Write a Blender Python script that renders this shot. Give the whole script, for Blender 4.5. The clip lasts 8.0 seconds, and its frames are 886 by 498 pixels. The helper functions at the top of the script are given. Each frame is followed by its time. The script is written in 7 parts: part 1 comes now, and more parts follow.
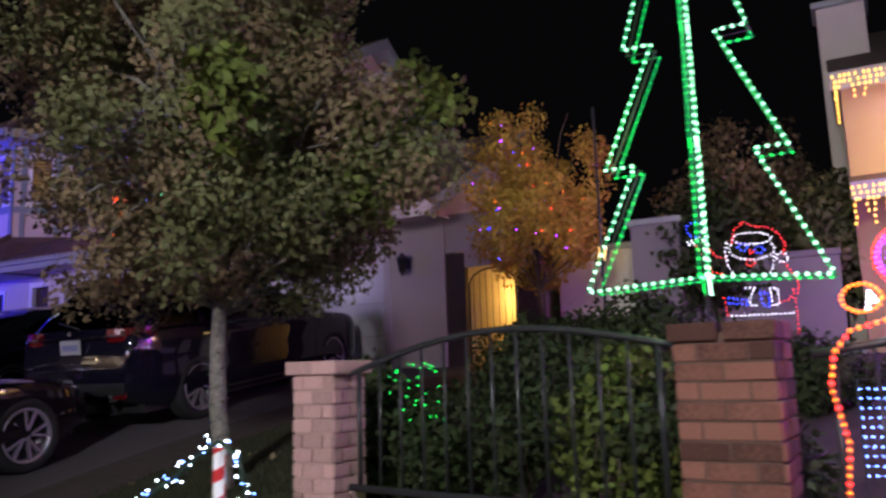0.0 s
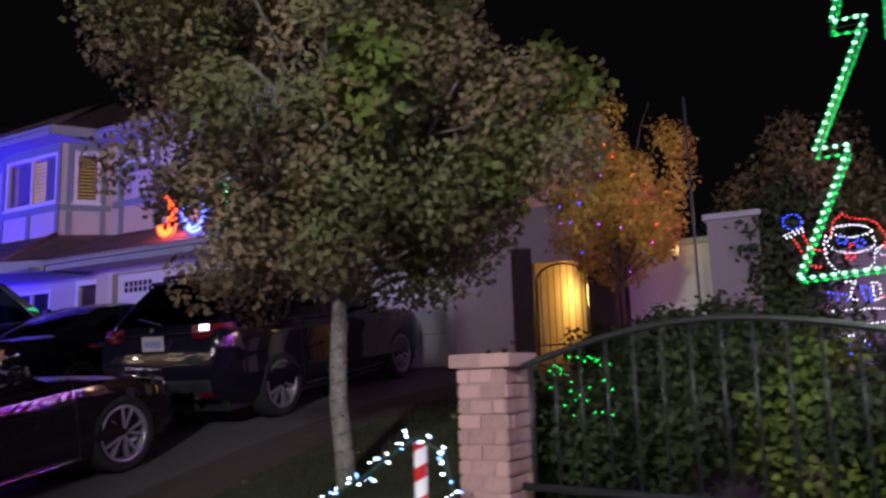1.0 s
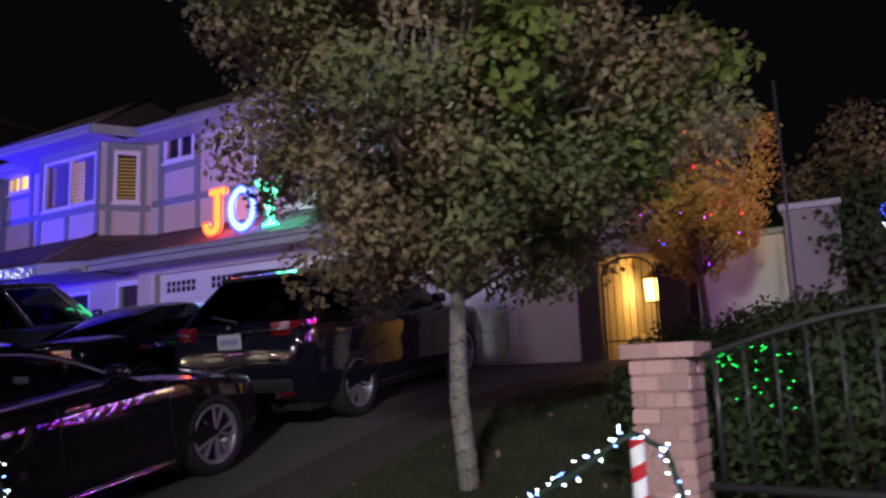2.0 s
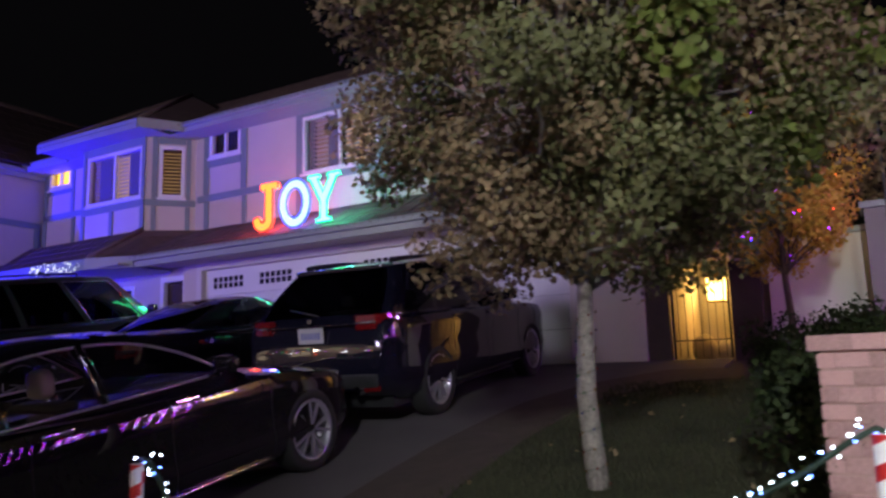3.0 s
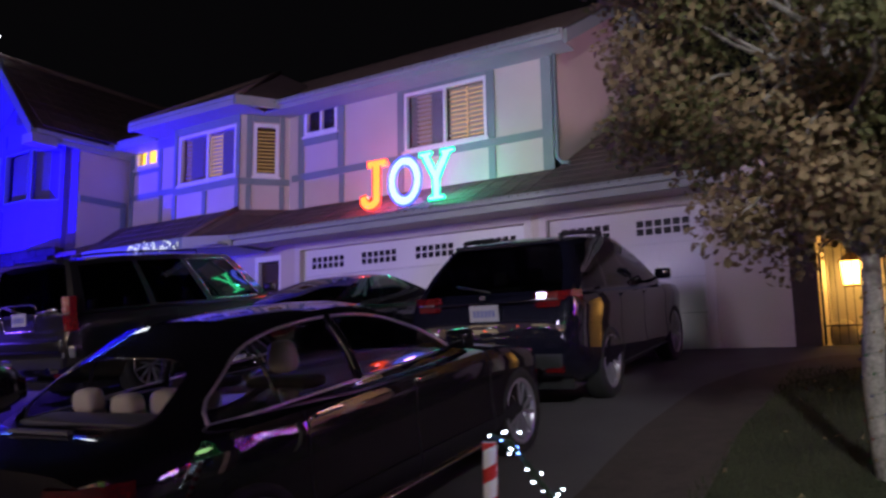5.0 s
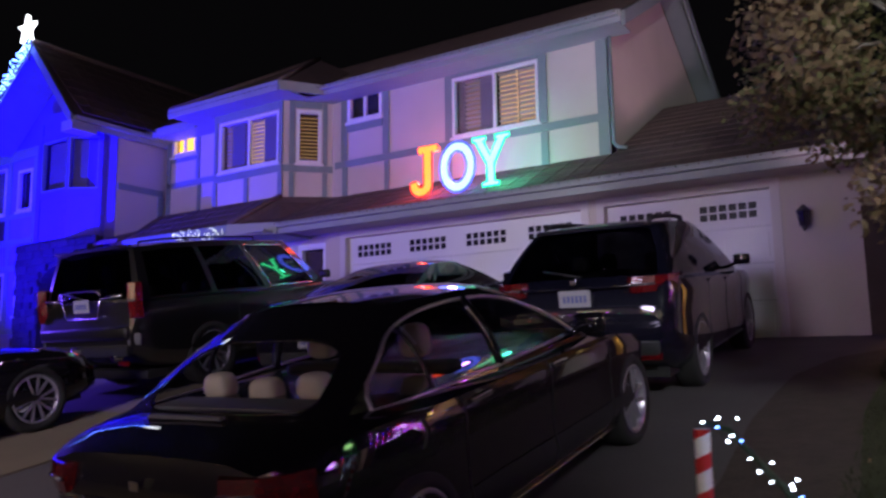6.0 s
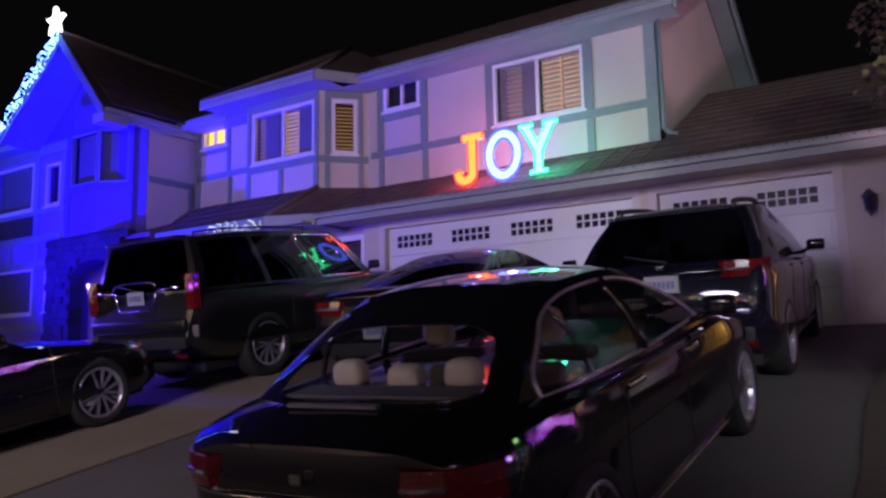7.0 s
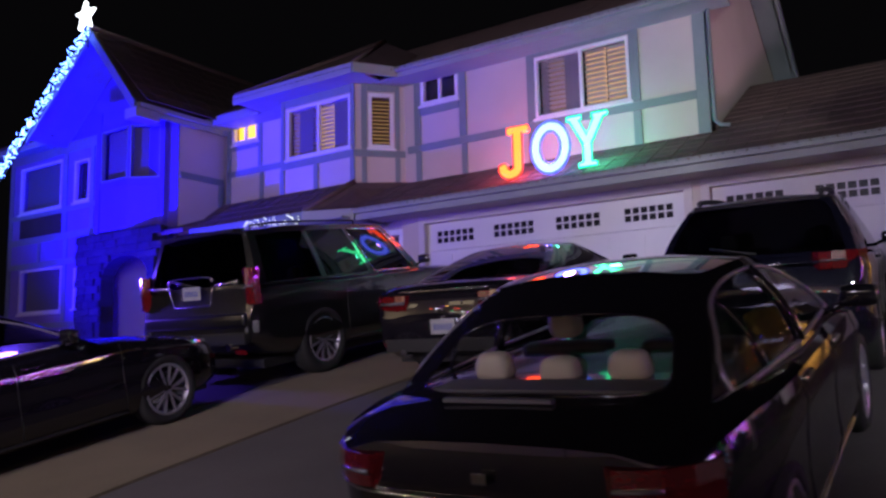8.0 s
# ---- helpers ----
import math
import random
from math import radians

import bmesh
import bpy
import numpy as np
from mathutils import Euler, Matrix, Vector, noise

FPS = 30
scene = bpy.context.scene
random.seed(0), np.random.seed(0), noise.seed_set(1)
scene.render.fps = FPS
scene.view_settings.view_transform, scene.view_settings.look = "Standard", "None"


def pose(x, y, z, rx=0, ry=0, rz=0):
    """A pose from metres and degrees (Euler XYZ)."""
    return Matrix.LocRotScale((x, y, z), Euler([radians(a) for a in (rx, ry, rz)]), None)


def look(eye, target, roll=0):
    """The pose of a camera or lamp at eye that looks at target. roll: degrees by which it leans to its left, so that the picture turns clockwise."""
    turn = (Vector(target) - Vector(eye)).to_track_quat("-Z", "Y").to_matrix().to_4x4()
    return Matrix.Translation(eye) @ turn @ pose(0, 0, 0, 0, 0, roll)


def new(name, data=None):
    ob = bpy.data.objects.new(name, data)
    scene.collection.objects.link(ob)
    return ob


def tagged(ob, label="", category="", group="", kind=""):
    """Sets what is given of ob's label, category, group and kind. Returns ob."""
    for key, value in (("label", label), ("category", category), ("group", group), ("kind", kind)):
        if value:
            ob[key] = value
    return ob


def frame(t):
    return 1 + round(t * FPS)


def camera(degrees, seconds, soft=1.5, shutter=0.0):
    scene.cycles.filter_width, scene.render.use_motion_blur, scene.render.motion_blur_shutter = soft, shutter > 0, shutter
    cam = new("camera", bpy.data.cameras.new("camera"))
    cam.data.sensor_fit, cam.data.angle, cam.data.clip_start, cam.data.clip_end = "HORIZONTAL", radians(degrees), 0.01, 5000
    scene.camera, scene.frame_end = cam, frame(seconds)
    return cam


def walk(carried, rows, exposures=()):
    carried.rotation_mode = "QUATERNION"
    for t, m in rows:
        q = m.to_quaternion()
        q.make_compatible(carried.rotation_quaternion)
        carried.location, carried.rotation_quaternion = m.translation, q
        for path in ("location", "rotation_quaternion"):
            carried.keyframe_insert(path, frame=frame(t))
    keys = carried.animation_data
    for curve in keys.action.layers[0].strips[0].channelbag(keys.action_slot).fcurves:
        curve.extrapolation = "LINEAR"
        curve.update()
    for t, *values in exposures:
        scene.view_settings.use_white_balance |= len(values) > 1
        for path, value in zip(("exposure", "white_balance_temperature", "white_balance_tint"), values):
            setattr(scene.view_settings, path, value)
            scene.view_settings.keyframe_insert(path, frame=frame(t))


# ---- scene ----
cam = camera(59.1, 8.0, soft=2.6, shutter=0.5)
PATH = [
    (0, (-0.588, 0.288, 1.692), (-1.497, 2.041, 2.006), -1.8),
    (0.5, (-1.024, 0.166, 1.692), (-1.943, 1.915, 2.007), -1.6),
    (1, (-1.447, 0.083, 1.68), (-2.377, 1.825, 1.996), -1.8),
    (1.5, (-1.889, 0.017, 1.674), (-2.827, 1.754, 1.992), -2.1),
    (2.8, (-2.9, -0.152, 1.643), (-3.867, 1.569, 1.966), -2.0),
    (3, (-3.06, -0.203, 1.636), (-4.032, 1.514, 1.962), -1.7),
    (3.5, (-3.417, -0.31, 1.616), (-4.409, 1.396, 1.942), -1.4),
    (4, (-3.839, -0.338, 1.618), (-4.843, 1.362, 1.939), -1.1),
    (4.5, (-4.18, -0.435, 1.606), (-5.202, 1.256, 1.918), -1.1),
    (5.8, (-5.092, -0.709, 1.58), (-6.154, 0.962, 1.858), -0.7),
    (6, (-5.248, -0.739, 1.57), (-6.313, 0.931, 1.846), -0.8),
    (6.5, (-5.591, -0.821, 1.558), (-6.664, 0.847, 1.825), -1.0),
    (7, (-5.946, -0.894, 1.534), (-7.025, 0.77, 1.797), -1.2),
    (7.5, (-6.266, -0.993, 1.529), (-7.352, 0.665, 1.79), -1.3),
    (8, (-6.616, -1.087, 1.522), (-7.706, 0.57, 1.78), -1.3),
]
walk(cam, [(t, look(eye, target, roll)) for t, eye, target, roll in PATH])

# ---------------------------------------------------------------- light
world = bpy.data.worlds.new("night")
world.use_nodes = True
scene.world = world
_bg = world.node_tree.nodes["Background"]
_bg.inputs[0].default_value = (0.55, 0.5, 0.62, 1)
_bg.inputs[1].default_value = 0.0034


def lamp(name, kind, at, color, power, size=0.3, target=None, spot=70.0, blend=0.6):
    data = bpy.data.lights.new(name, kind)
    data.color, data.energy = color, power
    if kind == "AREA":
        data.size = size
    else:
        data.shadow_soft_size = size
    if kind == "SPOT":
        data.spot_size, data.spot_blend = radians(spot), blend
    ob = new(name, data)
    ob.matrix_basis = look(at, target) if target else Matrix.Translation(at)
    return ob


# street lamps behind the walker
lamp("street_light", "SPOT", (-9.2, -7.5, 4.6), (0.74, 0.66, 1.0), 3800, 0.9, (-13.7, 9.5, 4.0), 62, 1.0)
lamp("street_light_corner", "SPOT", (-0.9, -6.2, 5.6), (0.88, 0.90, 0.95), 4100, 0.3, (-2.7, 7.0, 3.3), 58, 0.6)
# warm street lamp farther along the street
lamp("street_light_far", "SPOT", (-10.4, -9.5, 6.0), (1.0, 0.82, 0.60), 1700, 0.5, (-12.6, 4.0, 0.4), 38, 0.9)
# unseen pink fill, added low in the side garden to brighten the gable end
lamp("gable_end_fill", "SPOT", (-3.6, 7.0, 2.4), (1.0, 0.58, 0.84), 850, 0.15, (-9.65, 13.4, 8.0), 27, 0.6)
# blue floodlight before the gabled house
lamp("blue_flood", "SPOT", (-22.6, 6.2, 2.1), (0.008, 0.0, 1.0), 8000, 0.12, (-22.0, 10.0, 6.4), 125, 0.9)
lamp("blue_uplight", "SPOT", (-24.4, 8.3, 2.0), (0.008, 0.0, 1.0), 260, 0.1, (-24.0, 9.6, 7.0), 110)
# unseen blue fill added beside the neighbouring drive to tint the ground
lamp("blue_ground_fill", "POINT", (-18.2, 4.7, 2.7), (0.12, 0.05, 1.0), 750, 0.2)
# coloured light of the three glowing letters
lamp("letter_glow_red", "POINT", (-12.75, 10.42, 4.72), (1.0, 0.10, 0.10), 26, 0.1)
lamp("letter_glow_blue", "POINT", (-12.05, 10.42, 4.8), (0.42, 0.2, 1.0), 46, 0.1)
lamp("letter_glow_green", "POINT", (-11.15, 10.42, 4.75), (0.06, 1.0, 0.55), 24, 0.1)
# warm lantern in the side passage
lamp("passage_glow", "POINT", (-5.45, 12.9, 2.95), (1.0, 0.52, 0.11), 30, 0.1)
lamp("porch_glow", "POINT", (-3.75, 11.2, 3.5), (1.0, 0.66, 0.22), 2.5, 0.1)
# uplight at the foot of the autumn tree
lamp("tree_uplight", "SPOT", (-4.0, 8.75, 1.75), (1.0, 0.80, 0.42), 80, 0.1, (-4.05, 9.7, 4.3), 62, 0.5)
# unseen lamps that brighten the added house across the street for reflections
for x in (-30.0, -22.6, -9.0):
    lamp("reflection_fill", "POINT", (x, -15.4, 2.6), (1.0, 0.74, 0.48), 210, 0.12)
# warm light under the eaves of the far house
lamp("eave_glow", "POINT", (0.6, 11.0, 4.4), (1.0, 0.66, 0.22), 80, 0.3)
# green light of the rope tree, purple floodlight on the garden wall
lamp("rope_tree_glow", "POINT", (-1.3, 3.85, 2.9), (0.5, 1.0, 0.36), 20, 0.25)
lamp("wall_flood", "SPOT", (-1.7, 8.9, 1.9), (0.85, 0.25, 1.0), 42, 0.1, (-3.0, 11.3, 2.9), 62, 0.8)


# ---------------------------------------------------------------- materials
def material(name, base, rough=0.6, metal=0.0, coat=0.0, var=0.25, scale=4.0, fine=60.0, bump=0.0, spec=0.5, rand=0.0, tint=None):
    """Principled surface with variation at two scales and fine relief."""
    m = bpy.data.materials.new(name)
    m.use_nodes = True
    nt = m.node_tree
    b = nt.nodes["Principled BSDF"]
    b.inputs["Roughness"].default_value = rough
    b.inputs["Metallic"].default_value = metal
    b.inputs["Coat Weight"].default_value = coat
    b.inputs["Coat Roughness"].default_value = 0.025
    b.inputs["Coat IOR"].default_value = 1.7
    b.inputs["Specular IOR Level"].default_value = spec
    tc = nt.nodes.new("ShaderNodeTexCoord")
    n1 = nt.nodes.new("ShaderNodeTexNoise")
    n1.inputs["Scale"].default_value = scale
    n1.inputs["Detail"].default_value = 5
    n2 = nt.nodes.new("ShaderNodeTexNoise")
    n2.inputs["Scale"].default_value = fine
    n2.inputs["Detail"].default_value = 3
    nt.links.new(tc.outputs["Object"], n1.inputs["Vector"])
    nt.links.new(tc.outputs["Object"], n2.inputs["Vector"])
    add = nt.nodes.new("ShaderNodeMath")
    add.operation = "ADD"
    nt.links.new(n1.outputs["Fac"], add.inputs[0])
    nt.links.new(n2.outputs["Fac"], add.inputs[1])
    last = add.outputs[0]
    if rand:
        info = nt.nodes.new("ShaderNodeObjectInfo")
        mul = nt.nodes.new("ShaderNodeMath")
        mul.operation = "MULTIPLY_ADD"
        nt.links.new(info.outputs["Random"], mul.inputs[0])
        mul.inputs[1].default_value = rand
        nt.links.new(last, mul.inputs[2])
        sub = nt.nodes.new("ShaderNodeMath")
        sub.operation = "SUBTRACT"
        nt.links.new(mul.outputs[0], sub.inputs[0])
        sub.inputs[1].default_value = rand / 2
        last = sub.outputs[0]
    mp = nt.nodes.new("ShaderNodeMapRange")
    mp.inputs["From Min"].default_value = 0.55
    mp.inputs["From Max"].default_value = 1.45
    nt.links.new(last, mp.inputs["Value"])
    mix = nt.nodes.new("ShaderNodeMix")
    mix.data_type = "RGBA"
    nt.links.new(mp.outputs["Result"], mix.inputs["Factor"])
    t = tint or base
    mix.inputs["A"].default_value = (*[max(0.0, c * (1 - var)) for c in base], 1)
    mix.inputs["B"].default_value = (*[min(1.0, c * (1 + var)) for c in t], 1)
    nt.links.new(mix.outputs["Result"], b.inputs["Base Color"])
    if bump:
        bp = nt.nodes.new("ShaderNodeBump")
        bp.inputs["Strength"].default_value = bump
        bp.inputs["Distance"].default_value = 0.01
        nt.links.new(last, bp.inputs["Height"])
        nt.links.new(bp.outputs["Normal"], b.inputs["Normal"])
    return m


def glow(name, color, strength, base=(0.04, 0.04, 0.04)):
    m = bpy.data.materials.new(name)
    m.use_nodes = True
    b = m.node_tree.nodes["Principled BSDF"]
    b.inputs["Base Color"].default_value = (*base, 1)
    b.inputs["Emission Color"].default_value = (*color, 1)
    b.inputs["Emission Strength"].default_value = strength
    b.inputs["Roughness"].default_value = 0.3
    return m


def glass(name, tint=(1, 1, 1), rough=0.02):
    """A clear pane: mostly see-through, with a mirror's gloss at grazing angles."""
    m = bpy.data.materials.new(name)
    m.use_nodes = True
    nt = m.node_tree
    nt.nodes.remove(nt.nodes["Principled BSDF"])
    out = nt.nodes["Material Output"]
    tr = nt.nodes.new("ShaderNodeBsdfTransparent")
    tr.inputs["Color"].default_value = (*tint, 1)
    gl = nt.nodes.new("ShaderNodeBsdfGlossy")
    gl.inputs["Roughness"].default_value = rough
    lw = nt.nodes.new("ShaderNodeLayerWeight")
    lw.inputs["Blend"].default_value = 0.5
    pw = nt.nodes.new("ShaderNodeMath")
    pw.operation = "POWER"
    pw.inputs[1].default_value = 5.0
    nt.links.new(lw.outputs["Facing"], pw.inputs[0])
    fr = nt.nodes.new("ShaderNodeMath")
    fr.operation = "MULTIPLY_ADD"
    fr.inputs[1].default_value, fr.inputs[2].default_value = 0.9, 0.055
    nt.links.new(pw.outputs[0], fr.inputs[0])
    mx = nt.nodes.new("ShaderNodeMixShader")
    nt.links.new(fr.outputs[0], mx.inputs[0])
    nt.links.new(tr.outputs[0], mx.inputs[1])
    nt.links.new(gl.outputs[0], mx.inputs[2])
    nt.links.new(mx.outputs[0], out.inputs["Surface"])
    return m


STUCCO = material("stucco", (0.56, 0.50, 0.43), 0.9, var=0.10, scale=1.2, fine=90, bump=0.35)
STUCCO_GREY = material("dark_grey_stucco", (0.22, 0.205, 0.20), 0.9, var=0.18, scale=1.0, fine=90, bump=0.35)
# far house front: warm light from the eaves is put into the stucco colour
STUCCO_LIT_YELLOW = material("yellowlit_stucco", (0.42, 0.32, 0.15), 0.9, var=0.12, scale=1.0, fine=90, bump=0.35)
# gabled house stucco: the blue floodlight's wash is tinted into these two colours
STUCCO_LIT_WING = material("bluelit_wing_stucco", (0.22, 0.165, 0.44), 0.9, var=0.12, scale=1.0, fine=90, bump=0.35)
STUCCO_LIT_GABLE = material("bluelit_gable_stucco", (0.115, 0.075, 0.40), 0.9, var=0.12, scale=1.0, fine=90, bump=0.35)
STUCCO_PALE = material("pale_stucco", (0.62, 0.58, 0.55), 0.9, var=0.10, scale=1.0, fine=90, bump=0.35)
TRIM = material("grey_trim_paint", (0.20, 0.25, 0.25), 0.6, var=0.12, scale=2.5, fine=40, bump=0.1)
FASCIA = material("fascia_paint", (0.31, 0.34, 0.33), 0.55, var=0.12, scale=2.0, fine=40, bump=0.1)
WHITE = material("white_paint", (0.78, 0.77, 0.76), 0.45, var=0.05, scale=3, fine=50, bump=0.05)
DOORPAINT = material("garage_door_paint", (0.70, 0.69, 0.70), 0.5, var=0.06, scale=1.5, fine=60, bump=0.08)
TILE = material("roof_tile", (0.105, 0.070, 0.060), 0.8, var=0.35, scale=5, fine=60, bump=0.3, rand=0.5)
CONCRETE = material("driveway_concrete", (0.078, 0.068, 0.072), 0.85, var=0.28, scale=1.3, fine=70, bump=0.25)
PALECON = material("pale_concrete", (0.155, 0.125, 0.085), 0.85, var=0.22, scale=1.5, fine=70, bump=0.2)
ASPHALT = material("asphalt", (0.05, 0.05, 0.052), 0.85, var=0.3, scale=2, fine=120, bump=0.4)
SOIL = material("soil", (0.055, 0.045, 0.035), 0.95, var=0.4, scale=3, fine=40, bump=0.6)
MULCH = material("brown_mulch", (0.05, 0.035, 0.03), 0.95, var=0.4, scale=6, fine=50, bump=0.7)
GRASS = material("grass", (0.028, 0.034, 0.018), 0.9, var=0.4, scale=2, fine=30, tint=(0.046, 0.048, 0.026), spec=0.2)
BRICK = material("pale_brick", (0.43, 0.258, 0.245), 0.85, var=0.22, scale=6, fine=70, bump=0.4, rand=0.9)
BRICK_RED = material("red_brick", (0.115, 0.042, 0.028), 0.85, var=0.4, scale=6, fine=70, bump=0.4, rand=1.6, tint=(0.17, 0.07, 0.048))
MORTAR = material("mortar", (0.41, 0.26, 0.235), 0.95, var=0.15, scale=6, fine=80, bump=0.4)
MORTAR_RED = material("brown_mortar", (0.12, 0.068, 0.052), 0.95, var=0.2, scale=6, fine=80, bump=0.4)
FENCE = material("grey_fence_iron", (0.026, 0.027, 0.03), 0.34, 0.0, var=0.3, scale=8, fine=60, bump=0.15)
IRON = material("black_iron", (0.04, 0.042, 0.046), 0.42, 0.0, var=0.3, scale=8, fine=60, bump=0.15)
PAINT_BLACK = material("black_car_paint", (0.006, 0.005, 0.008), 0.5, 0.0, 1.0, var=0.2, scale=2, fine=50, spec=0.03)
PAINT_BLUE = material("dark_blue_car_paint", (0.0045, 0.0045, 0.011), 0.4, 0.0, 1.0, var=0.2, scale=2, fine=50, spec=0.05)
PAINT_GREY = material("charcoal_car_paint", (0.0045, 0.0045, 0.005), 0.36, 0.0, 1.0, var=0.25, scale=2, fine=50, spec=0.35)
PLASTIC = material("black_plastic", (0.012, 0.012, 0.013), 0.55, var=0.2, scale=8, fine=80, bump=0.1)
RUBBER = material("tyre_rubber", (0.009, 0.009, 0.009), 0.85, var=0.25, scale=8, fine=80, bump=0.3)
CHROME = material("chrome", (0.75, 0.75, 0.77), 0.12, 1.0, var=0.05, scale=8, fine=60)
ALLOY = material("alloy", (0.36, 0.34, 0.39), 0.32, 0.7, var=0.12, scale=8, fine=60)
LEATHER = material("beige_leather", (0.52, 0.46, 0.34), 0.6, var=0.12, scale=9, fine=70, bump=0.15)
CABIN = material("dark_cabin_trim", (0.03, 0.028, 0.026), 0.8, var=0.2, scale=6, fine=60)
TAIL = material("red_lamp_lens", (0.10, 0.004, 0.006), 0.12, 0.0, 1.0, var=0.2, scale=30, fine=120)
LENS = material("clear_lamp_lens", (0.13, 0.13, 0.14), 0.1, 0.3, 1.0, var=0.3, scale=20, fine=90)
PLATE = material("plate_white", (0.27, 0.27, 0.29), 0.4, var=0.06, scale=10, fine=80)
PLATEBAR = material("plate_blue_bars", (0.08, 0.09, 0.25), 0.5, var=0.1)
BARK = material("grey_bark", (0.20, 0.18, 0.16), 0.95, var=0.7, scale=11, fine=40, bump=0.9)
BARKDARK = material("brown_bark", (0.10, 0.075, 0.055), 0.95, var=0.4, scale=9, fine=60, bump=0.8)
WOOD = material("dark_wood", (0.05, 0.032, 0.025), 0.7, var=0.35, scale=4, fine=50, bump=0.3)
STONE = material("veneer_stone", (0.03, 0.027, 0.026), 0.9, var=0.4, scale=4, fine=50, bump=0.6, rand=0.8)
RED = material("red_gloss", (0.55, 0.02, 0.02), 0.35, var=0.1, scale=8)
WIRE = material("dark_green_cable", (0.01, 0.03, 0.015), 0.6, var=0.2)
CURTAIN = material("grey_curtain", (0.16, 0.16, 0.17), 0.9, var=0.2, scale=6, fine=40)
# near-black backing: the darkness of unlit rooms is put into its colour
ROOMDARK = material("unlit_room_backing", (0.03, 0.028, 0.03), 0.9, var=0.2)
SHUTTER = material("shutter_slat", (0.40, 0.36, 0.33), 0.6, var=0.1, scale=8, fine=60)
# darker copy of the slat, shading painted in for unlit shutter parts
SLAT_SHADED = material("shaded_shutter_slat", (0.16, 0.15, 0.16), 0.6, var=0.15, scale=8, fine=60)
PANE = glass("window_glass", (0.9, 0.9, 0.92))
TINTED = glass("tinted_car_glass", (0.035, 0.035, 0.04))
REARGLASS = glass("dark_rear_glass", (0.85, 0.85, 0.85))
CARGLASS = glass("car_glass", (0.75, 0.75, 0.75))
SCREENGLASS = glass("windscreen_glass", (0.22, 0.22, 0.24))


def leafy(name, base, tint, trans=0.3):
    m = material(name, base, 0.6, var=0.35, scale=1.1, fine=14, tint=tint, spec=0.25)
    nt = m.node_tree
    b = nt.nodes["Principled BSDF"]
    geo = nt.nodes.new("ShaderNodeNewGeometry")
    mix = [n for n in nt.nodes if n.type == "MIX"][0]
    hsv = nt.nodes.new("ShaderNodeHueSaturation")
    mp = nt.nodes.new("ShaderNodeMapRange")
    mp.inputs["To Min"].default_value, mp.inputs["To Max"].default_value = 0.78, 1.22
    nt.links.new(geo.outputs["Random Per Island"], mp.inputs["Value"])
    nt.links.new(mp.outputs["Result"], hsv.inputs["Value"])
    nt.links.new(mix.outputs["Result"], hsv.inputs["Color"])
    nt.links.new(hsv.outputs["Color"], b.inputs["Base Color"])
    b.inputs["Transmission Weight"].default_value = 0.0
    out = nt.nodes["Material Output"]
    tl = nt.nodes.new("ShaderNodeBsdfTranslucent")
    nt.links.new(hsv.outputs["Color"], tl.inputs["Color"])
    ms = nt.nodes.new("ShaderNodeMixShader")
    ms.inputs[0].default_value = trans
    nt.links.new(b.outputs[0], ms.inputs[1])
    nt.links.new(tl.outputs[0], ms.inputs[2])
    nt.links.new(ms.outputs[0], out.inputs["Surface"])
    return m


LEAF = leafy("olive_leaf", (0.162, 0.130, 0.066), (0.28, 0.202, 0.115))
LEAF_OLIVE = leafy("olive_green_leaf", (0.122, 0.134, 0.056), (0.188, 0.184, 0.080))
LEAF_GREEN = leafy("green_leaf", (0.09, 0.125, 0.025), (0.16, 0.19, 0.045))
LEAF_DARK = leafy("dark_leaf", (0.026, 0.042, 0.016), (0.052, 0.072, 0.026))
LEAF_ORANGE = leafy("orange_leaf", (0.50, 0.31, 0.05), (0.62, 0.42, 0.08))

LIT = {
    "red": glow("lit_red", (1.0, 0.008, 0.008), 30),
    "blue": glow("lit_blue", (0.006, 0.01, 1.0), 36),
    "green": glow("lit_green", (0.003, 1.0, 0.10), 5),
    "amber": glow("lit_amber", (1.0, 0.14, 0.01), 9),
    "purple": glow("lit_purple", (0.25, 0.012, 1.0), 26),
    "white": glow("lit_white", (0.68, 0.84, 1.0), 24),
    "ice": glow("lit_ice", (0.10, 0.22, 1.0), 22),
    "warm": glow("lit_warm", (1.0, 0.50, 0.08), 4),
    "mint": glow("lit_mint", (0.42, 1.0, 0.62), 5.5),
}
UNLIT = {
    "red": material("bulb_red", (0.12, 0.02, 0.02), 0.2, var=0.1),
    "blue": material("bulb_blue", (0.02, 0.03, 0.12), 0.2, var=0.1),
    "green": material("bulb_green", (0.02, 0.1, 0.03), 0.2, var=0.1),
    "amber": material("bulb_amber", (0.14, 0.08, 0.02), 0.2, var=0.1),
}
WARMROOM = glow("lamplit_room", (1.0, 0.60, 0.26), 0.85)
WARMDIM = glow("dim_room", (1.0, 0.55, 0.2), 0.30)
WOODSLAT = material("brown_slat", (0.10, 0.06, 0.04), 0.6, var=0.2, scale=8, fine=60)
YELLOWROOM = glow("bright_room", (1.0, 0.55, 0.05), 2.2)


# ---------------------------------------------------------------- building helpers
def mesh_from(name, verts, faces, mat=None, smooth=False):
    me = bpy.data.meshes.new(name)
    me.from_pydata([tuple(v) for v in verts], [], faces)
    me.validate()
    if mat:
        me.materials.append(mat)
    if smooth:
        me.shade_smooth()
    return me


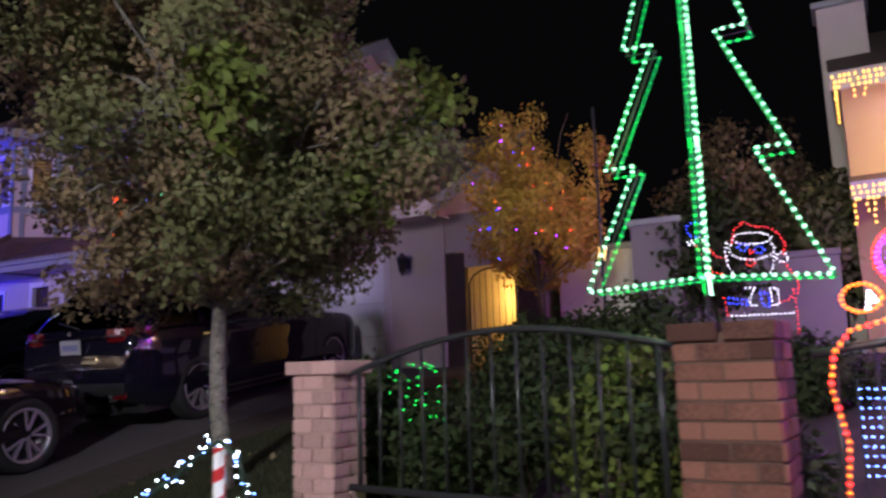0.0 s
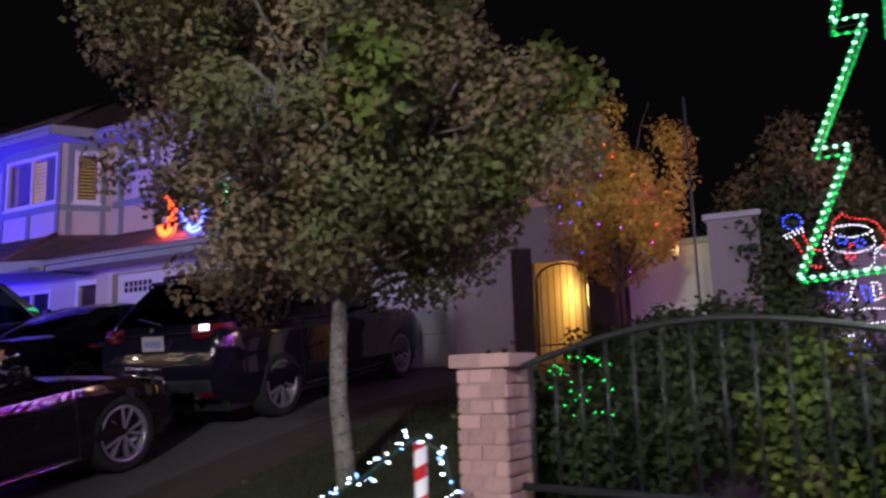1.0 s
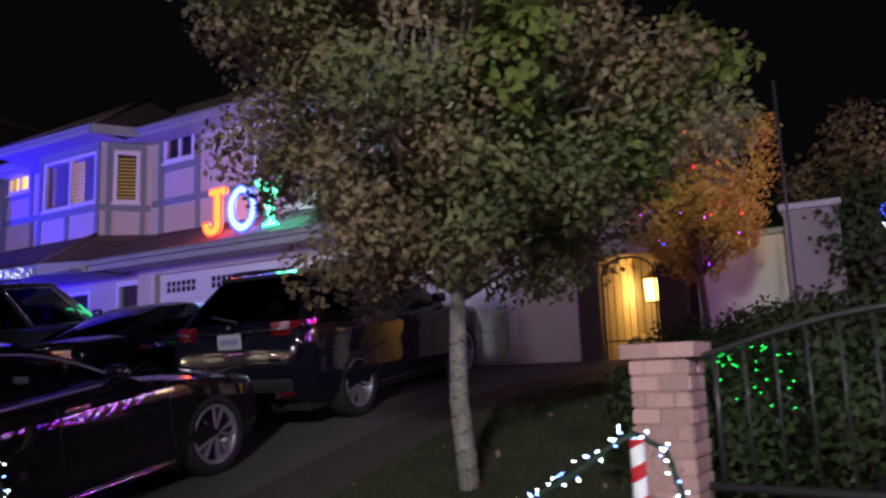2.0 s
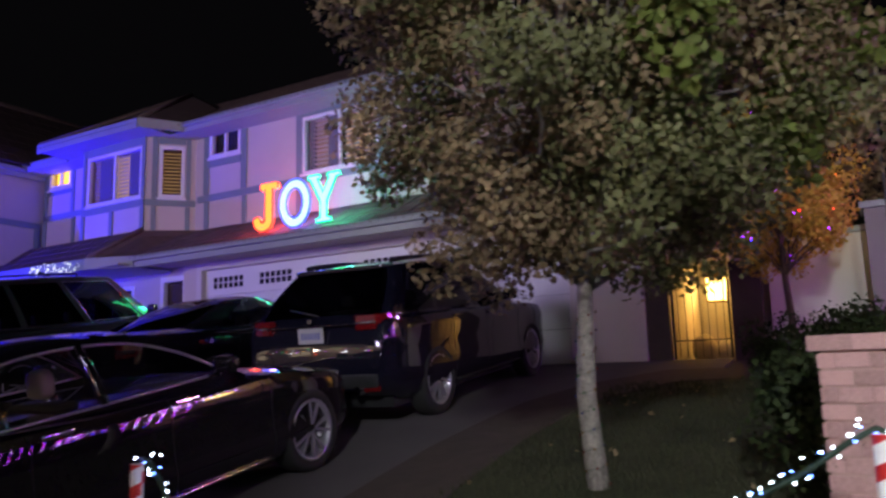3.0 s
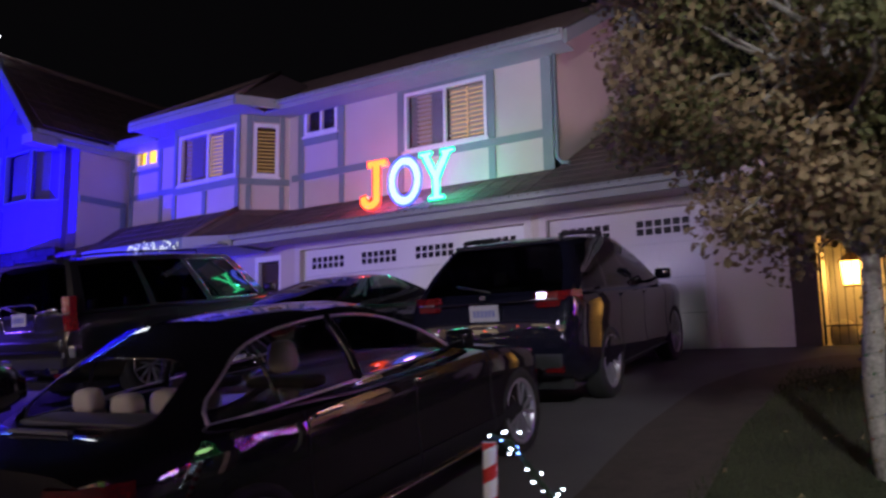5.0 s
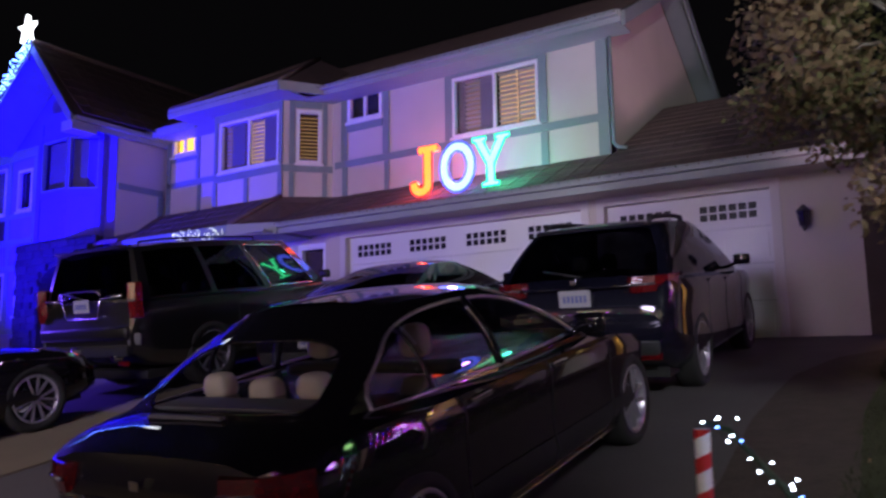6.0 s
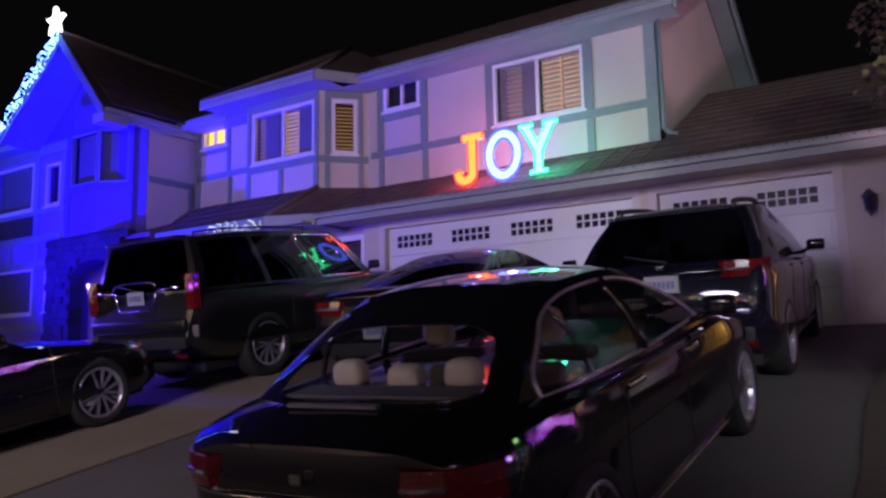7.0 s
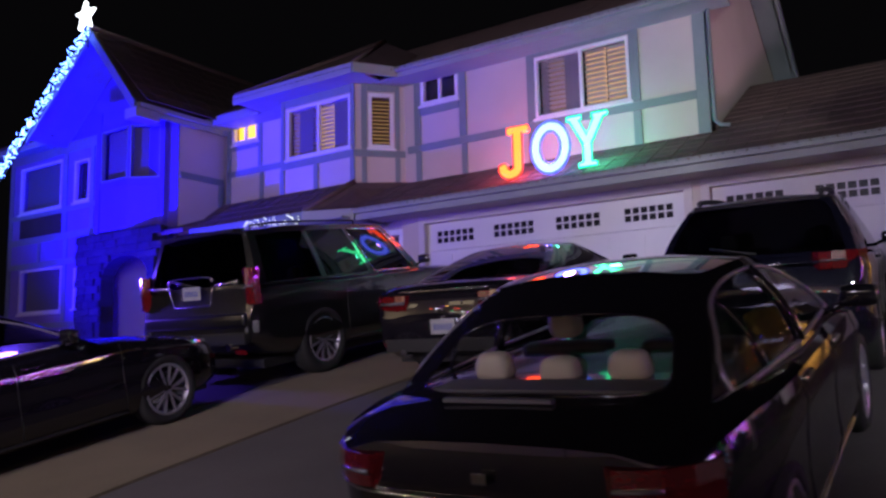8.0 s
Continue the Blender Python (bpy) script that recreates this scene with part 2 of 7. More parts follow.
def thing(name, at=None, label="", category="", group="", kind=""):
    ob = new(name)
    ob.empty_display_size = 0.1
    if at is not None:
        ob.matrix_basis = at if isinstance(at, Matrix) else Matrix.Translation(at)
    return tagged(ob, label, category, group, kind)


def part(name, bm, mat, parent=None, label="", smooth=False, at=None):
    """One mesh object out of a bmesh or a mesh, under a thing or a part."""
    if isinstance(bm, bpy.types.Mesh):
        me = bm
    else:
        me = bpy.data.meshes.new(name)
        bmesh.ops.recalc_face_normals(bm, faces=bm.faces)
        bm.to_mesh(me)
        bm.free()
        if smooth:
            me.shade_smooth()
    if mat and not me.materials:
        me.materials.append(mat)
    ob = new(name, me)
    ob.parent = parent
    if at is not None:
        ob.matrix_basis = at if isinstance(at, Matrix) else Matrix.Translation(at)
    if label:
        ob["label"] = label
    return ob


def add_box(bm, x0, x1, y0, y1, z0, z1, bevel=0.0):
    made = bmesh.ops.create_cube(bm, size=1.0)["verts"]
    for v in made:
        v.co = Vector(((x0 + x1) / 2 + v.co.x * (x1 - x0), (y0 + y1) / 2 + v.co.y * (y1 - y0), (z0 + z1) / 2 + v.co.z * (z1 - z0)))
    if bevel:
        edges = list({e for v in made for e in v.link_edges})
        bmesh.ops.bevel(bm, geom=edges, offset=bevel, segments=2, profile=0.7, affect="EDGES")
    return bm


def box(x0, x1, y0, y1, z0, z1, bevel=0.0):
    return add_box(bmesh.new(), min(x0, x1), max(x0, x1), min(y0, y1), max(y0, y1), min(z0, z1), max(z0, z1), bevel)


def prism(points, y0, y1, bevel=0.0):
    """An outline in x and z, given depth along y."""
    bm = bmesh.new()
    vs = [bm.verts.new((x, y0, z)) for x, z in points]
    f = bm.faces.new(vs)
    ext = bmesh.ops.extrude_face_region(bm, geom=[f])["geom"]
    for v in [g for g in ext if isinstance(g, bmesh.types.BMVert)]:
        v.co.y = y1
    if bevel:
        bmesh.ops.bevel(bm, geom=list(bm.edges), offset=bevel, segments=2, affect="EDGES")
    return bm


def tube(points, radius, sides=8, closed=False, taper=None):
    """Vertices and faces of a round bar along points."""
    pts = [Vector(p) for p in points]
    n = len(pts)
    verts, faces = [], []
    up = Vector((0.13, 0.21, 0.97)).normalized()
    for i, p in enumerate(pts):
        a = pts[(i - 1) % n] if closed or i else p
        b = pts[(i + 1) % n] if closed or i < n - 1 else p
        d = (b - a).normalized() if (b - a).length > 1e-9 else Vector((0, 0, 1))
        side = d.cross(up)
        if side.length < 1e-3:
            side = d.cross(Vector((1, 0, 0)))
        side.normalize()
        w = side.cross(d)
        r = radius if taper is None else radius + (taper - radius) * i / max(1, n - 1)
        for k in range(sides):
            ang = 2 * math.pi * k / sides
            verts.append(p + r * (math.cos(ang) * side + math.sin(ang) * w))
    for i in range(n if closed else n - 1):
        j = (i + 1) % n
        for k in range(sides):
            l = (k + 1) % sides
            faces.append((i * sides + k, i * sides + l, j * sides + l, j * sides + k))
    if not closed:
        faces.append(tuple(range(sides))[::-1])
        faces.append(tuple((n - 1) * sides + k for k in range(sides)))
    return verts, faces


def bar(name, points, radius, mat, parent=None, label="", sides=8, closed=False, taper=None):
    v, f = tube(points, radius, sides, closed, taper)
    return part(name, mesh_from(name, v, f, mat, True), None, parent, label)


def joined(name, pieces, mat, smooth=False):
    """One mesh out of several lists of vertices and faces."""
    verts, faces = [], []
    for v, f in pieces:
        o = len(verts)
        verts += list(v)
        faces += [tuple(i + o for i in g) for g in f]
    return mesh_from(name, verts, faces, mat, smooth)


def wall_mesh(x0, x1, z0, z1, y0, y1, holes=()):
    """An upright wall along x between y0 (front) and y1, with rectangular holes (x0, x1, z0, z1) right through it."""
    xs = sorted({x0, x1, *[h[0] for h in holes], *[h[1] for h in holes]})
    zs = sorted({z0, z1, *[h[2] for h in holes], *[h[3] for h in holes]})
    xs = [x for x in xs if x0 <= x <= x1]
    zs = [z for z in zs if z0 <= z <= z1]

    def solid(i, k):
        if not (0 <= i < len(xs) - 1 and 0 <= k < len(zs) - 1):
            return False
        cx, cz = (xs[i] + xs[i + 1]) / 2, (zs[k] + zs[k + 1]) / 2
        return not any(h[0] < cx < h[1] and h[2] < cz < h[3] for h in holes)

    bm = bmesh.new()
    cache = {}

    def v(i, k, y):
        if (i, k, y) not in cache:
            cache[i, k, y] = bm.verts.new((xs[i], y, zs[k]))
        return cache[i, k, y]

    for i in range(len(xs) - 1):
        for k in range(len(zs) - 1):
            if not solid(i, k):
                continue
            bm.faces.new([v(i, k, y0), v(i + 1, k, y0), v(i + 1, k + 1, y0), v(i, k + 1, y0)])
            bm.faces.new([v(i, k, y1), v(i, k + 1, y1), v(i + 1, k + 1, y1), v(i + 1, k, y1)])
            for di, dk, a, b in ((-1, 0, (i, k), (i, k + 1)), (1, 0, (i + 1, k), (i + 1, k + 1)), (0, -1, (i, k), (i + 1, k)), (0, 1, (i, k + 1), (i + 1, k + 1))):
                if not solid(i + di, k + dk):
                    bm.faces.new([v(*a, y0), v(*b, y0), v(*b, y1), v(*a, y1)])
    return bm


def along(p, q):
    """The pose of a wall that runs from p to q in plan: its own x along the wall, its y into the house."""
    return pose(p[0], p[1], 0, 0, 0, math.degrees(math.atan2(q[1] - p[1], q[0] - p[0])))


BALL = {}


def ball_mesh(mat, r, subdivisions=1):
    key = (mat.name, round(r, 4), subdivisions)
    if key not in BALL:
        bm = bmesh.new()
        bmesh.ops.create_icosphere(bm, subdivisions=subdivisions, radius=r)
        for v in bm.verts:
            v.co.z *= 1.35
        me = bpy.data.meshes.new("bulb")
        bm.to_mesh(me)
        bm.free()
        me.shade_smooth()
        me.materials.append(mat)
        BALL[key] = me
    return BALL[key]


def bulbs(points, mats, r, parent, rng=None, subdivisions=1):
    for n, p in enumerate(points):
        ob = new("bulb", ball_mesh(mats[n % len(mats)], r, subdivisions))
        ob.parent = parent
        ob.location = p
        if rng:
            ob.rotation_euler = (rng.uniform(0, 3), rng.uniform(0, 3), 0)


def along_line(points, step):
    """Points at even steps along a line of points."""
    out, left = [], 0.0
    for a, b in zip(points, points[1:]):
        a, b = Vector(a), Vector(b)
        length = (b - a).length
        d = left
        while d < length:
            out.append(a.lerp(b, d / length))
            d += step
        left = d - length
    return out


def ground_z(x, y):
    """The height of the land: level at the pavement, then rising to the garages, a little higher towards the gabled house."""
    ys = (-60.0, -2.3, -2.2, 0.3, 0.9, 4.82, 6.92, 10.9, 12.0, 400.0)
    zs = (-0.02, -0.02, 0.10, 0.13, 0.19, 0.895, 1.236, 1.77, 1.80, 1.80)
    z = float(np.interp(y, ys, zs))
    lift = min(0.16, max(0.0, (-8.6 - x) * 0.036))
    return z + lift * max(0.0, min(1.0, (y + 1.5) / 4.0))


def sheet(name, outline, lift, mat, step=0.35, thick=0.05, kind="structure", label="", category=""):
    """A slab that follows the land inside an outline in plan."""
    xs, ys = [p[0] for p in outline], [p[1] for p in outline]
    bm = bmesh.new()
    vs = [bm.verts.new((x, y, 0)) for x, y in outline]
    bm.faces.new(vs)
    for axis, lo, hi in ((0, min(xs), max(xs)), (1, min(ys), max(ys))):
        n = int((hi - lo) / step)
        for k in range(1, n + 1):
            co, no = [0, 0, 0], [0, 0, 0]
            co[axis], no[axis] = lo + k * (hi - lo) / (n + 1), 1
            bmesh.ops.bisect_plane(bm, geom=bm.verts[:] + bm.edges[:] + bm.faces[:], plane_co=co, plane_no=no)
    for v in bm.verts:
        v.co.z = ground_z(v.co.x, v.co.y) + lift
    top = bm.faces[:]
    ext = bmesh.ops.extrude_face_region(bm, geom=top)["geom"]
    for v in [g for g in ext if isinstance(g, bmesh.types.BMVert)]:
        v.co.z -= thick + lift
    ob = part(name, bm, mat)
    return tagged(ob, label, category, "", kind)


# ---------------------------------------------------------------- ground
def make_ground():
    xs = sorted({*np.arange(-30, 12.1, 0.75).round(3), -400.0, -150.0, -70.0, 45.0, 120.0, 400.0})
    ys = sorted({*np.arange(-4, 13.1, 0.5).round(3), 0.35, -2.3, -2.2, 4.82, 6.92, 10.9, -400.0, -120.0, -40.0, -12.0, 20.0, 50.0, 150.0, 400.0})
    verts = [(x, y, ground_z(x, y) - 0.02) for y in ys for x in xs]
    w = len(xs)
    faces = [(j * w + i, j * w + i + 1, (j + 1) * w + i + 1, (j + 1) * w + i) for j in range(len(ys) - 1) for i in range(w - 1)]
    ob = new("ground", mesh_from("ground", verts, faces, SOIL, True))
    return tagged(ob, "dark bare soil sloping up from the street", "ground", "", "structure")


make_ground()
sheet("road", [(-60, -14), (60, -14), (60, -2.35), (-60, -2.35)], 0.02, ASPHALT, 6.0, 0.05, label="dark asphalt street along the kerb", category="road")
sheet("pavement", [(-30, -2.15), (20, -2.15), (20, 0.25), (-30, 0.25)], 0.012, PALECON, 1.2, 0.05, label="pale concrete pavement along the front gardens", category="pavement")
sheet("driveway", [(-11.75, 0.3), (-6.45, 0.3), (-6.4, 4.2), (-6.5, 5.7), (-6.45, 7.6), (-6.2, 8.7), (-5.5, 9.7), (-4.9, 9.8), (-4.9, 10.9), (-11.75, 10.9)], 0.02, CONCRETE, 0.5, 0.05,
      label="dark weathered concrete driveway rising to the garage doors", category="driveway")
sheet("pale_path", [(-13.3, 0.3), (-11.8, 0.3), (-11.8, 10.6), (-13.3, 10.6)], 0.026, PALECON, 0.5, 0.05, label="pale concrete strip beside the driveway", category="path")
sheet("neighbour_driveway", [(-19.5, 0.3), (-13.35, 0.3), (-13.35, 10.5), (-19.5, 10.5)], 0.02, CONCRETE, 0.5, 0.05,
      label="grey exposed-aggregate driveway before the gabled house", category="driveway")
sheet("mulch_border", [(-6.5, 0.9), (-5.82, 0.9), (-5.72, 4.3), (-5.82, 6.0), (-5.72, 7.8), (-5.2, 8.78), (-4.65, 8.95), (-4.85, 9.85), (-5.55, 9.8), (-6.26, 8.75), (-6.52, 7.6), (-6.56, 5.7), (-6.46, 4.2)], 0.036, MULCH, 0.4, 0.05,
      label="brown mulch border along the driveway", category="border")
sheet("lawn", [(-5.9, 0.6), (-3.6, 0.6), (-3.5, 3.6), (-3.0, 4.2), (-3.0, 9.0), (-4.7, 9.0), (-5.25, 8.85), (-5.8, 7.8), (-5.9, 6.0), (-5.8, 4.3)], 0.026, GRASS, 0.4, 0.05,
      label="dark short lawn under the young tree", category="lawn")


def grass_blades():
    rng = random.Random(4)
    verts, faces = [], []
    for _ in range(9000):
        x, y = rng.uniform(-5.8, -3.2), rng.uniform(1.2, 8.7)
        z = ground_z(x, y) + 0.025
        a, h, w = rng.uniform(0, 6.28), rng.uniform(0.03, 0.075), 0.006
        dx, dy = math.cos(a) * w, math.sin(a) * w
        lx, ly = rng.uniform(-0.03, 0.03), rng.uniform(-0.03, 0.03)
        o = len(verts)
        verts += [(x - dx, y - dy, z), (x + dx, y + dy, z), (x + lx, y + ly, z + h)]
        faces.append((o, o + 1, o + 2))
    ob = new("grass", mesh_from("grass", verts, faces, GRASS))
    tagged(ob, "short uneven grass blades on the lawn", "grass", "", "stuff")


grass_blades()


# ---------------------------------------------------------------- windows
def window(name, m, w, h, panes, label, slats=(), room=ROOMDARK, slat_mat=None, depth=0.16, frame_w=0.07, fmat=None, sill=True, rows=1):
    """A window whose own origin is the lower left corner of its opening. slats: (u0, u1, material of the room behind)."""
    fmat = fmat or WHITE
    win = thing(name, m, label, "window", "", "structure")
    bm = bmesh.new()
    for x0, x1, z0, z1 in ((0, frame_w, 0, h), (w - frame_w, w, 0, h), (frame_w, w - frame_w, 0, frame_w), (frame_w, w - frame_w, h - frame_w, h)):
        add_box(bm, x0, x1, -0.035, 0.06, z0, z1)
    part("window_frame", bm, fmat, win)
    if sill:
        part("window_sill", box(-0.04, w + 0.04, -0.07, 0.0, -0.05, -0.003, 0.008), fmat, win)
    inner = w - 2 * frame_w
    for k in range(1, panes):
        u = frame_w + inner * k / panes
        part("mullion", box(u - 0.025, u + 0.025, -0.02, 0.05, frame_w, h - frame_w), fmat, win)
    for k in range(panes):
        u0, u1 = frame_w + inner * k / panes, frame_w + inner * (k + 1) / panes
        p = part("pane", mesh_from("pane", [(u0, 0.02, frame_w), (u1, 0.02, frame_w), (u1, 0.02, h - frame_w), (u0, 0.02, h - frame_w)], [(0, 1, 2, 3)], PANE), None, win)
        p.visible_shadow = False
    for k in range(1, rows):
        z = frame_w + (h - 2 * frame_w) * k / rows
        part("mullion", box(frame_w, w - frame_w, -0.012, 0.04, z - 0.02, z + 0.02), fmat, win)
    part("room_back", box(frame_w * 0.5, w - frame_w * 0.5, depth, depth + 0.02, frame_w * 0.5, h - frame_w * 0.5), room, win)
    for u0, u1, back, count in slats:
        part("lit_shade", box(u0 * w, u1 * w, depth - 0.025, depth - 0.012, frame_w, h - frame_w), back, win)
        for k in range(count):
            z = frame_w + (h - 2 * frame_w) * (k + 0.5) / count
            wide = (h - 2 * frame_w) / count * 0.5
            part("slat", box(u0 * w, u1 * w, -wide, wide, -0.004, 0.004), slat_mat or (SLAT_SHADED if back == ROOMDARK else SHUTTER), win, at=pose(0, 0.085, z, -72 if back == ROOMDARK else -18, 0, 0))
    return win


# ---------------------------------------------------------------- main house
FRONT, UPPER, CORNER = 10.9, 11.42, -9.65
GD1, GD2, GDZ0, GDZ1 = (-14.9, -10.02), (-9.63, -7.17), 1.79, 3.9
house = thing("house", None, "two-storey half-timbered stucco house with garage doors", "house")
part("garage_wall", wall_mesh(-15.42, -6.25, 1.6, 4.3, FRONT, FRONT + 0.2, [(*GD1, 1.6, GDZ1), (*GD2, 1.6, GDZ1)]), STUCCO, house)
part("gable_wall", wall_mesh(11.105, 17.0, 1.6, 4.4, 0, 0.2), STUCCO, house, at=pose(-6.25, 0, 0, 0, 0, 90))
part("entry_wall", wall_mesh(-21.0, -15.43, 1.6, 4.6, FRONT + 0.25, FRONT + 0.45, [(-16.25, -15.62, 1.6, 3.82), (-18.6, -17.2, 2.7, 3.8)]), STUCCO, house)
W_OPEN, S_OPEN, Y_OPEN = (-12.74, -10.95, 5.66, 6.81), (-15.29, -14.4, 6.4, 6.99), (-20.8, -19.93, 6.5, 7.02)
part("upper_wall", wall_mesh(-15.70, CORNER, 4.4, 7.15, UPPER, UPPER + 0.2, [W_OPEN, S_OPEN]), STUCCO, house)
part("upper_wall", wall_mesh(-21.0, -18.95, 4.4, 7.25, UPPER, UPPER + 0.2, [Y_OPEN]), STUCCO, house)
BAY = [(-19.0, 11.42), (-18.42, 10.66), (-16.40, 10.66), (-15.70, 11.42)]
B_OPEN = (0.17, 1.93, 5.6, 6.7)
part("bay_wall", wall_mesh(0, 2.02, 4.4, 7.15, 0, 0.15, [B_OPEN]), STUCCO, house, at=along(BAY[1], BAY[2]))
N_OPEN = (0.28, 0.80, 5.58, 6.72)
n_len = math.dist(BAY[2], BAY[3])
part("bay_wall", wall_mesh(0, n_len, 4.4, 7.15, 0, 0.15, [N_OPEN]), STUCCO, house, at=along(BAY[2], BAY[3]))
part("bay_wall", wall_mesh(0, math.dist(BAY[0], BAY[1]), 4.4, 7.15, 0, 0.15), STUCCO, house, at=along(BAY[0], BAY[1]))


def side_wall():
    """The upper storey's gable end, with the slope of the roof above it."""
    pts = [(11.42, 4.4), (17.4, 4.4), (17.4, 7.25), (14.4, 8.98), (11.42, 7.2)]
    bm = bmesh.new()
    a = [bm.verts.new((CORNER, y, z)) for y, z in pts]
    b = [bm.verts.new((CORNER - 0.2, y, z)) for y, z in pts]
    bm.faces.new(a)
    bm.faces.new(b[::-1])
    for i in range(5):
        j = (i + 1) % 5
        bm.faces.new([a[i], b[i], b[j], a[j]])
    return bm


part("gable_wall", side_wall(), STUCCO, house)
part("rear_wall", box(-21.0, CORNER - 0.21, 17.2, 17.4, 1.7, 7.2), STUCCO, house)

# boards of the half timbering: x0, x1, z0, z1 on the upper wall
for x0, x1, z0, z1 in (
    (-15.62, -9.862, 5.47, 5.61), (-12.90, -12.75, 5.62, 7.0), (-12.90, -12.77, 4.86, 5.46), (-10.94, -10.78, 5.62, 7.0), (-10.92, -10.78, 4.86, 5.46),
    (-14.38, -14.22, 5.62, 7.0), (-14.34, -14.22, 4.86, 5.46), (-15.45, -15.30, 5.62, 7.0), (-15.42, -15.29, 4.86, 5.46), (-12.74, -10.95, 6.83, 7.0), (-15.29, -14.39, 6.2, 6.38),
    (-9.86, -9.66, 4.86, 7.05),
):
    part("timber_board", box(x0, x1, UPPER - 0.03, UPPER - 0.002, z0, z1, 0.006), TRIM, house)
for x0, x1, z0, z1 in ((-20.95, -19.0, 5.72, 5.86), (-19.92, -19.8, 5.87, 7.05), (-19.86, -19.75, 4.9, 5.71), (-20.98, -20.84, 5.0, 7.05), (-20.8, -19.93, 6.35, 6.48)):
    part("timber_board", box(x0, x1, UPPER - 0.03, UPPER - 0.002, z0, z1, 0.006), TRIM, house)
mbay = along(BAY[1], BAY[2])
for x0, x1, z0, z1 in ((0, 2.02, 5.40, 5.55), (0.94, 1.06, 4.86, 5.39), (-0.02, 0.10, 4.86, 5.39), (1.92, 2.04, 4.86, 5.39), (0.0, 0.1, 5.56, 6.95), (1.95, 2.04, 5.56, 6.95), (0.11, 1.94, 6.74, 6.92)):
    part("timber_board", box(x0, x1, -0.03, -0.002, z0, z1, 0.006), TRIM, house, at=mbay)
mside = along(BAY[2], BAY[3])
for x0, x1, z0, z1 in ((0.0, n_len, 5.40, 5.54), (0.14, 0.24, 4.86, 5.39), (0.82, 0.92, 4.86, 5.39), (0.14, 0.25, 5.55, 6.9), (0.83, 0.92, 5.55, 6.9), (0.26, 0.82, 6.76, 6.9)):
    part("timber_board", box(x0, x1, -0.03, -0.002, z0, z1, 0.006), TRIM, house, at=mside)
bar("downpipe", [(CORNER + 0.06, 11.36, 7.0), (CORNER + 0.06, 11.36, 5.05), (CORNER + 0.16, 11.3, 4.95), (CORNER + 0.3, 11.3, 4.92)], 0.035, TRIM, house)

window("window_1", pose(W_OPEN[0], UPPER + 0.01, W_OPEN[2]), 1.79, 1.15, 2, "white sliding window with lamplit louvred shutters",
       [(0.05, 0.13, ROOMDARK, 12), (0.13, 0.31, WARMDIM, 12), (0.31, 0.48, ROOMDARK, 12), (0.53, 0.735, WARMROOM, 12), (0.755, 0.95, WARMROOM, 12)], frame_w=0.05)
window("window_2", pose(S_OPEN[0], UPPER + 0.01, S_OPEN[2]), 0.89, 0.59, 2, "small white sliding window, dark inside")
window("window_3", mbay @ pose(B_OPEN[0], 0.01, B_OPEN[2]), 1.76, 1.1, 2, "wide bay window with half-lit louvred shutters",
       [(0.05, 0.16, WARMDIM, 12), (0.16, 0.38, ROOMDARK, 12), (0.40, 0.70, WARMROOM, 12), (0.71, 0.95, ROOMDARK, 12)], frame_w=0.05)
window("window_4", mside @ pose(N_OPEN[0], 0.01, N_OPEN[2]), 0.52, 1.14, 1, "narrow bay side window with closed dim shutters", [(0.12, 0.88, WARMDIM, 13)], slat_mat=WOODSLAT)
window("window_5", pose(Y_OPEN[0], UPPER + 0.01, Y_OPEN[2]), 0.87, 0.52, 2, "small window glowing bright yellow from the room", [], YELLOWROOM)
window("window_6", pose(-18.6, FRONT + 0.26, 2.7), 1.4, 1.1, 2, "dark porch window with white frame")


def roof_slab(name, pts, thick, mat, parent, label=""):
    """A sloping slab: a quad of its upper face, given thickness downwards."""
    bm = bmesh.new()
    a = [bm.verts.new(p) for p in pts]
    b = [bm.verts.new((p[0], p[1], p[2] - thick)) for p in pts]
    bm.faces.new(a)
    bm.faces.new(b[::-1])
    n = len(pts)
    for i in range(n):
        j = (i + 1) % n
        bm.faces.new([a[i], b[i], b[j], a[j]])
    return part(name, bm, mat, parent, label)


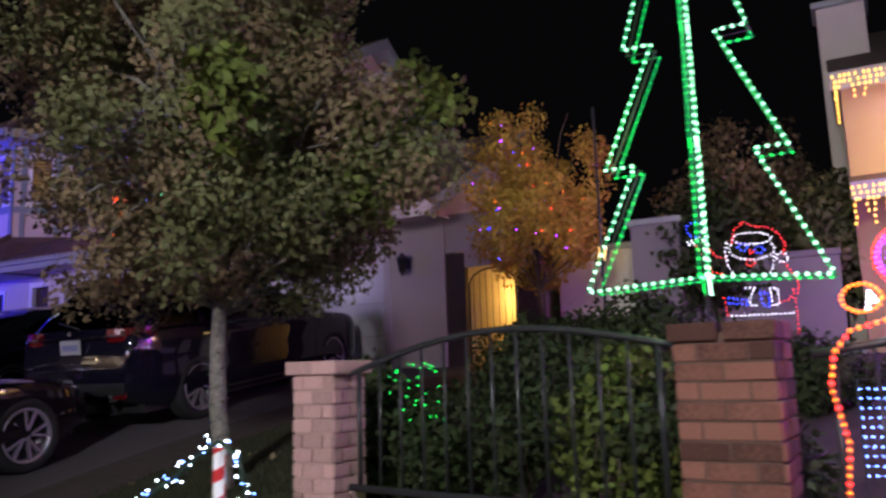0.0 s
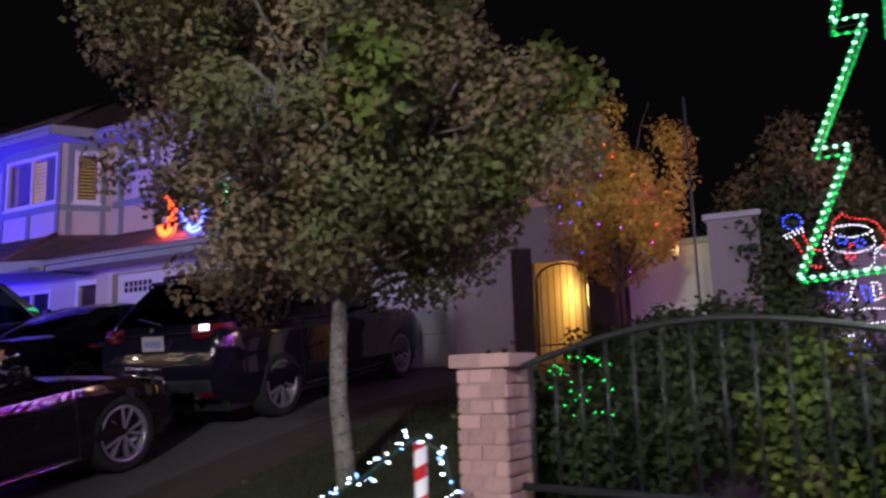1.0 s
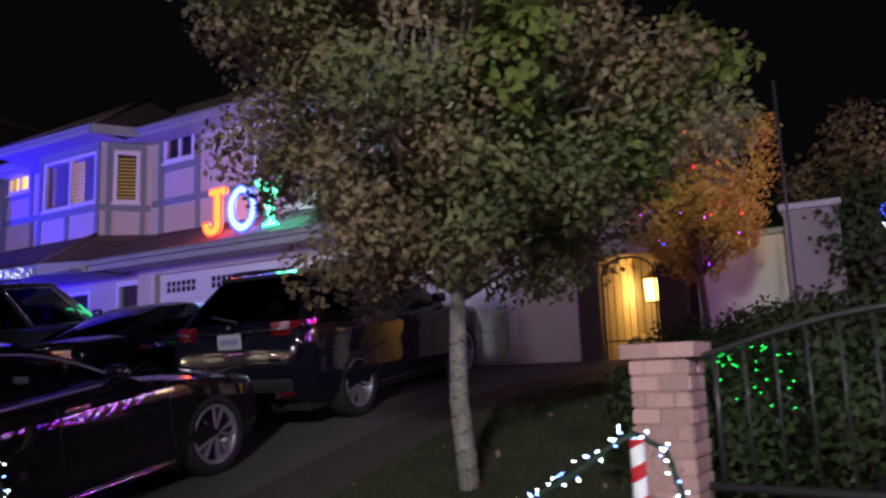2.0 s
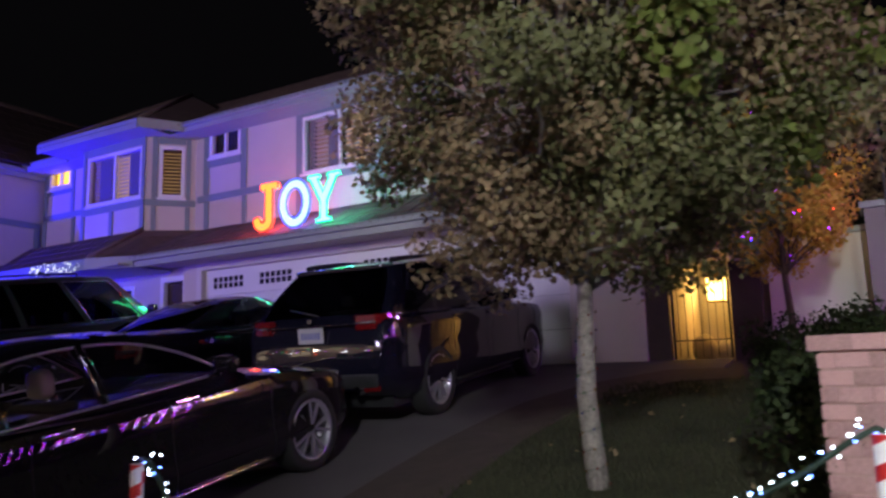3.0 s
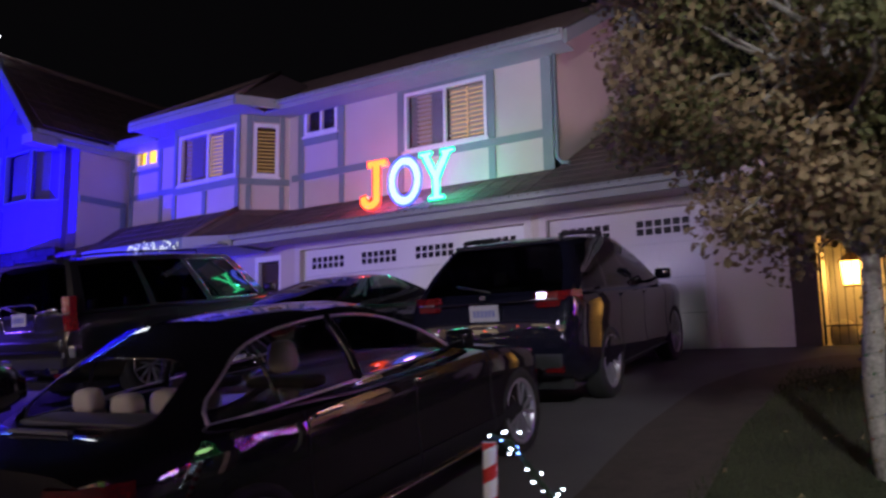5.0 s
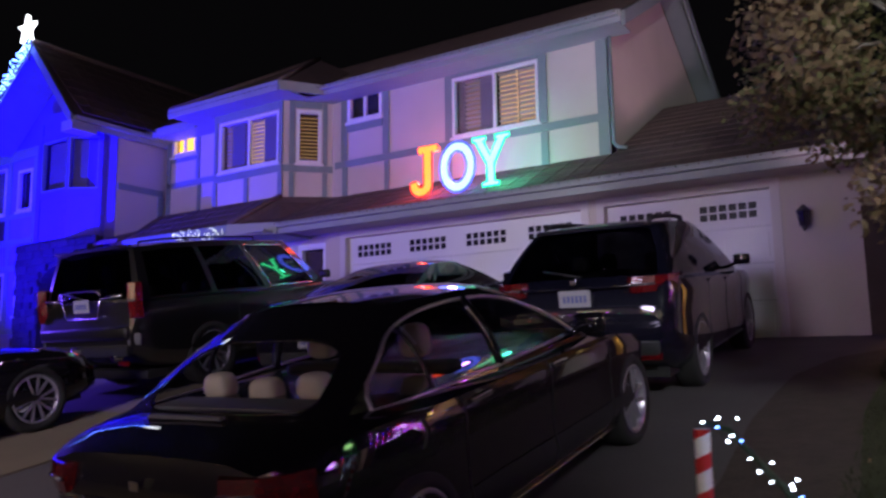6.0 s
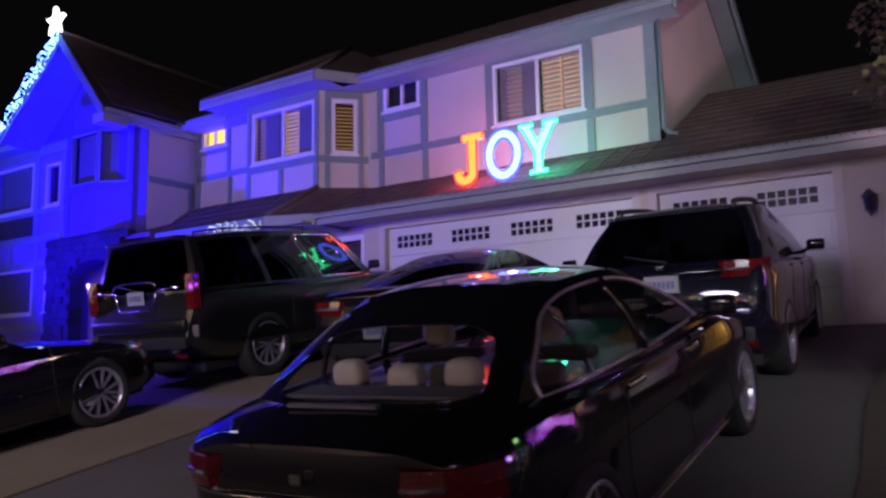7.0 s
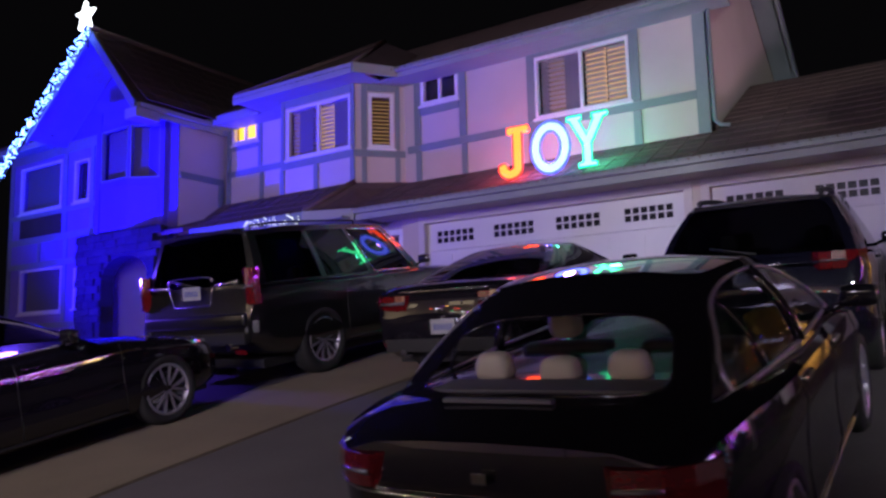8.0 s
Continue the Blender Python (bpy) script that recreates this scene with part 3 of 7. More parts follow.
def tile_rows(parent, p0, p1, q0, q1, row=0.30, across=0.33, cap=300):
    """Flat tiles over a slope from the eave p0-p1 up to q0-q1, each a thin wedge of its own."""
    p0, p1, q0, q1 = map(Vector, (p0, p1, q0, q1))
    rows = max(1, round((q0 - p0).length / row))
    run = (p1 - p0).normalized()
    up = (q0 - p0 - run * (q0 - p0).dot(run)).normalized()
    nor = run.cross(up)
    if nor.z < 0:
        nor = -nor
    m3 = Matrix((run, up, nor)).transposed().to_4x4()
    rl = (q0 - p0).length / rows
    verts = [(-across / 2 + 0.004, 0, 0.02), (across / 2 - 0.004, 0, 0.02), (across / 2 - 0.006, rl * 1.05, 0.008), (-across / 2 + 0.006, rl * 1.05, 0.008),
             (-across / 2 + 0.006, 0, 0.0), (across / 2 - 0.006, 0, 0.0), (across / 2 - 0.006, rl * 1.05, 0.0), (-across / 2 + 0.006, rl * 1.05, 0.0)]
    me = mesh_from("tile", verts, [(0, 1, 2, 3), (7, 6, 5, 4), (0, 4, 5, 1), (1, 5, 6, 2), (2, 6, 7, 3), (3, 7, 4, 0)], TILE)
    rng = random.Random(11)
    made, rest = 0, []
    for r in range(rows):
        a, b = p0.lerp(q0, r / rows), p1.lerp(q1, r / rows)
        n = max(1, int((b - a).length / across))
        for k in range(n):
            at = a.lerp(b, (k + 0.5) / n) + nor * (0.004 + rng.uniform(0, 0.006))
            m = Matrix.Translation(at) @ m3 @ pose(0, 0, 0, 0, 0, rng.uniform(-0.8, 0.8))
            if made < cap:
                ob = new("tile", me)
                ob.parent = parent
                ob.matrix_basis = m
                made += 1
            else:
                rest.append(([m @ Vector(v) for v in verts], [(0, 1, 2, 3), (0, 4, 5, 1), (1, 5, 6, 2), (2, 6, 7, 3), (3, 7, 4, 0)]))
    if rest:
        tagged(part("tiles", joined("tiles", rest, TILE), None, parent), kind="stuff")


def gable_triangle():
    pts = [(10.9, 4.38), (17.0, 4.38), (17.0, 4.85), (14.4, 6.3), (10.9, 4.45)]
    bm = bmesh.new()
    a = [bm.verts.new((-6.25, y, z)) for y, z in pts]
    b = [bm.verts.new((-6.45, y, z)) for y, z in pts]
    bm.faces.new(a)
    bm.faces.new(b[::-1])
    for i in range(5):
        j = (i + 1) % 5
        bm.faces.new([a[i], b[i], b[j], a[j]])
    return bm


# lower roof over the garages
EY, EZ = 10.13, 4.20
lower_roof = roof_slab("lower_roof", [(-15.9, EY, EZ), (-5.95, EY, EZ), (-5.95, 14.4, 6.45), (-9.63, 14.4, 6.45), (-9.63, 11.44, 4.89), (-15.9, 11.44, 4.89)], 0.08, TILE, house)
roof_slab("lower_roof", [(-9.63, 14.4, 6.45), (-5.95, 14.4, 6.45), (-5.95, 18.5, 4.2), (-9.63, 18.5, 4.2)], 0.08, TILE, house)
roof_slab("barge_board", [(-5.94, EY, EZ), (-5.88, EY, EZ), (-5.88, 14.4, 6.45), (-5.94, 14.4, 6.45)], 0.22, FASCIA, house)
part("gable_wall", gable_triangle(), STUCCO, house)
part("fascia", box(-15.92, -5.92, EY - 0.05, EY - 0.005, EZ - 0.22, EZ + 0.01, 0.008), FASCIA, house)
part("gutter", box(-15.9, -5.94, EY - 0.15, EY - 0.055, EZ - 0.11, EZ - 0.01, 0.02), FASCIA, house)
part("soffit", box(-15.9, -5.96, EY, FRONT - 0.005, EZ - 0.16, EZ - 0.12), STUCCO, house)
# skirt roof round the bay
bay_roof = roof_slab("skirt_roof", [(-20.2, 9.75, EZ), (-16.9, 9.75, EZ), (-16.38, 10.64, 4.86), (-18.5, 10.64, 4.86), (-19.1, 11.4, 5.0), (-20.2, 11.4, 5.0)], 0.08, TILE, house)
roof_slab("skirt_roof", [(-16.9, 9.75, EZ), (-15.93, 10.13, EZ), (-15.62, 11.42, 4.89), (-16.38, 10.64, 4.86)], 0.08, TILE, house)
bar("hip_tile", [(-16.91, 9.74, EZ + 0.03), (-16.38, 10.63, 4.88)], 0.055, TILE, house)
part("fascia", box(-20.2, -16.91, 9.70, 9.745, EZ - 0.22, EZ + 0.01, 0.008), TRIM, house)
part("fascia", box(0, math.dist((-16.91, 9.71), (-15.93, 10.09)), -0.045, 0, EZ - 0.22, EZ + 0.01, 0.008), FASCIA, house, at=along((-16.91, 9.71), (-15.93, 10.09)))
part("soffit", box(-20.2, -15.98, 9.76, 11.1, EZ - 0.20, EZ - 0.16), FASCIA, house)
# upper roof
UY, UZ = 10.88, 7.06
upper_roof = roof_slab("upper_roof", [(-21.2, UY, UZ), (-9.2, UY, UZ), (-9.2, 14.4, 9.1), (-21.2, 14.4, 9.1)], 0.08, TILE, house)
roof_slab("upper_roof", [(-21.2, 14.4, 9.1), (-9.2, 14.4, 9.1), (-9.2, 18.0, 7.0), (-21.2, 18.0, 7.0)], 0.08, TILE, house)
part("fascia", box(-15.5, -9.2, UY - 0.05, UY - 0.004, UZ - 0.19, UZ + 0.02, 0.008), FASCIA, house)
part("gutter", box(-15.5, -9.22, UY - 0.14, UY - 0.055, UZ - 0.1, UZ - 0.005, 0.02), FASCIA, house)
part("soffit", box(-21.0, -9.24, UY, UPPER - 0.002, UZ - 0.17, UZ - 0.13), FASCIA, house)
for a, b in (((-9.18, UY, UZ), (-9.18, 14.4, 9.1)), ((-9.18, 14.4, 9.1), (-9.18, 18.0, 7.0))):
    roof_slab("barge_board", [(-9.20, *a[1:]), (-9.14, *a[1:]), (-9.14, *b[1:]), (-9.20, *b[1:])], 0.24, TRIM, house)
    roof_slab("soffit", [(-9.63, a[1], a[2] - 0.10), (-9.21, a[1], a[2] - 0.10), (-9.21, b[1], b[2] - 0.10), (-9.63, b[1], b[2] - 0.10)], 0.03, TRIM, house)
# bay's own little roof, standing forward of the main eave
APX, APY, APZ = -16.87, 12.3, 8.42
APEX = (APX, APY, APZ)
roof_slab("bay_roof", [(-19.3, 10.12, 7.06), (-15.95, 10.12, 7.06), APEX], 0.08, TILE, house)
roof_slab("bay_roof", [(-15.95, 10.12, 7.06), (-15.45, 10.88, 7.10), (-15.9, 12.2, 7.86), APEX], 0.08, TILE, house)
roof_slab("bay_roof", [APEX, (-15.9, 12.2, 7.86), (APX, 14.0, APZ)], 0.08, TILE, house)
roof_slab("bay_roof", [(-19.3, 10.12, 7.06), APEX, (APX, 14.0, APZ), (-19.6, 12.0, 7.7)], 0.08, TILE, house)
bar("hip_tile", [(-15.96, 10.12, 7.09), (APX, APY, APZ + 0.02)], 0.05, TILE, house)
bar("hip_tile", [(-19.3, 10.12, 7.09), (APX, APY, APZ + 0.02)], 0.05, TILE, house)
part("fascia", box(-19.3, -15.98, 10.07, 10.115, 6.87, 7.08, 0.008), FASCIA, house)
part("fascia", box(0, math.dist((-15.97, 10.09), (-15.47, 10.84)), -0.045, 0, 6.87, 7.08, 0.008), FASCIA, house, at=along((-15.97, 10.09), (-15.47, 10.84)))
part("soffit", box(-19.25, -15.9, 10.12, 11.0, 6.9, 6.93), FASCIA, house)
part("fascia", box(-21.2, -19.32, UY - 0.05, UY - 0.004, UZ - 0.19, UZ + 0.02, 0.008), FASCIA, house)


def garage_door(x0, x1, parent, groups):
    """Sectional door with panel grooves and little panes in its top section."""
    d = thing("garage_door", None, "white sectional garage door with small top windows", "garage door")
    y = FRONT + 0.10
    n, h = 4, (GDZ1 - GDZ0) / 4
    for k in range(n):
        z0, z1 = GDZ0 + k * h + 0.004, GDZ0 + (k + 1) * h - 0.004
        holes = []
        if k == n - 1:
            w = (x1 - x0) / groups
            for g in range(groups):
                gx0, gx1 = x0 + w * g + 0.2, x0 + w * (g + 1) - 0.2
                cell = (gx1 - gx0) / 6
                for c in range(6):
                    for r in range(2):
                        holes.append((gx0 + c * cell + 0.014, gx0 + (c + 1) * cell - 0.014, z0 + 0.14 + r * 0.125, z0 + 0.14 + r * 0.125 + 0.1))
        p = part("door_panel", wall_mesh(x0 + 0.01, x1 - 0.01, z0, z1, y, y + 0.045, holes), DOORPAINT, d)
        if k < n - 1:
            w = (x1 - x0) / (groups * 2)
            for g in range(groups * 2):
                part("raised_panel", box(x0 + w * g + 0.07, x0 + w * (g + 1) - 0.07, y - 0.012, y - 0.001, z0 + 0.08, z1 - 0.08, 0.01), DOORPAINT, d)
        for hx0, hx1, hz0, hz1 in holes:
            part("pane", box(hx0, hx1, y + 0.014, y + 0.02, hz0, hz1), DARKPANE, d)
    bm = bmesh.new()
    for bx0, bx1, bz0, bz1 in ((x0 - 0.13, x0, GDZ0, GDZ1 + 0.13), (x1, x1 + 0.13, GDZ0, GDZ1 + 0.13), (x0, x1, GDZ1, GDZ1 + 0.13)):
        add_box(bm, bx0, bx1, FRONT - 0.025, FRONT - 0.002, bz0, bz1)
    part("door_frame", bm, TRIM if groups == 9 else STUCCO_PALE, d)
    return d


DARKPANE = material("dark_pane", (0.012, 0.012, 0.014), 0.35, var=0.2, spec=0.2)
garage_door(*GD1, house, 4)
garage_door(*GD2, house, 2)
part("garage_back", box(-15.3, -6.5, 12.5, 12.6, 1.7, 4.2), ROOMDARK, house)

entry = thing("door_1", None, "dark front door in a white frame beside the garage", "door", "", "structure")
part("door_leaf", box(-16.2, -15.67, FRONT + 0.30, FRONT + 0.35, 1.95, 3.76, 0.008), WOOD, entry)
bm = bmesh.new()
for x0, x1, z0, z1 in ((-16.33, -16.22, 1.9, 3.9), (-15.65, -15.54, 1.9, 3.9), (-16.22, -15.65, 3.79, 3.9)):
    add_box(bm, x0, x1, FRONT + 0.19, FRONT + 0.29, z0, z1)
part("door_frame", bm, WHITE, entry)
part("door_handle", box(-15.77, -15.74, FRONT + 0.25, FRONT + 0.296, 2.85, 3.0, 0.008), CHROME, entry)


def wall_lantern(at, mat=None, label="black metal wall lantern, unlit, beside the garage door"):
    l = thing("wall_lantern", at, label, "lantern")
    part("back_plate", box(-0.06, 0.06, -0.02, -0.001, -0.05, 0.12, 0.01), IRON, l)
    bar("bracket", [(0, -0.02, 0.08), (0, -0.09, 0.17), (0, -0.15, 0.17)], 0.012, IRON, l)
    cage = bmesh.new()
    bmesh.ops.create_cone(cage, cap_ends=True, segments=6, radius1=0.055, radius2=0.085, depth=0.2, matrix=Matrix.Translation((0, -0.15, 0.0)))
    part("glass_body", cage, mat or DARKPANE, l)
    cap = bmesh.new()
    bmesh.ops.create_cone(cap, cap_ends=True, segments=6, radius1=0.11, radius2=0.02, depth=0.09, matrix=Matrix.Translation((0, -0.15, 0.146)))
    part("cap", cap, IRON, l)
    tip = bmesh.new()
    bmesh.ops.create_cone(tip, cap_ends=True, segments=6, radius1=0.008, radius2=0.05, depth=0.07, matrix=Matrix.Translation((0, -0.15, -0.136)))
    part("finial", tip, IRON, l)
    for k in range(6):
        a = 2 * math.pi * k / 6
        bar("cage_bar", [(0.058 * math.cos(a), -0.15 + 0.058 * math.sin(a), -0.1), (0.088 * math.cos(a), -0.15 + 0.088 * math.sin(a), 0.1)], 0.006, IRON, l, sides=4)
    return l


wall_lantern((-6.74, FRONT, 3.38))

# ---------------------------------------------------------------- gabled house, washed in blue
gab = thing("gabled_house", None, "stucco house with a steep gable washed in blue light", "house")
GY = 9.55
RX, RZ = -22.75, 9.05


WING = GY + 0.35
U_OPEN, UN_OPEN, L_OPEN, LN_OPEN = (-27.35, -25.4, 5.36, 6.6), (-24.85, -24.2, 5.38, 6.45), (-27.2, -25.25, 2.7, 3.85), (-24.72, -24.2, 2.74, 3.74)
part("wing_wall", wall_mesh(-27.85, -23.36, 1.8, 7.0, WING, WING + 0.2, [U_OPEN, UN_OPEN, L_OPEN, LN_OPEN]), STUCCO_LIT_WING, gab)
part("gable_wall", prism([(-25.15, 7.005), (-21.35, 7.005), (-21.35, 7.2), (RX, RZ - 0.2)], WING, WING + 0.2), STUCCO_LIT_GABLE, gab)
part("gable_wall", box(-23.355, -21.35, WING, WING + 0.2, 3.95, 7.0), STUCCO_LIT_GABLE, gab)
part("wing_side", box(-27.85, -27.65, WING + 0.205, 17.0, 1.8, 7.0), STUCCO_LIT_WING, gab)
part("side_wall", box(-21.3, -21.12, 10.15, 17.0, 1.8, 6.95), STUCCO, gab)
PROW = [(-23.35, GY + 0.35), (-23.3, GY), (-22.15, GY), (-21.14, 10.14)]
mL, mR = along(PROW[1], PROW[2]), along(PROW[2], PROW[3])
lenR = math.dist(PROW[2], PROW[3])
part("bay_wall", wall_mesh(0, 1.15, 4.3, 7.5, 0, 0.12, [(0.12, 1.12, 5.6, 6.82)]), STUCCO_LIT_GABLE, gab, at=mL)
part("bay_wall", wall_mesh(0, lenR, 4.3, 7.0, 0, 0.12, [(0.03, 0.75, 5.58, 6.82)]), STUCCO_LIT_GABLE, gab, at=mR)
part("bay_wall", box(-23.42, -23.3, GY, GY + 0.35, 4.3, 7.5), STUCCO_LIT_GABLE, gab)
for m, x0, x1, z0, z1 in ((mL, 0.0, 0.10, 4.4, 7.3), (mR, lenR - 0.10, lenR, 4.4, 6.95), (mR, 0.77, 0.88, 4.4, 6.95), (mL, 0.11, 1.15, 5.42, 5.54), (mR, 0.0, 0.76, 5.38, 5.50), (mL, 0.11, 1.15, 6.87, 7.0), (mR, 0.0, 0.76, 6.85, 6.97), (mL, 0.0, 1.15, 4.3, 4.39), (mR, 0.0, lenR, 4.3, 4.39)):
    part("timber_board", box(x0, x1, -0.03, -0.002, z0, z1, 0.006), STUCCO_LIT_GABLE, gab, at=m)
window("window_7", mL @ pose(0.12, 0.01, 5.6), 1.0, 1.22, 1, "dark corner window in the blue-lit gable", room=CURTAIN, frame_w=0.03, sill=False, fmat=TRIM)
window("window_8", mR @ pose(0.03, 0.01, 5.58), 0.72, 1.24, 1, "dark corner window in the blue-lit gable", room=CURTAIN, frame_w=0.03, sill=False, fmat=TRIM)
part("timber_board", box(-21.115, -21.08, 10.16, 11.4, 5.55, 5.7, 0.006), TRIM, gab)
part("corner_board", box(-21.115, -21.08, 11.26, 11.40, 4.4, 5.54, 0.005), TRIM, gab)
# stone base and arched porch under the bay
arch = [(-23.9, 1.8), (-23.0, 1.8), (-23.0, 3.3)] + [(-22.15 + 0.85 * math.cos(radians(a)), 3.3 + 0.5 * math.sin(radians(a))) for a in range(165, 0, -15)] + [(-21.3, 3.3), (-21.3, 1.8), (-21.1, 1.8), (-21.1, 4.4), (-23.9, 4.4)]
stone_base = part("stone_base", prism(arch, GY - 0.05, GY + 0.3), STONE, gab)
part("porch_side", box(-23.45, -23.3, GY + 0.31, GY + 1.9, 1.8, 4.3), STUCCO, gab)
part("porch_back", box(-23.4, -21.0, GY + 1.9, GY + 1.95, 1.8, 4.3), STUCCO, gab)
part("porch_door", box(-22.9, -21.9, GY + 1.84, GY + 1.895, 1.85, 3.9, 0.01), WOOD, gab)
for k, (op, label) in enumerate(((U_OPEN, "wide white-framed window in the blue-lit wall"), (UN_OPEN, "narrow dark window in the blue-lit wall"), (L_OPEN, "wide pale-curtained window low in the blue-lit wall"), (LN_OPEN, "narrow dark window low in the blue-lit wall"))):
    window("window_%d" % (9 + k), pose(op[0], WING + 0.01, op[2]), op[1] - op[0], op[3] - op[2], 1, label, room=CURTAIN if k % 2 == 0 else ROOMDARK, frame_w=0.06)
part("dark_panel", box(-27.3, -25.38, WING - 0.02, WING - 0.002, 4.70, 5.2, 0.006), WOOD, gab, "dark brown panel below the window")
for x0, x1, z0, z1 in ((-27.85, -23.45, 5.21, 5.34), (-27.85, -23.45, 4.52, 4.68), (-27.85, -23.45, 3.88, 4.02), (-27.85, -23.45, 6.72, 6.98), (-27.85, -23.45, 2.3, 2.44),
                       (-25.22, -25.06, 2.45, 3.87), (-25.22, -25.06, 4.03, 4.51), (-25.30, -25.12, 4.69, 5.2), (-25.32, -25.14, 5.35, 6.71), (-24.12, -23.98, 2.45, 3.87), (-24.12, -23.98, 4.03, 4.51), (-24.12, -23.98, 4.69, 5.2), (-24.14, -24.0, 5.35, 6.71),
                       (-26.40, -26.28, 4.03, 4.51), (-27.85, -27.68, 2.45, 3.87), (-27.85, -27.68, 4.03, 4.51), (-27.85, -27.68, 4.69, 5.2), (-27.85, -27.68, 5.35, 6.71)):
    part("timber_board", box(x0, x1, WING - 0.03, WING - 0.002, z0, z1, 0.006), TRIM, gab)
part("fascia", box(-28.3, -25.3, WING - 0.55, WING - 0.505, 6.86, 7.08, 0.008), FASCIA, gab)
part("soffit", box(-28.3, -25.3, WING - 0.50, WING - 0.004, 6.93, 6.97), TRIM, gab)
roof_slab("wing_roof", [(-28.35, WING - 0.56, 7.09), (-25.0, WING - 0.56, 7.09), (-25.0, 13.2, 8.9), (-28.35, 13.2, 8.9)], 0.09, TILE, gab)
gab_r = roof_slab("roof", [(RX, 8.9, RZ), (-21.0, 8.9, 6.98), (-21.0, 17.0, 6.98), (RX, 17.0, RZ)], 0.09, TILE, gab)
roof_slab("roof", [(-25.25, 8.9, 6.98), (RX, 8.9, RZ), (RX, 17.0, RZ), (-25.25, 17.0, 6.98)], 0.09, TILE, gab)
roof_slab("barge_board", [(RX, 8.84, RZ + 0.02), (-20.98, 8.84, 6.99), (-20.98, 8.895, 6.99), (RX, 8.895, RZ + 0.02)], 0.26, TRIM, gab)
roof_slab("barge_board", [(-25.27, 8.84, 6.98), (RX, 8.84, RZ + 0.02), (RX, 8.895, RZ + 0.02), (-25.27, 8.895, 6.98)], 0.26, TRIM, gab)
part("fascia", box(-20.995, -20.95, 8.9, 16.9, 6.74, 6.96, 0.008), FASCIA, gab)
part("gutter", box(-20.94, -20.85, 8.9, 16.9, 6.86, 6.96, 0.02), FASCIA, gab)
part("eave_return", box(-21.25, -20.85, 8.8, 9.4, 6.62, 6.84, 0.01), FASCIA, gab)
roof_slab("porch_roof", [(-21.3, 9.6, 4.25), (-20.25, 9.6, 4.25), (-20.25, 11.2, 4.8), (-21.3, 11.2, 4.8)], 0.1, TILE, gab)
roof_slab("soffit", [(RX, 8.9, RZ - 0.10), (-21.02, 8.9, 6.88), (-21.02, GY + 0.34, 6.88), (RX, GY + 0.34, RZ - 0.10)], 0.03, TRIM, gab)
roof_slab("soffit", [(-25.23, 8.9, 6.88), (RX, 8.9, RZ - 0.10), (RX, GY + 0.34, RZ - 0.10), (-25.23, GY + 0.34, 6.88)], 0.03, TRIM, gab)
bar("ridge_cap", [(RX, 8.86, RZ + 0.03), (RX, 16.9, RZ + 0.03)], 0.07, TILE, gab)


# ---------------------------------------------------------------- cars
SHELF = material("grey_shelf_cloth", (0.12, 0.115, 0.115), 0.9, var=0.15, scale=9, fine=80)
SATIN = material("satin_chrome", (0.62, 0.57, 0.66), 0.36, 0.8, var=0.05, scale=8, fine=60)


def curve_at(points, y):
    """A smooth line through (y, value) points."""
    ys, vs = [p[0] for p in points], [p[1] for p in points]
    if y <= ys[0]:
        return vs[0]
    if y >= ys[-1]:
        return vs[-1]
    i = max(k for k in range(len(ys) - 1) if ys[k] <= y)
    h = ys[i + 1] - ys[i]

    def slope(k):
        if k == 0 or k == len(ys) - 1:
            return 0.0
        a, b = (vs[k] - vs[k - 1]) / (ys[k] - ys[k - 1]), (vs[k + 1] - vs[k]) / (ys[k + 1] - ys[k])
        return 0.0 if a * b <= 0 else 2 * a * b / (a + b)

    t = (y - ys[i]) / h
    return ((2 * t**3 - 3 * t**2 + 1) * vs[i] + (t**3 - 2 * t**2 + t) * h * slope(i) + (-2 * t**3 + 3 * t**2) * vs[i + 1] + (t**3 - t**2) * h * slope(i + 1))


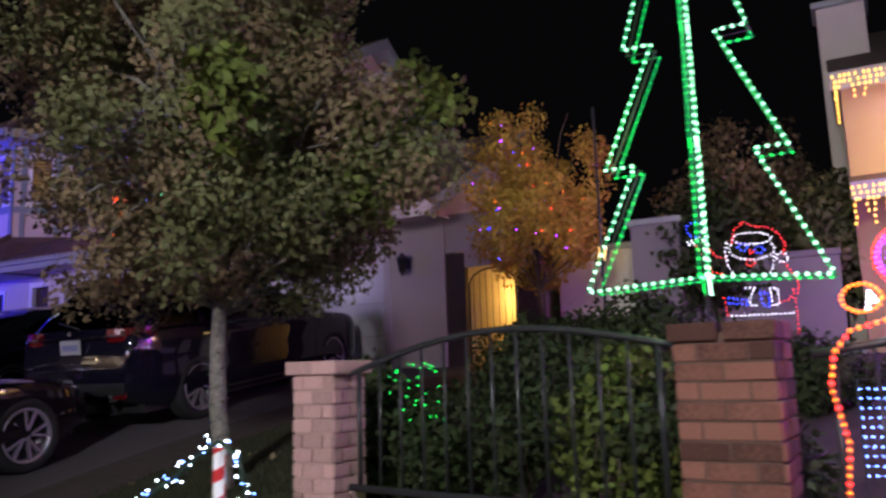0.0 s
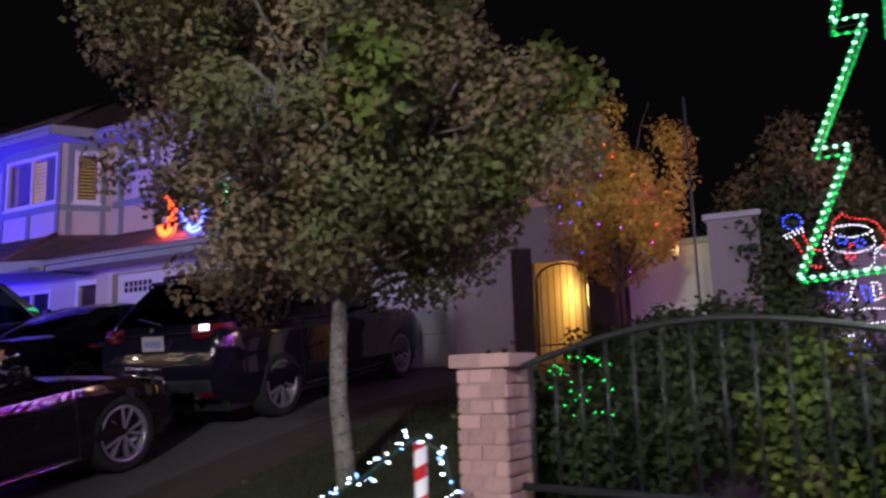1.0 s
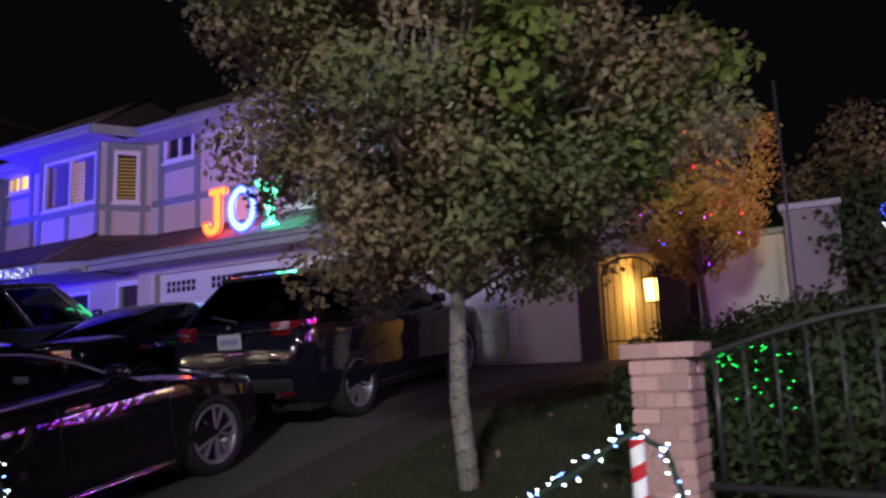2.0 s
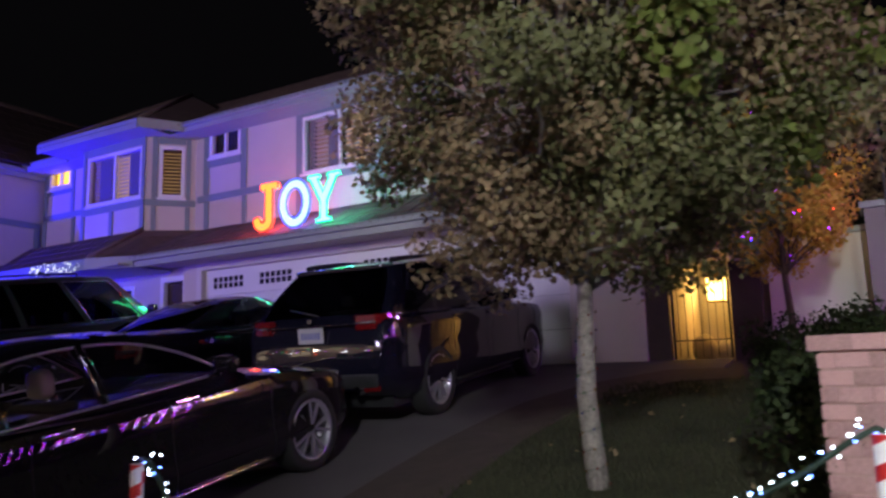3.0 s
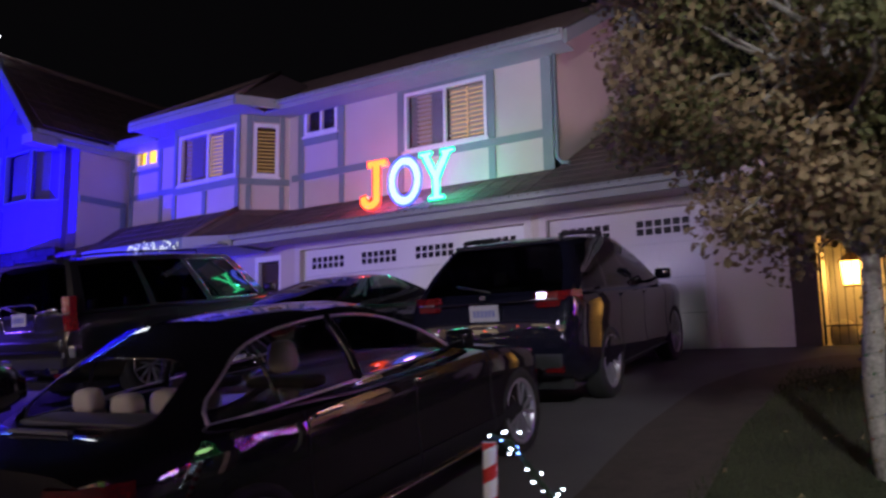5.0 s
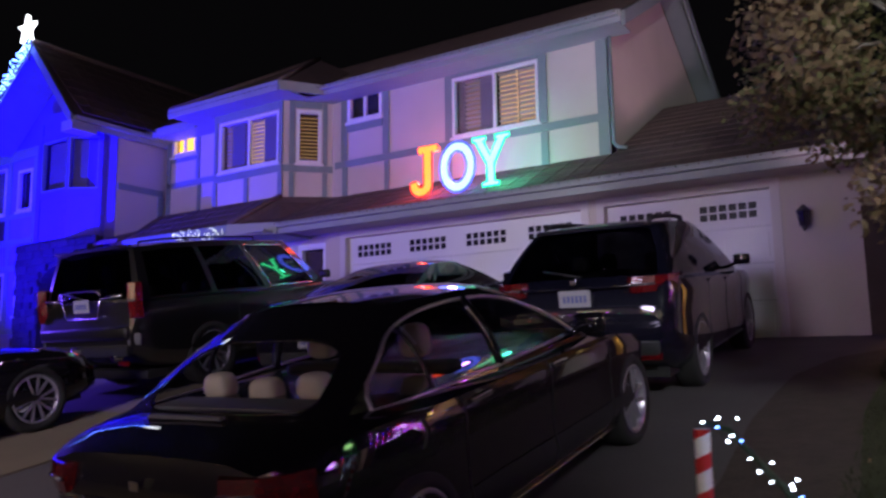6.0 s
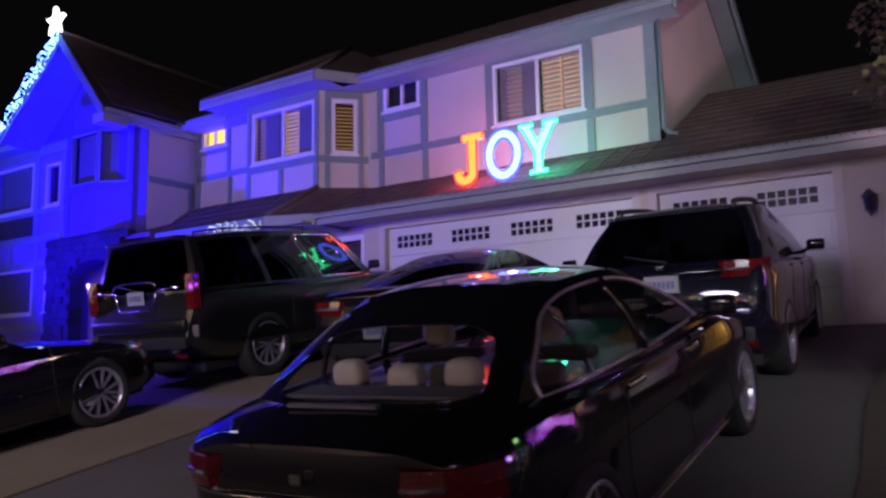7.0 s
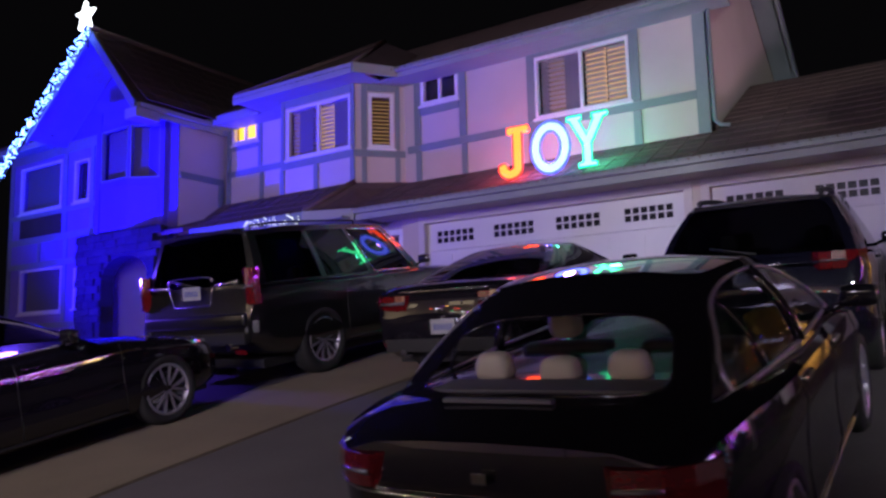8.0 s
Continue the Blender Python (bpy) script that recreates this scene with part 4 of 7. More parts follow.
def car_wheel(parent, at, r, rim_r, width, spokes, side, name="wheel"):
    """Wheel with tyre, rim, spokes and hub; side +1 faces +x."""
    w = thing(name, pose(*at, 0, 0, 0 if side > 0 else 180))
    w.parent = parent
    segs = 40
    prof = [(rim_r, -width / 2 + 0.01), (r - 0.035, -width / 2), (r - 0.008, -width / 2 + 0.03), (r, -width / 4), (r, width / 4), (r - 0.008, width / 2 - 0.03), (r - 0.035, width / 2), (rim_r, width / 2 - 0.012)]
    verts, faces = [], []
    n = len(prof)
    for k in range(segs):
        a = 2 * math.pi * k / segs
        for rr, x in prof:
            verts.append((x, rr * math.cos(a), rr * math.sin(a)))
    for k in range(segs):
        l = (k + 1) % segs
        for j in range(n):
            i = (j + 1) % n
            faces.append((k * n + j, k * n + i, l * n + i, l * n + j))
    part("tyre", mesh_from("tyre", verts, faces, RUBBER, True), None, w)
    prof = [(rim_r, width / 2 - 0.012), (rim_r - 0.012, width / 2 - 0.006), (rim_r - 0.028, width / 2 - 0.02), (rim_r - 0.03, -width / 2 + 0.02), (rim_r, -width / 2 + 0.02)]
    verts, faces = [], []
    n = len(prof)
    for k in range(segs):
        a = 2 * math.pi * k / segs
        for rr, x in prof:
            verts.append((x, rr * math.cos(a), rr * math.sin(a)))
    for k in range(segs):
        l = (k + 1) % segs
        for j in range(n):
            i = (j + 1) % n
            faces.append((k * n + j, k * n + i, l * n + i, l * n + j))
    part("rim", mesh_from("rim", verts, faces, ALLOY, True), None, w)
    bm = bmesh.new()
    bmesh.ops.create_cone(bm, cap_ends=True, segments=24, radius1=rim_r - 0.03, radius2=rim_r - 0.03, depth=0.01, matrix=pose(-0.02, 0, 0, 0, 90, 0))
    part("brake_disc", bm, PLASTIC, w)
    bm = bmesh.new()
    bmesh.ops.create_cone(bm, cap_ends=True, segments=20, radius1=0.055, radius2=0.045, depth=0.05, matrix=pose(width / 2 - 0.05, 0, 0, 0, 90, 0))
    part("hub_cap", bm, ALLOY, w)
    sp = []
    x1, x0 = width / 2 - 0.018, width / 2 - 0.06
    offs, fat = ((-0.16, 0.16), 1.0) if spokes > 0 else ((0.0,), 2.3)
    spokes = abs(spokes)
    for k in range(spokes):
        for off in offs:
            a = 2 * math.pi * k / spokes
            c, d = a + off * 0.55, a + off * 1.55
            p, q = (0.04 * math.cos(c), 0.04 * math.sin(c)), ((rim_r - 0.02) * math.cos(d), (rim_r - 0.02) * math.sin(d))
            nx, ny = -math.sin(a) * 0.0105, math.cos(a) * 0.0105
            vs = []
            for (cy, cz), wd in ((p, 0.9 * fat), (q, 1.25 * fat)):
                for s2, x in ((-1, x1), (1, x1), (1, x0), (-1, x0)):
                    vs.append((x - (0.012 if wd > 1 else 0.0) * 0, cy + s2 * nx * wd, cz + s2 * ny * wd))
            sp.append((vs, [(0, 1, 5, 4), (1, 2, 6, 5), (2, 3, 7, 6), (3, 0, 4, 7)]))
    for k in range(spokes):
        part("spoke", joined("spoke", sp[len(offs) * k:len(offs) * (k + 1)], ALLOY), None, w)
    return w


def make_car(name, label, m, spec):
    """A car on its wheels: own y ahead, origin on the ground below the rear bumper's middle."""
    L, half, paint = spec["length"], spec["width"] / 2, spec["paint"]
    top, low, plan = spec["top"], spec["low"], spec["plan"]
    car = thing(name, m, label, "car")
    ring = [(0.0, 1.0, 0.0), (0.45, 1.0, -0.004), (0.74, 1.0, -0.014), (0.89, 1.0, -0.038), (0.965, 0.94, -0.015), (1.0, 0.80, 0.0), (0.982, 0.60, 0.0), (0.978, 0.40, 0.0), (0.99, 0.24, 0.0), (0.95, 0.08, 0.0), (0.86, 0.0, 0.0), (0.0, 0.0, 0.0)]
    nst = 56
    y0c = spec.get("rear", 0.0)
    stations = [y0c + (L - y0c) / L * q for q in [L * (0.5 - 0.5 * math.cos(math.pi * k / (nst - 1))) * 0.35 + L * k / (nst - 1) * 0.65 for k in range(nst)]]

    def shell(y, k):
        f, g, dz = ring[k]
        zt, zb = curve_at(top, y), curve_at(low, y)
        return (curve_at(plan, y) * half * f, y, zb + (zt - zb) * g + dz)

    bm = bmesh.new()
    rows = []
    nr = len(ring)
    for y in stations:
        right = [bm.verts.new(shell(y, k)) for k in range(nr)]
        left = [right[0]] + [bm.verts.new((-shell(y, k)[0], *shell(y, k)[1:])) for k in range(1, nr - 1)] + [right[-1]]
        rows.append(right + left[1:-1][::-1])
    nn = len(rows[0])
    for a, b in zip(rows, rows[1:]):
        for k in range(nn):
            l = (k + 1) % nn
            bm.faces.new([a[k], a[l], b[l], b[k]])
    bm.faces.new(rows[0])
    bm.faces.new(rows[-1][::-1])
    bmesh.ops.recalc_face_normals(bm, faces=bm.faces)
    body = part("body", bm, paint, car, smooth=True)
    # wheel arches
    cut = bmesh.new()
    for y in spec["hubs"]:
        for s in (-1, 1):
            bmesh.ops.create_cone(cut, cap_ends=True, segments=36, radius1=spec["r"] + 0.055, radius2=spec["r"] + 0.055, depth=0.62, matrix=pose(s * (half + 0.02), y, spec["r"] + 0.01, 0, 90, 0))
    cutter = part("cutter", cut, PLASTIC)
    mod = body.modifiers.new("arches", "BOOLEAN")
    mod.operation, mod.object, mod.solver = "DIFFERENCE", cutter, "EXACT"
    bpy.context.view_layer.update()
    dg = bpy.context.evaluated_depsgraph_get()
    arched = bpy.data.meshes.new_from_object(body.evaluated_get(dg))
    body.modifiers.clear()
    body.data = arched
    arched.shade_smooth()
    arched.set_sharp_from_angle(angle=radians(38))
    bpy.data.objects.remove(cutter)
    # greenhouse
    yr0, yr1, yf1, yf0 = spec["cabin"]
    roof, wb, wt = spec["roof"], spec["belt_w"] / 2, spec["roof_w"] / 2
    bulge = spec.get("bulge", 0.03)

    def zroof(y):
        return curve_at(roof, y)

    def belt(y):
        return curve_at(top, y) - 0.035

    def side(u, v, s):
        yb = yr0 + 0.10 + (yf0 - yr0 - 0.2) * u
        yt = yr1 + (yf1 - yr1) * u
        y = yb + (yt - yb) * v
        zb, zt = belt(yb), zroof(yt) - 0.045
        taper = 1 - 0.10 * max(0.0, abs(u - 0.45) * 2 - 0.35) ** 2
        x = (wb * curve_at(plan, yb) / 1.0 + (wt * taper - wb * curve_at(plan, yb)) * v) + bulge * math.sin(math.pi * v)
        x *= 1 - spec.get("nose", 0.0) * max(0.0, u - 0.3) - spec.get("waist", 0.0) * max(0.0, 0.5 - u) * 2
        return (s * x, y, zb + (zt - zb) * v)

    def roof_pt(u, c):
        y = yr1 + (yf1 - yr1) * u
        x, _, z = side(u, 1.0, 1)
        return (x * c, y, z + 0.045 * (1 - abs(c) ** 2.5))

    def rear_pt(c, v):
        e, w = Vector(side(0, v, 1)), abs(c) ** 2.5
        mid = Vector((0, yr0, belt(yr0 + 0.05) + 0.012)).lerp(Vector(roof_pt(0, 0)), v) + Vector((0, -1, 1)) * (0.03 * math.sin(math.pi * v))
        return Vector((e.x * c, mid.y + (e.y - mid.y) * w, mid.z + (e.z - mid.z) * w))

    def front_pt(c, v):
        e, w = Vector(side(1, v, 1)), abs(c) ** 2.5
        mid = Vector((0, yf0, belt(yf0 - 0.05) + 0.012)).lerp(Vector(roof_pt(1, 0)), v) + Vector((0, 1, 1)) * (0.03 * math.sin(math.pi * v))
        return Vector((e.x * c, mid.y + (e.y - mid.y) * w, mid.z + (e.z - mid.z) * w))

    def grid(fn, us, vs, keep=None):
        verts = [fn(u, v) for v in vs for u in us]
        n = len(us)
        faces = []
        for j in range(len(vs) - 1):
            for i in range(n - 1):
                if keep is None or keep((us[i] + us[i + 1]) / 2, (vs[j] + vs[j + 1]) / 2):
                    faces.append((j * n + i, j * n + i + 1, (j + 1) * n + i + 1, (j + 1) * n + i))
        used = sorted({i for f in faces for i in f})
        back = {o: k for k, o in enumerate(used)}
        return [Vector(verts[i]) for i in used], [tuple(back[i] for i in f) for f in faces]

    def unside(y, z):
        """The (u, v) of the side surface at a length and a height."""
        u, v = 0.5, 0.5
        for _ in range(14):
            yb, yt = yr0 + 0.10 + (yf0 - yr0 - 0.2) * u, yr1 + (yf1 - yr1) * u
            v = (z - belt(yb)) / (zroof(yt) - 0.045 - belt(yb))
            u = (y - (yr0 + 0.10) - (yr1 - yr0 - 0.10) * v) / ((yf0 - yr0 - 0.2) * (1 - v) + (yf1 - yr1) * v)
            u, v = min(0.98, max(0.02, u)), min(0.97, max(0.0, v))
        return u, v

    def patch(fn, inner, centre, lo, hi, rings=5):
        """The surface between a closed line inside a rectangle of parameters and the rectangle's edge."""
        verts, faces, n = [], [], len(inner)
        outer = []
        for a, b in inner:
            da, db = a - centre[0], b - centre[1]
            k = min([9.9] + [((hi[0] if da > 0 else lo[0]) - centre[0]) / da for _ in (1,) if abs(da) > 1e-6] + [((hi[1] if db > 0 else lo[1]) - centre[1]) / db for _ in (1,) if abs(db) > 1e-6])
            outer.append((centre[0] + da * k, centre[1] + db * k))
        for corner in ((lo[0], lo[1]), (lo[0], hi[1]), (hi[0], lo[1]), (hi[0], hi[1])):
            i = min(range(n), key=lambda j: (outer[j][0] - corner[0]) ** 2 + (outer[j][1] - corner[1]) ** 2)
            outer[i] = corner
        for (a, b), (c, d) in zip(inner, outer):
            for r in range(rings):
                q = r / (rings - 1)
                verts.append(Vector(fn(a + (c - a) * q, b + (d - b) * q)))
        for i in range(n):
            j = (i + 1) % n
            for r in range(rings - 1):
                faces.append((i * rings + r, i * rings + r + 1, j * rings + r + 1, j * rings + r))
        return verts, faces

    v0, v1 = 0.04, 0.90
    cells = spec["side_glass"]
    us = sorted({*np.linspace(0, 1, 41).round(4), *[round(e, 4) for c in cells for e in c]})
    vs = [0, 1, 2, 3, 4, 5, 6, 7]
    first, last = cells[0][0], cells[-1][1]

    def head(u):
        """The upper edge of the side glass, arched from end to end."""
        s = min(1.0, max(0.0, (u - first) / (last - first)))
        arch = spec.get("arch", 0.0)
        return v0 + (v1 - v0) * ((1 - arch) + arch * max(0.02, 1 - abs(2 * s - 1) ** 2.6) ** 0.55)

    def level(u, k):
        return 0.0 if k == 0 else 1.0 if k == 7 else v0 + (head(u) - v0) * (k - 1) / 5

    flank = lambda u, k, s: side(u, level(u, k), s)
    in_glass = lambda u, k: 1 < k < 6 and any(a < u < b for a, b in cells)
    cc = [-1, -0.9, -0.6, -0.3, 0, 0.3, 0.6, 0.9, 1]
    rv = [0, 0.05, 0.25, 0.5, 0.75, 0.93, 1]
    in_pane = lambda c, v: abs(c) < 0.9 and 0.05 < v < 0.93
    solid = [grid(lambda u, k: flank(u, k, 1), us, vs, lambda u, k: not in_glass(u, k)), grid(lambda u, k: flank(u, k, -1), us, vs, lambda u, k: not in_glass(u, k)),
             grid(roof_pt, list(np.linspace(0, 1, 14)), list(np.linspace(-1, 1, 13))), grid(rear_pt, cc, rv, lambda c, v: not in_pane(c, v)), grid(front_pt, cc, rv, lambda c, v: not in_pane(c, v))]
    line = spec.get("glass_line")
    if line:
        ya, yz = line[0][0], line[-1][0]
        sill = lambda y: line[0][1] + (line[-1][1] - line[0][1]) * (y - ya) / (yz - ya)
        ys = [ya + (yz - ya) * q for q in (0, 0.002, 0.006, 0.013, 0.025, 0.045, 0.07, 0.1, 0.14, 0.18, 0.205)] + [ya + (yz - ya) * (0.21 + 0.79 * k / 32) for k in range(33)]
        upper = [unside(y, max(curve_at(line, y), sill(y))) for y in ys]
        lower = [unside(y, sill(y)) for y in ys[::-1]]
        rim_uv = upper + lower[1:-1]
        oval = [(spec["rear_pane"][0] * math.copysign(abs(math.cos(a)) ** 0.34, math.cos(a)) * (1.0 - 0.07 * math.sin(a)), spec["rear_pane"][1] + spec["rear_pane"][2] * math.copysign(abs(math.sin(a)) ** 0.42, math.sin(a))) for a in [2 * math.pi * (k + 0.5) / 72 for k in range(72)]]
        solid = [patch(lambda u, v: side(u, v, 1), rim_uv, (0.42, 0.45), (0, 0), (1, 1)), patch(lambda u, v: side(u, v, -1), rim_uv, (0.42, 0.45), (0, 0), (1, 1)), solid[2],
                 patch(rear_pt, oval, (0, spec["rear_pane"][1]), (-1, 0), (1, 1)), solid[4]]
    cab = joined("cabin_shell", solid, paint, False)
    bmc = bmesh.new()
    bmc.from_mesh(cab)
    bmesh.ops.remove_doubles(bmc, verts=bmc.verts, dist=0.004)
    bmesh.ops.recalc_face_normals(bmc, faces=bmc.faces)
    bmc.to_mesh(cab)
    bmc.free()
    cab.shade_smooth()
    cab.set_sharp_from_angle(angle=radians(40))
    part("cabin_shell", cab, None, car)
    tint = spec["glass"]
    for s in (1, -1):
        for a, b in ([] if line else cells):
            sub = [u for u in us if a <= u <= b]
            g = part("side_window", mesh_from("side_window", *grid(lambda u, k: flank(u, k, s), sub, vs[1:-1]), tint, True), None, car)
            g.visible_shadow = False
        if line:
            marks = [ya, *spec["pillars"], yz]
            for a, b in zip(marks, marks[1:]):
                cols = [y for y in ys if a + 1e-6 < y < b - 1e-6]
                cols = [a + (0.012 if a > ya else 0)] + cols + [b - (0.012 if b < yz else 0)]
                rowsg = [[Vector(side(*unside(y, sill(y) + (max(curve_at(line, y), sill(y)) - sill(y)) * k / 6), s)) for k in range(7)] for y in cols]
                vsg = [p for r in rowsg for p in r]
                fsg = [(i * 7 + k, i * 7 + k + 1, (i + 1) * 7 + k + 1, (i + 1) * 7 + k) for i in range(len(cols) - 1) for k in range(6)]
                g = part("side_window", mesh_from("side_window", vsg, fsg, tint, True), None, car)
                g.visible_shadow = False
            for y, wide in zip(spec["pillars"], spec["pillar_w"]):
                bar("window_pillar", [Vector(side(*unside(y, sill(y) + (curve_at(line, y) - sill(y)) * k / 6), s)) for k in range(7)], wide, paint, car, sides=6)
            bar("window_trim", [Vector(side(*p, s)) + Vector((s * 0.004, 0, 0.002)) for p in rim_uv], 0.0095, SATIN, car, "thin chrome strip round the side windows", 6, True)
        elif spec.get("chrome"):
            a, b = cells[0][0], cells[-1][1]
            loop = [Vector(side(a + (b - a) * k / 40, head(a + (b - a) * k / 40), s)) for k in range(41)]
            loop += [Vector(side(b + (a - b) * k / 30, v0, s)) for k in range(31)]
            bar("window_trim", [p + Vector((s * 0.006, 0, 0)) for p in loop], 0.016, SATIN, car, "thin chrome strip round the side windows", 6, True)
    if line:
        n, cv = len(oval), spec["rear_pane"][1]
        vr = [Vector(rear_pt(0, cv))] + [Vector(rear_pt(c * r / 5, cv + (v - cv) * r / 5)) for r in range(1, 6) for c, v in oval]
        fr = [(0, 1 + k, 1 + (k + 1) % n) for k in range(n)] + [(1 + r * n + k, 1 + (r + 1) * n + k, 1 + (r + 1) * n + (k + 1) % n, 1 + r * n + (k + 1) % n) for r in range(4) for k in range(n)]
        bar("rear_seal", [Vector(rear_pt(c, v)) + Vector((0, -0.002, 0.003)) for c, v in oval], 0.006, paint, car, sides=5, closed=True)
    if spec.get("front_trim"):
        a, b = cells[-1]
        for s in (1, -1):
            loop = [Vector(flank(a, k, s)) for k in (1, 2, 3, 4, 5, 6)] + [Vector(flank(a + (b - a) * k / 12, 6, s)) for k in range(1, 13)] + [Vector(flank(b, k, s)) for k in (5, 4, 3, 2, 1)] + [Vector(flank(b + (a - b) * k / 12, 1, s)) for k in range(1, 12)]
            bar("window_trim", [p + Vector((s * 0.005, 0, 0)) for p in loop], 0.011, CHROME, car, "chrome strip round the front side window", 6, True)
    rg = part("rear_window", mesh_from("rear_window", *((vr, fr) if line else grid(rear_pt, cc[1:-1], rv[1:-1])), spec.get("rear_glass", tint), True), None, car)
    fg = part("windscreen", mesh_from("windscreen", *grid(front_pt, cc[1:-1], rv[1:-1]), SCREENGLASS, True), None, car)
    rg.visible_shadow = fg.visible_shadow = False
    # wheels
    for y in spec["hubs"]:
        for s in (-1, 1):
            car_wheel(car, (s * (half - spec["tyre"] / 2 - 0.012), y, spec["r"]), spec["r"], spec["rim"], spec["tyre"], spec["spokes"], s)
    # under tray
    part("underbody", box(-half * 0.8, half * 0.8, y0c + 0.25, L - 0.3, 0.2, 0.3), PLASTIC, car)
    # door seams as thin raised gaskets, handles, sills and mirrors
    for s in (1, -1):
        for y in spec["seams"]:
            pts = [Vector(shell(y, k)) for k in range(4, 10)]
            bar("door_seam", [Vector((s * (p.x + 0.0005), p.y, p.z)) for p in pts], 0.004, PLASTIC, car, sides=4)
        for y in spec["handles"]:
            p = Vector(shell(y, 4))
            h = part("door_handle", box(-0.018, 0.018, -0.1, 0.1, -0.014, 0.014, 0.01), spec.get("handle_mat", paint), car, at=(s * (p.x + 0.012), y, p.z - 0.035))
        y = spec["mirror"]
        p = Vector(side(0.92, 0.05, 1))
        mir = box(-0.095, 0.095, -0.045, 0.055, -0.062, 0.062, 0.043)
        for v in mir.verts:
            k = max(0.0, v.co.y) / 0.055
            v.co.x, v.co.z = v.co.x * (1 - 0.25 * k), v.co.z * (1 - 0.35 * k)
        part("mirror", mir, paint, car, smooth=True, at=(s * (half + 0.09), y, curve_at(top, y) + 0.10))
        bar("mirror_arm", [(s * (half - 0.10), y + 0.02, curve_at(top, y) + 0.01), (s * (half + 0.02), y + 0.01, curve_at(top, y) + 0.06)], 0.02, paint, car)
        y0, y1 = spec["hubs"][0] + spec["r"] + 0.1, spec["hubs"][1] - spec["r"] - 0.1
        pts = [(s * (shell(y0 + (y1 - y0) * k / 10, 9)[0] + 0.004), y0 + (y1 - y0) * k / 10, shell(y0 + (y1 - y0) * k / 10, 9)[2]) for k in range(11)]
        bar("sill_trim", pts, 0.012, CHROME if spec.get("chrome") else PLASTIC, car, sides=6)
    # tail lamps wrap round the rear corners
    z0, z1 = spec["tail"]
    for s in (1, -1):
        verts, faces = [], []
        path = spec["tail_path"]
        for (fx, y) in path:
            for z in (z0, (z0 + z1) / 2, z1):
                verts.append((s * fx * half, y - (0.012 if z == (z0 + z1) / 2 else 0.0), z))
            for z in (z1, z0):
                verts.append((s * fx * half * 0.9, y + 0.05, z))
        n = 5
        for k in range(len(path) - 1):
            for j in range(n):
                i = (j + 1) % n
                faces.append((k * n + j, k * n + i, (k + 1) * n + i, (k + 1) * n + j))
        faces += [tuple(range(n)), tuple(range((len(path) - 1) * n, len(path) * n))[::-1]]
        tl = part("tail_lamp", mesh_from("tail_lamp", verts, faces, TAIL), None, car, "red tail lamp with a clear strip")
        a, b = path[0], path[min(2, len(path) - 1)]
        zc = (z0 + z1) / 2
        bar("clear_strip", [(s * a[0] * half, a[1] - 0.016, zc), (s * path[1][0] * half, path[1][1] - 0.016, zc), (s * b[0] * half, b[1] - 0.014, zc)], (z1 - z0) * spec.get("clear", 0.13), LENS, tl, sides=6)
        part("reflector", box(-0.09, 0.09, -0.008, 0.008, -0.03, 0.03, 0.006), TAIL, car, at=(s * half * 0.72, spec["rear_y"] - 0.002, 0.42))
        part("headlamp", box(-0.17, 0.17, -0.05, 0.05, -0.055, 0.055, 0.03), LENS, car, at=pose(s * half * 0.60, L - 0.19, spec["head_z"] - 0.02, -12, 0, -s * 30))
    # plate, bars and chrome strip
    pz = spec["plate_z"]
    pl = part("number_plate", box(-0.153, 0.153, -0.012, 0.0, -0.077, 0.077, 0.006), PLATE, car, at=(0, spec["plate_y"], pz))
    for k in range(6):
        part("plate_mark", box(-0.112 + k * 0.04, -0.086 + k * 0.04, -0.0145, -0.0125, -0.035, 0.03), PLATEBAR, pl)
    reach = spec.get("strip_x", 0.6)
    bar("chrome_strip", [(x * half, spec["plate_y"] - 0.01 + (0.05 * abs(x) ** 2 if reach < 0.7 else 0.40 * abs(x) ** 5), spec["strip_z"]) for x in np.linspace(-reach, reach, 17)], 0.012, spec.get("strip_mat", CHROME), car, sides=6)
    if spec.get("surround"):
        y = spec["plate_y"] - 0.012
        bar("plate_surround", [(-0.40, y, 1.24), (-0.36, y, 1.295), (-0.2, y, 1.31), (0.2, y, 1.31), (0.36, y, 1.295), (0.40, y, 1.24)], 0.014, CHROME, car, "chrome hood over the number plate", 6)
        bar("plate_surround", [(-0.33, y, 1.0), (-0.31, y, 0.97), (0.31, y, 0.97), (0.33, y, 1.0)], 0.012, CHROME, car, "", 6)
        for s in (1, -1):
            bar("plate_surround", [(s * 0.40, y, 1.24), (s * 0.33, y, 1.0)], 0.011, CHROME, car, "", 6)
            bar("gate_strip", [(s * 0.42, y, 1.20), (s * 0.80, y + 0.005, 1.22)], 0.016, CHROME, car, "", 6)
            part("reversing_lamp", box(-0.085, 0.085, -0.012, 0.03, -0.07, 0.07, 0.02), LENS, car, at=pose(s * half * 0.90, 0.03, 0.70, 0, 0, s * 22))
        part("bumper_step", box(-half * 0.86, half * 0.86, -0.05, 0.1, 0.70, 0.86, 0.035), paint, car, smooth=True)
    lo = spec["low_bumper"]
    part("lower_bumper", box(-half * 0.8, half * 0.8, spec["rear_y"] - 0.012, spec["rear_y"] + 0.06, lo, lo + 0.14, 0.02), PLASTIC, car)
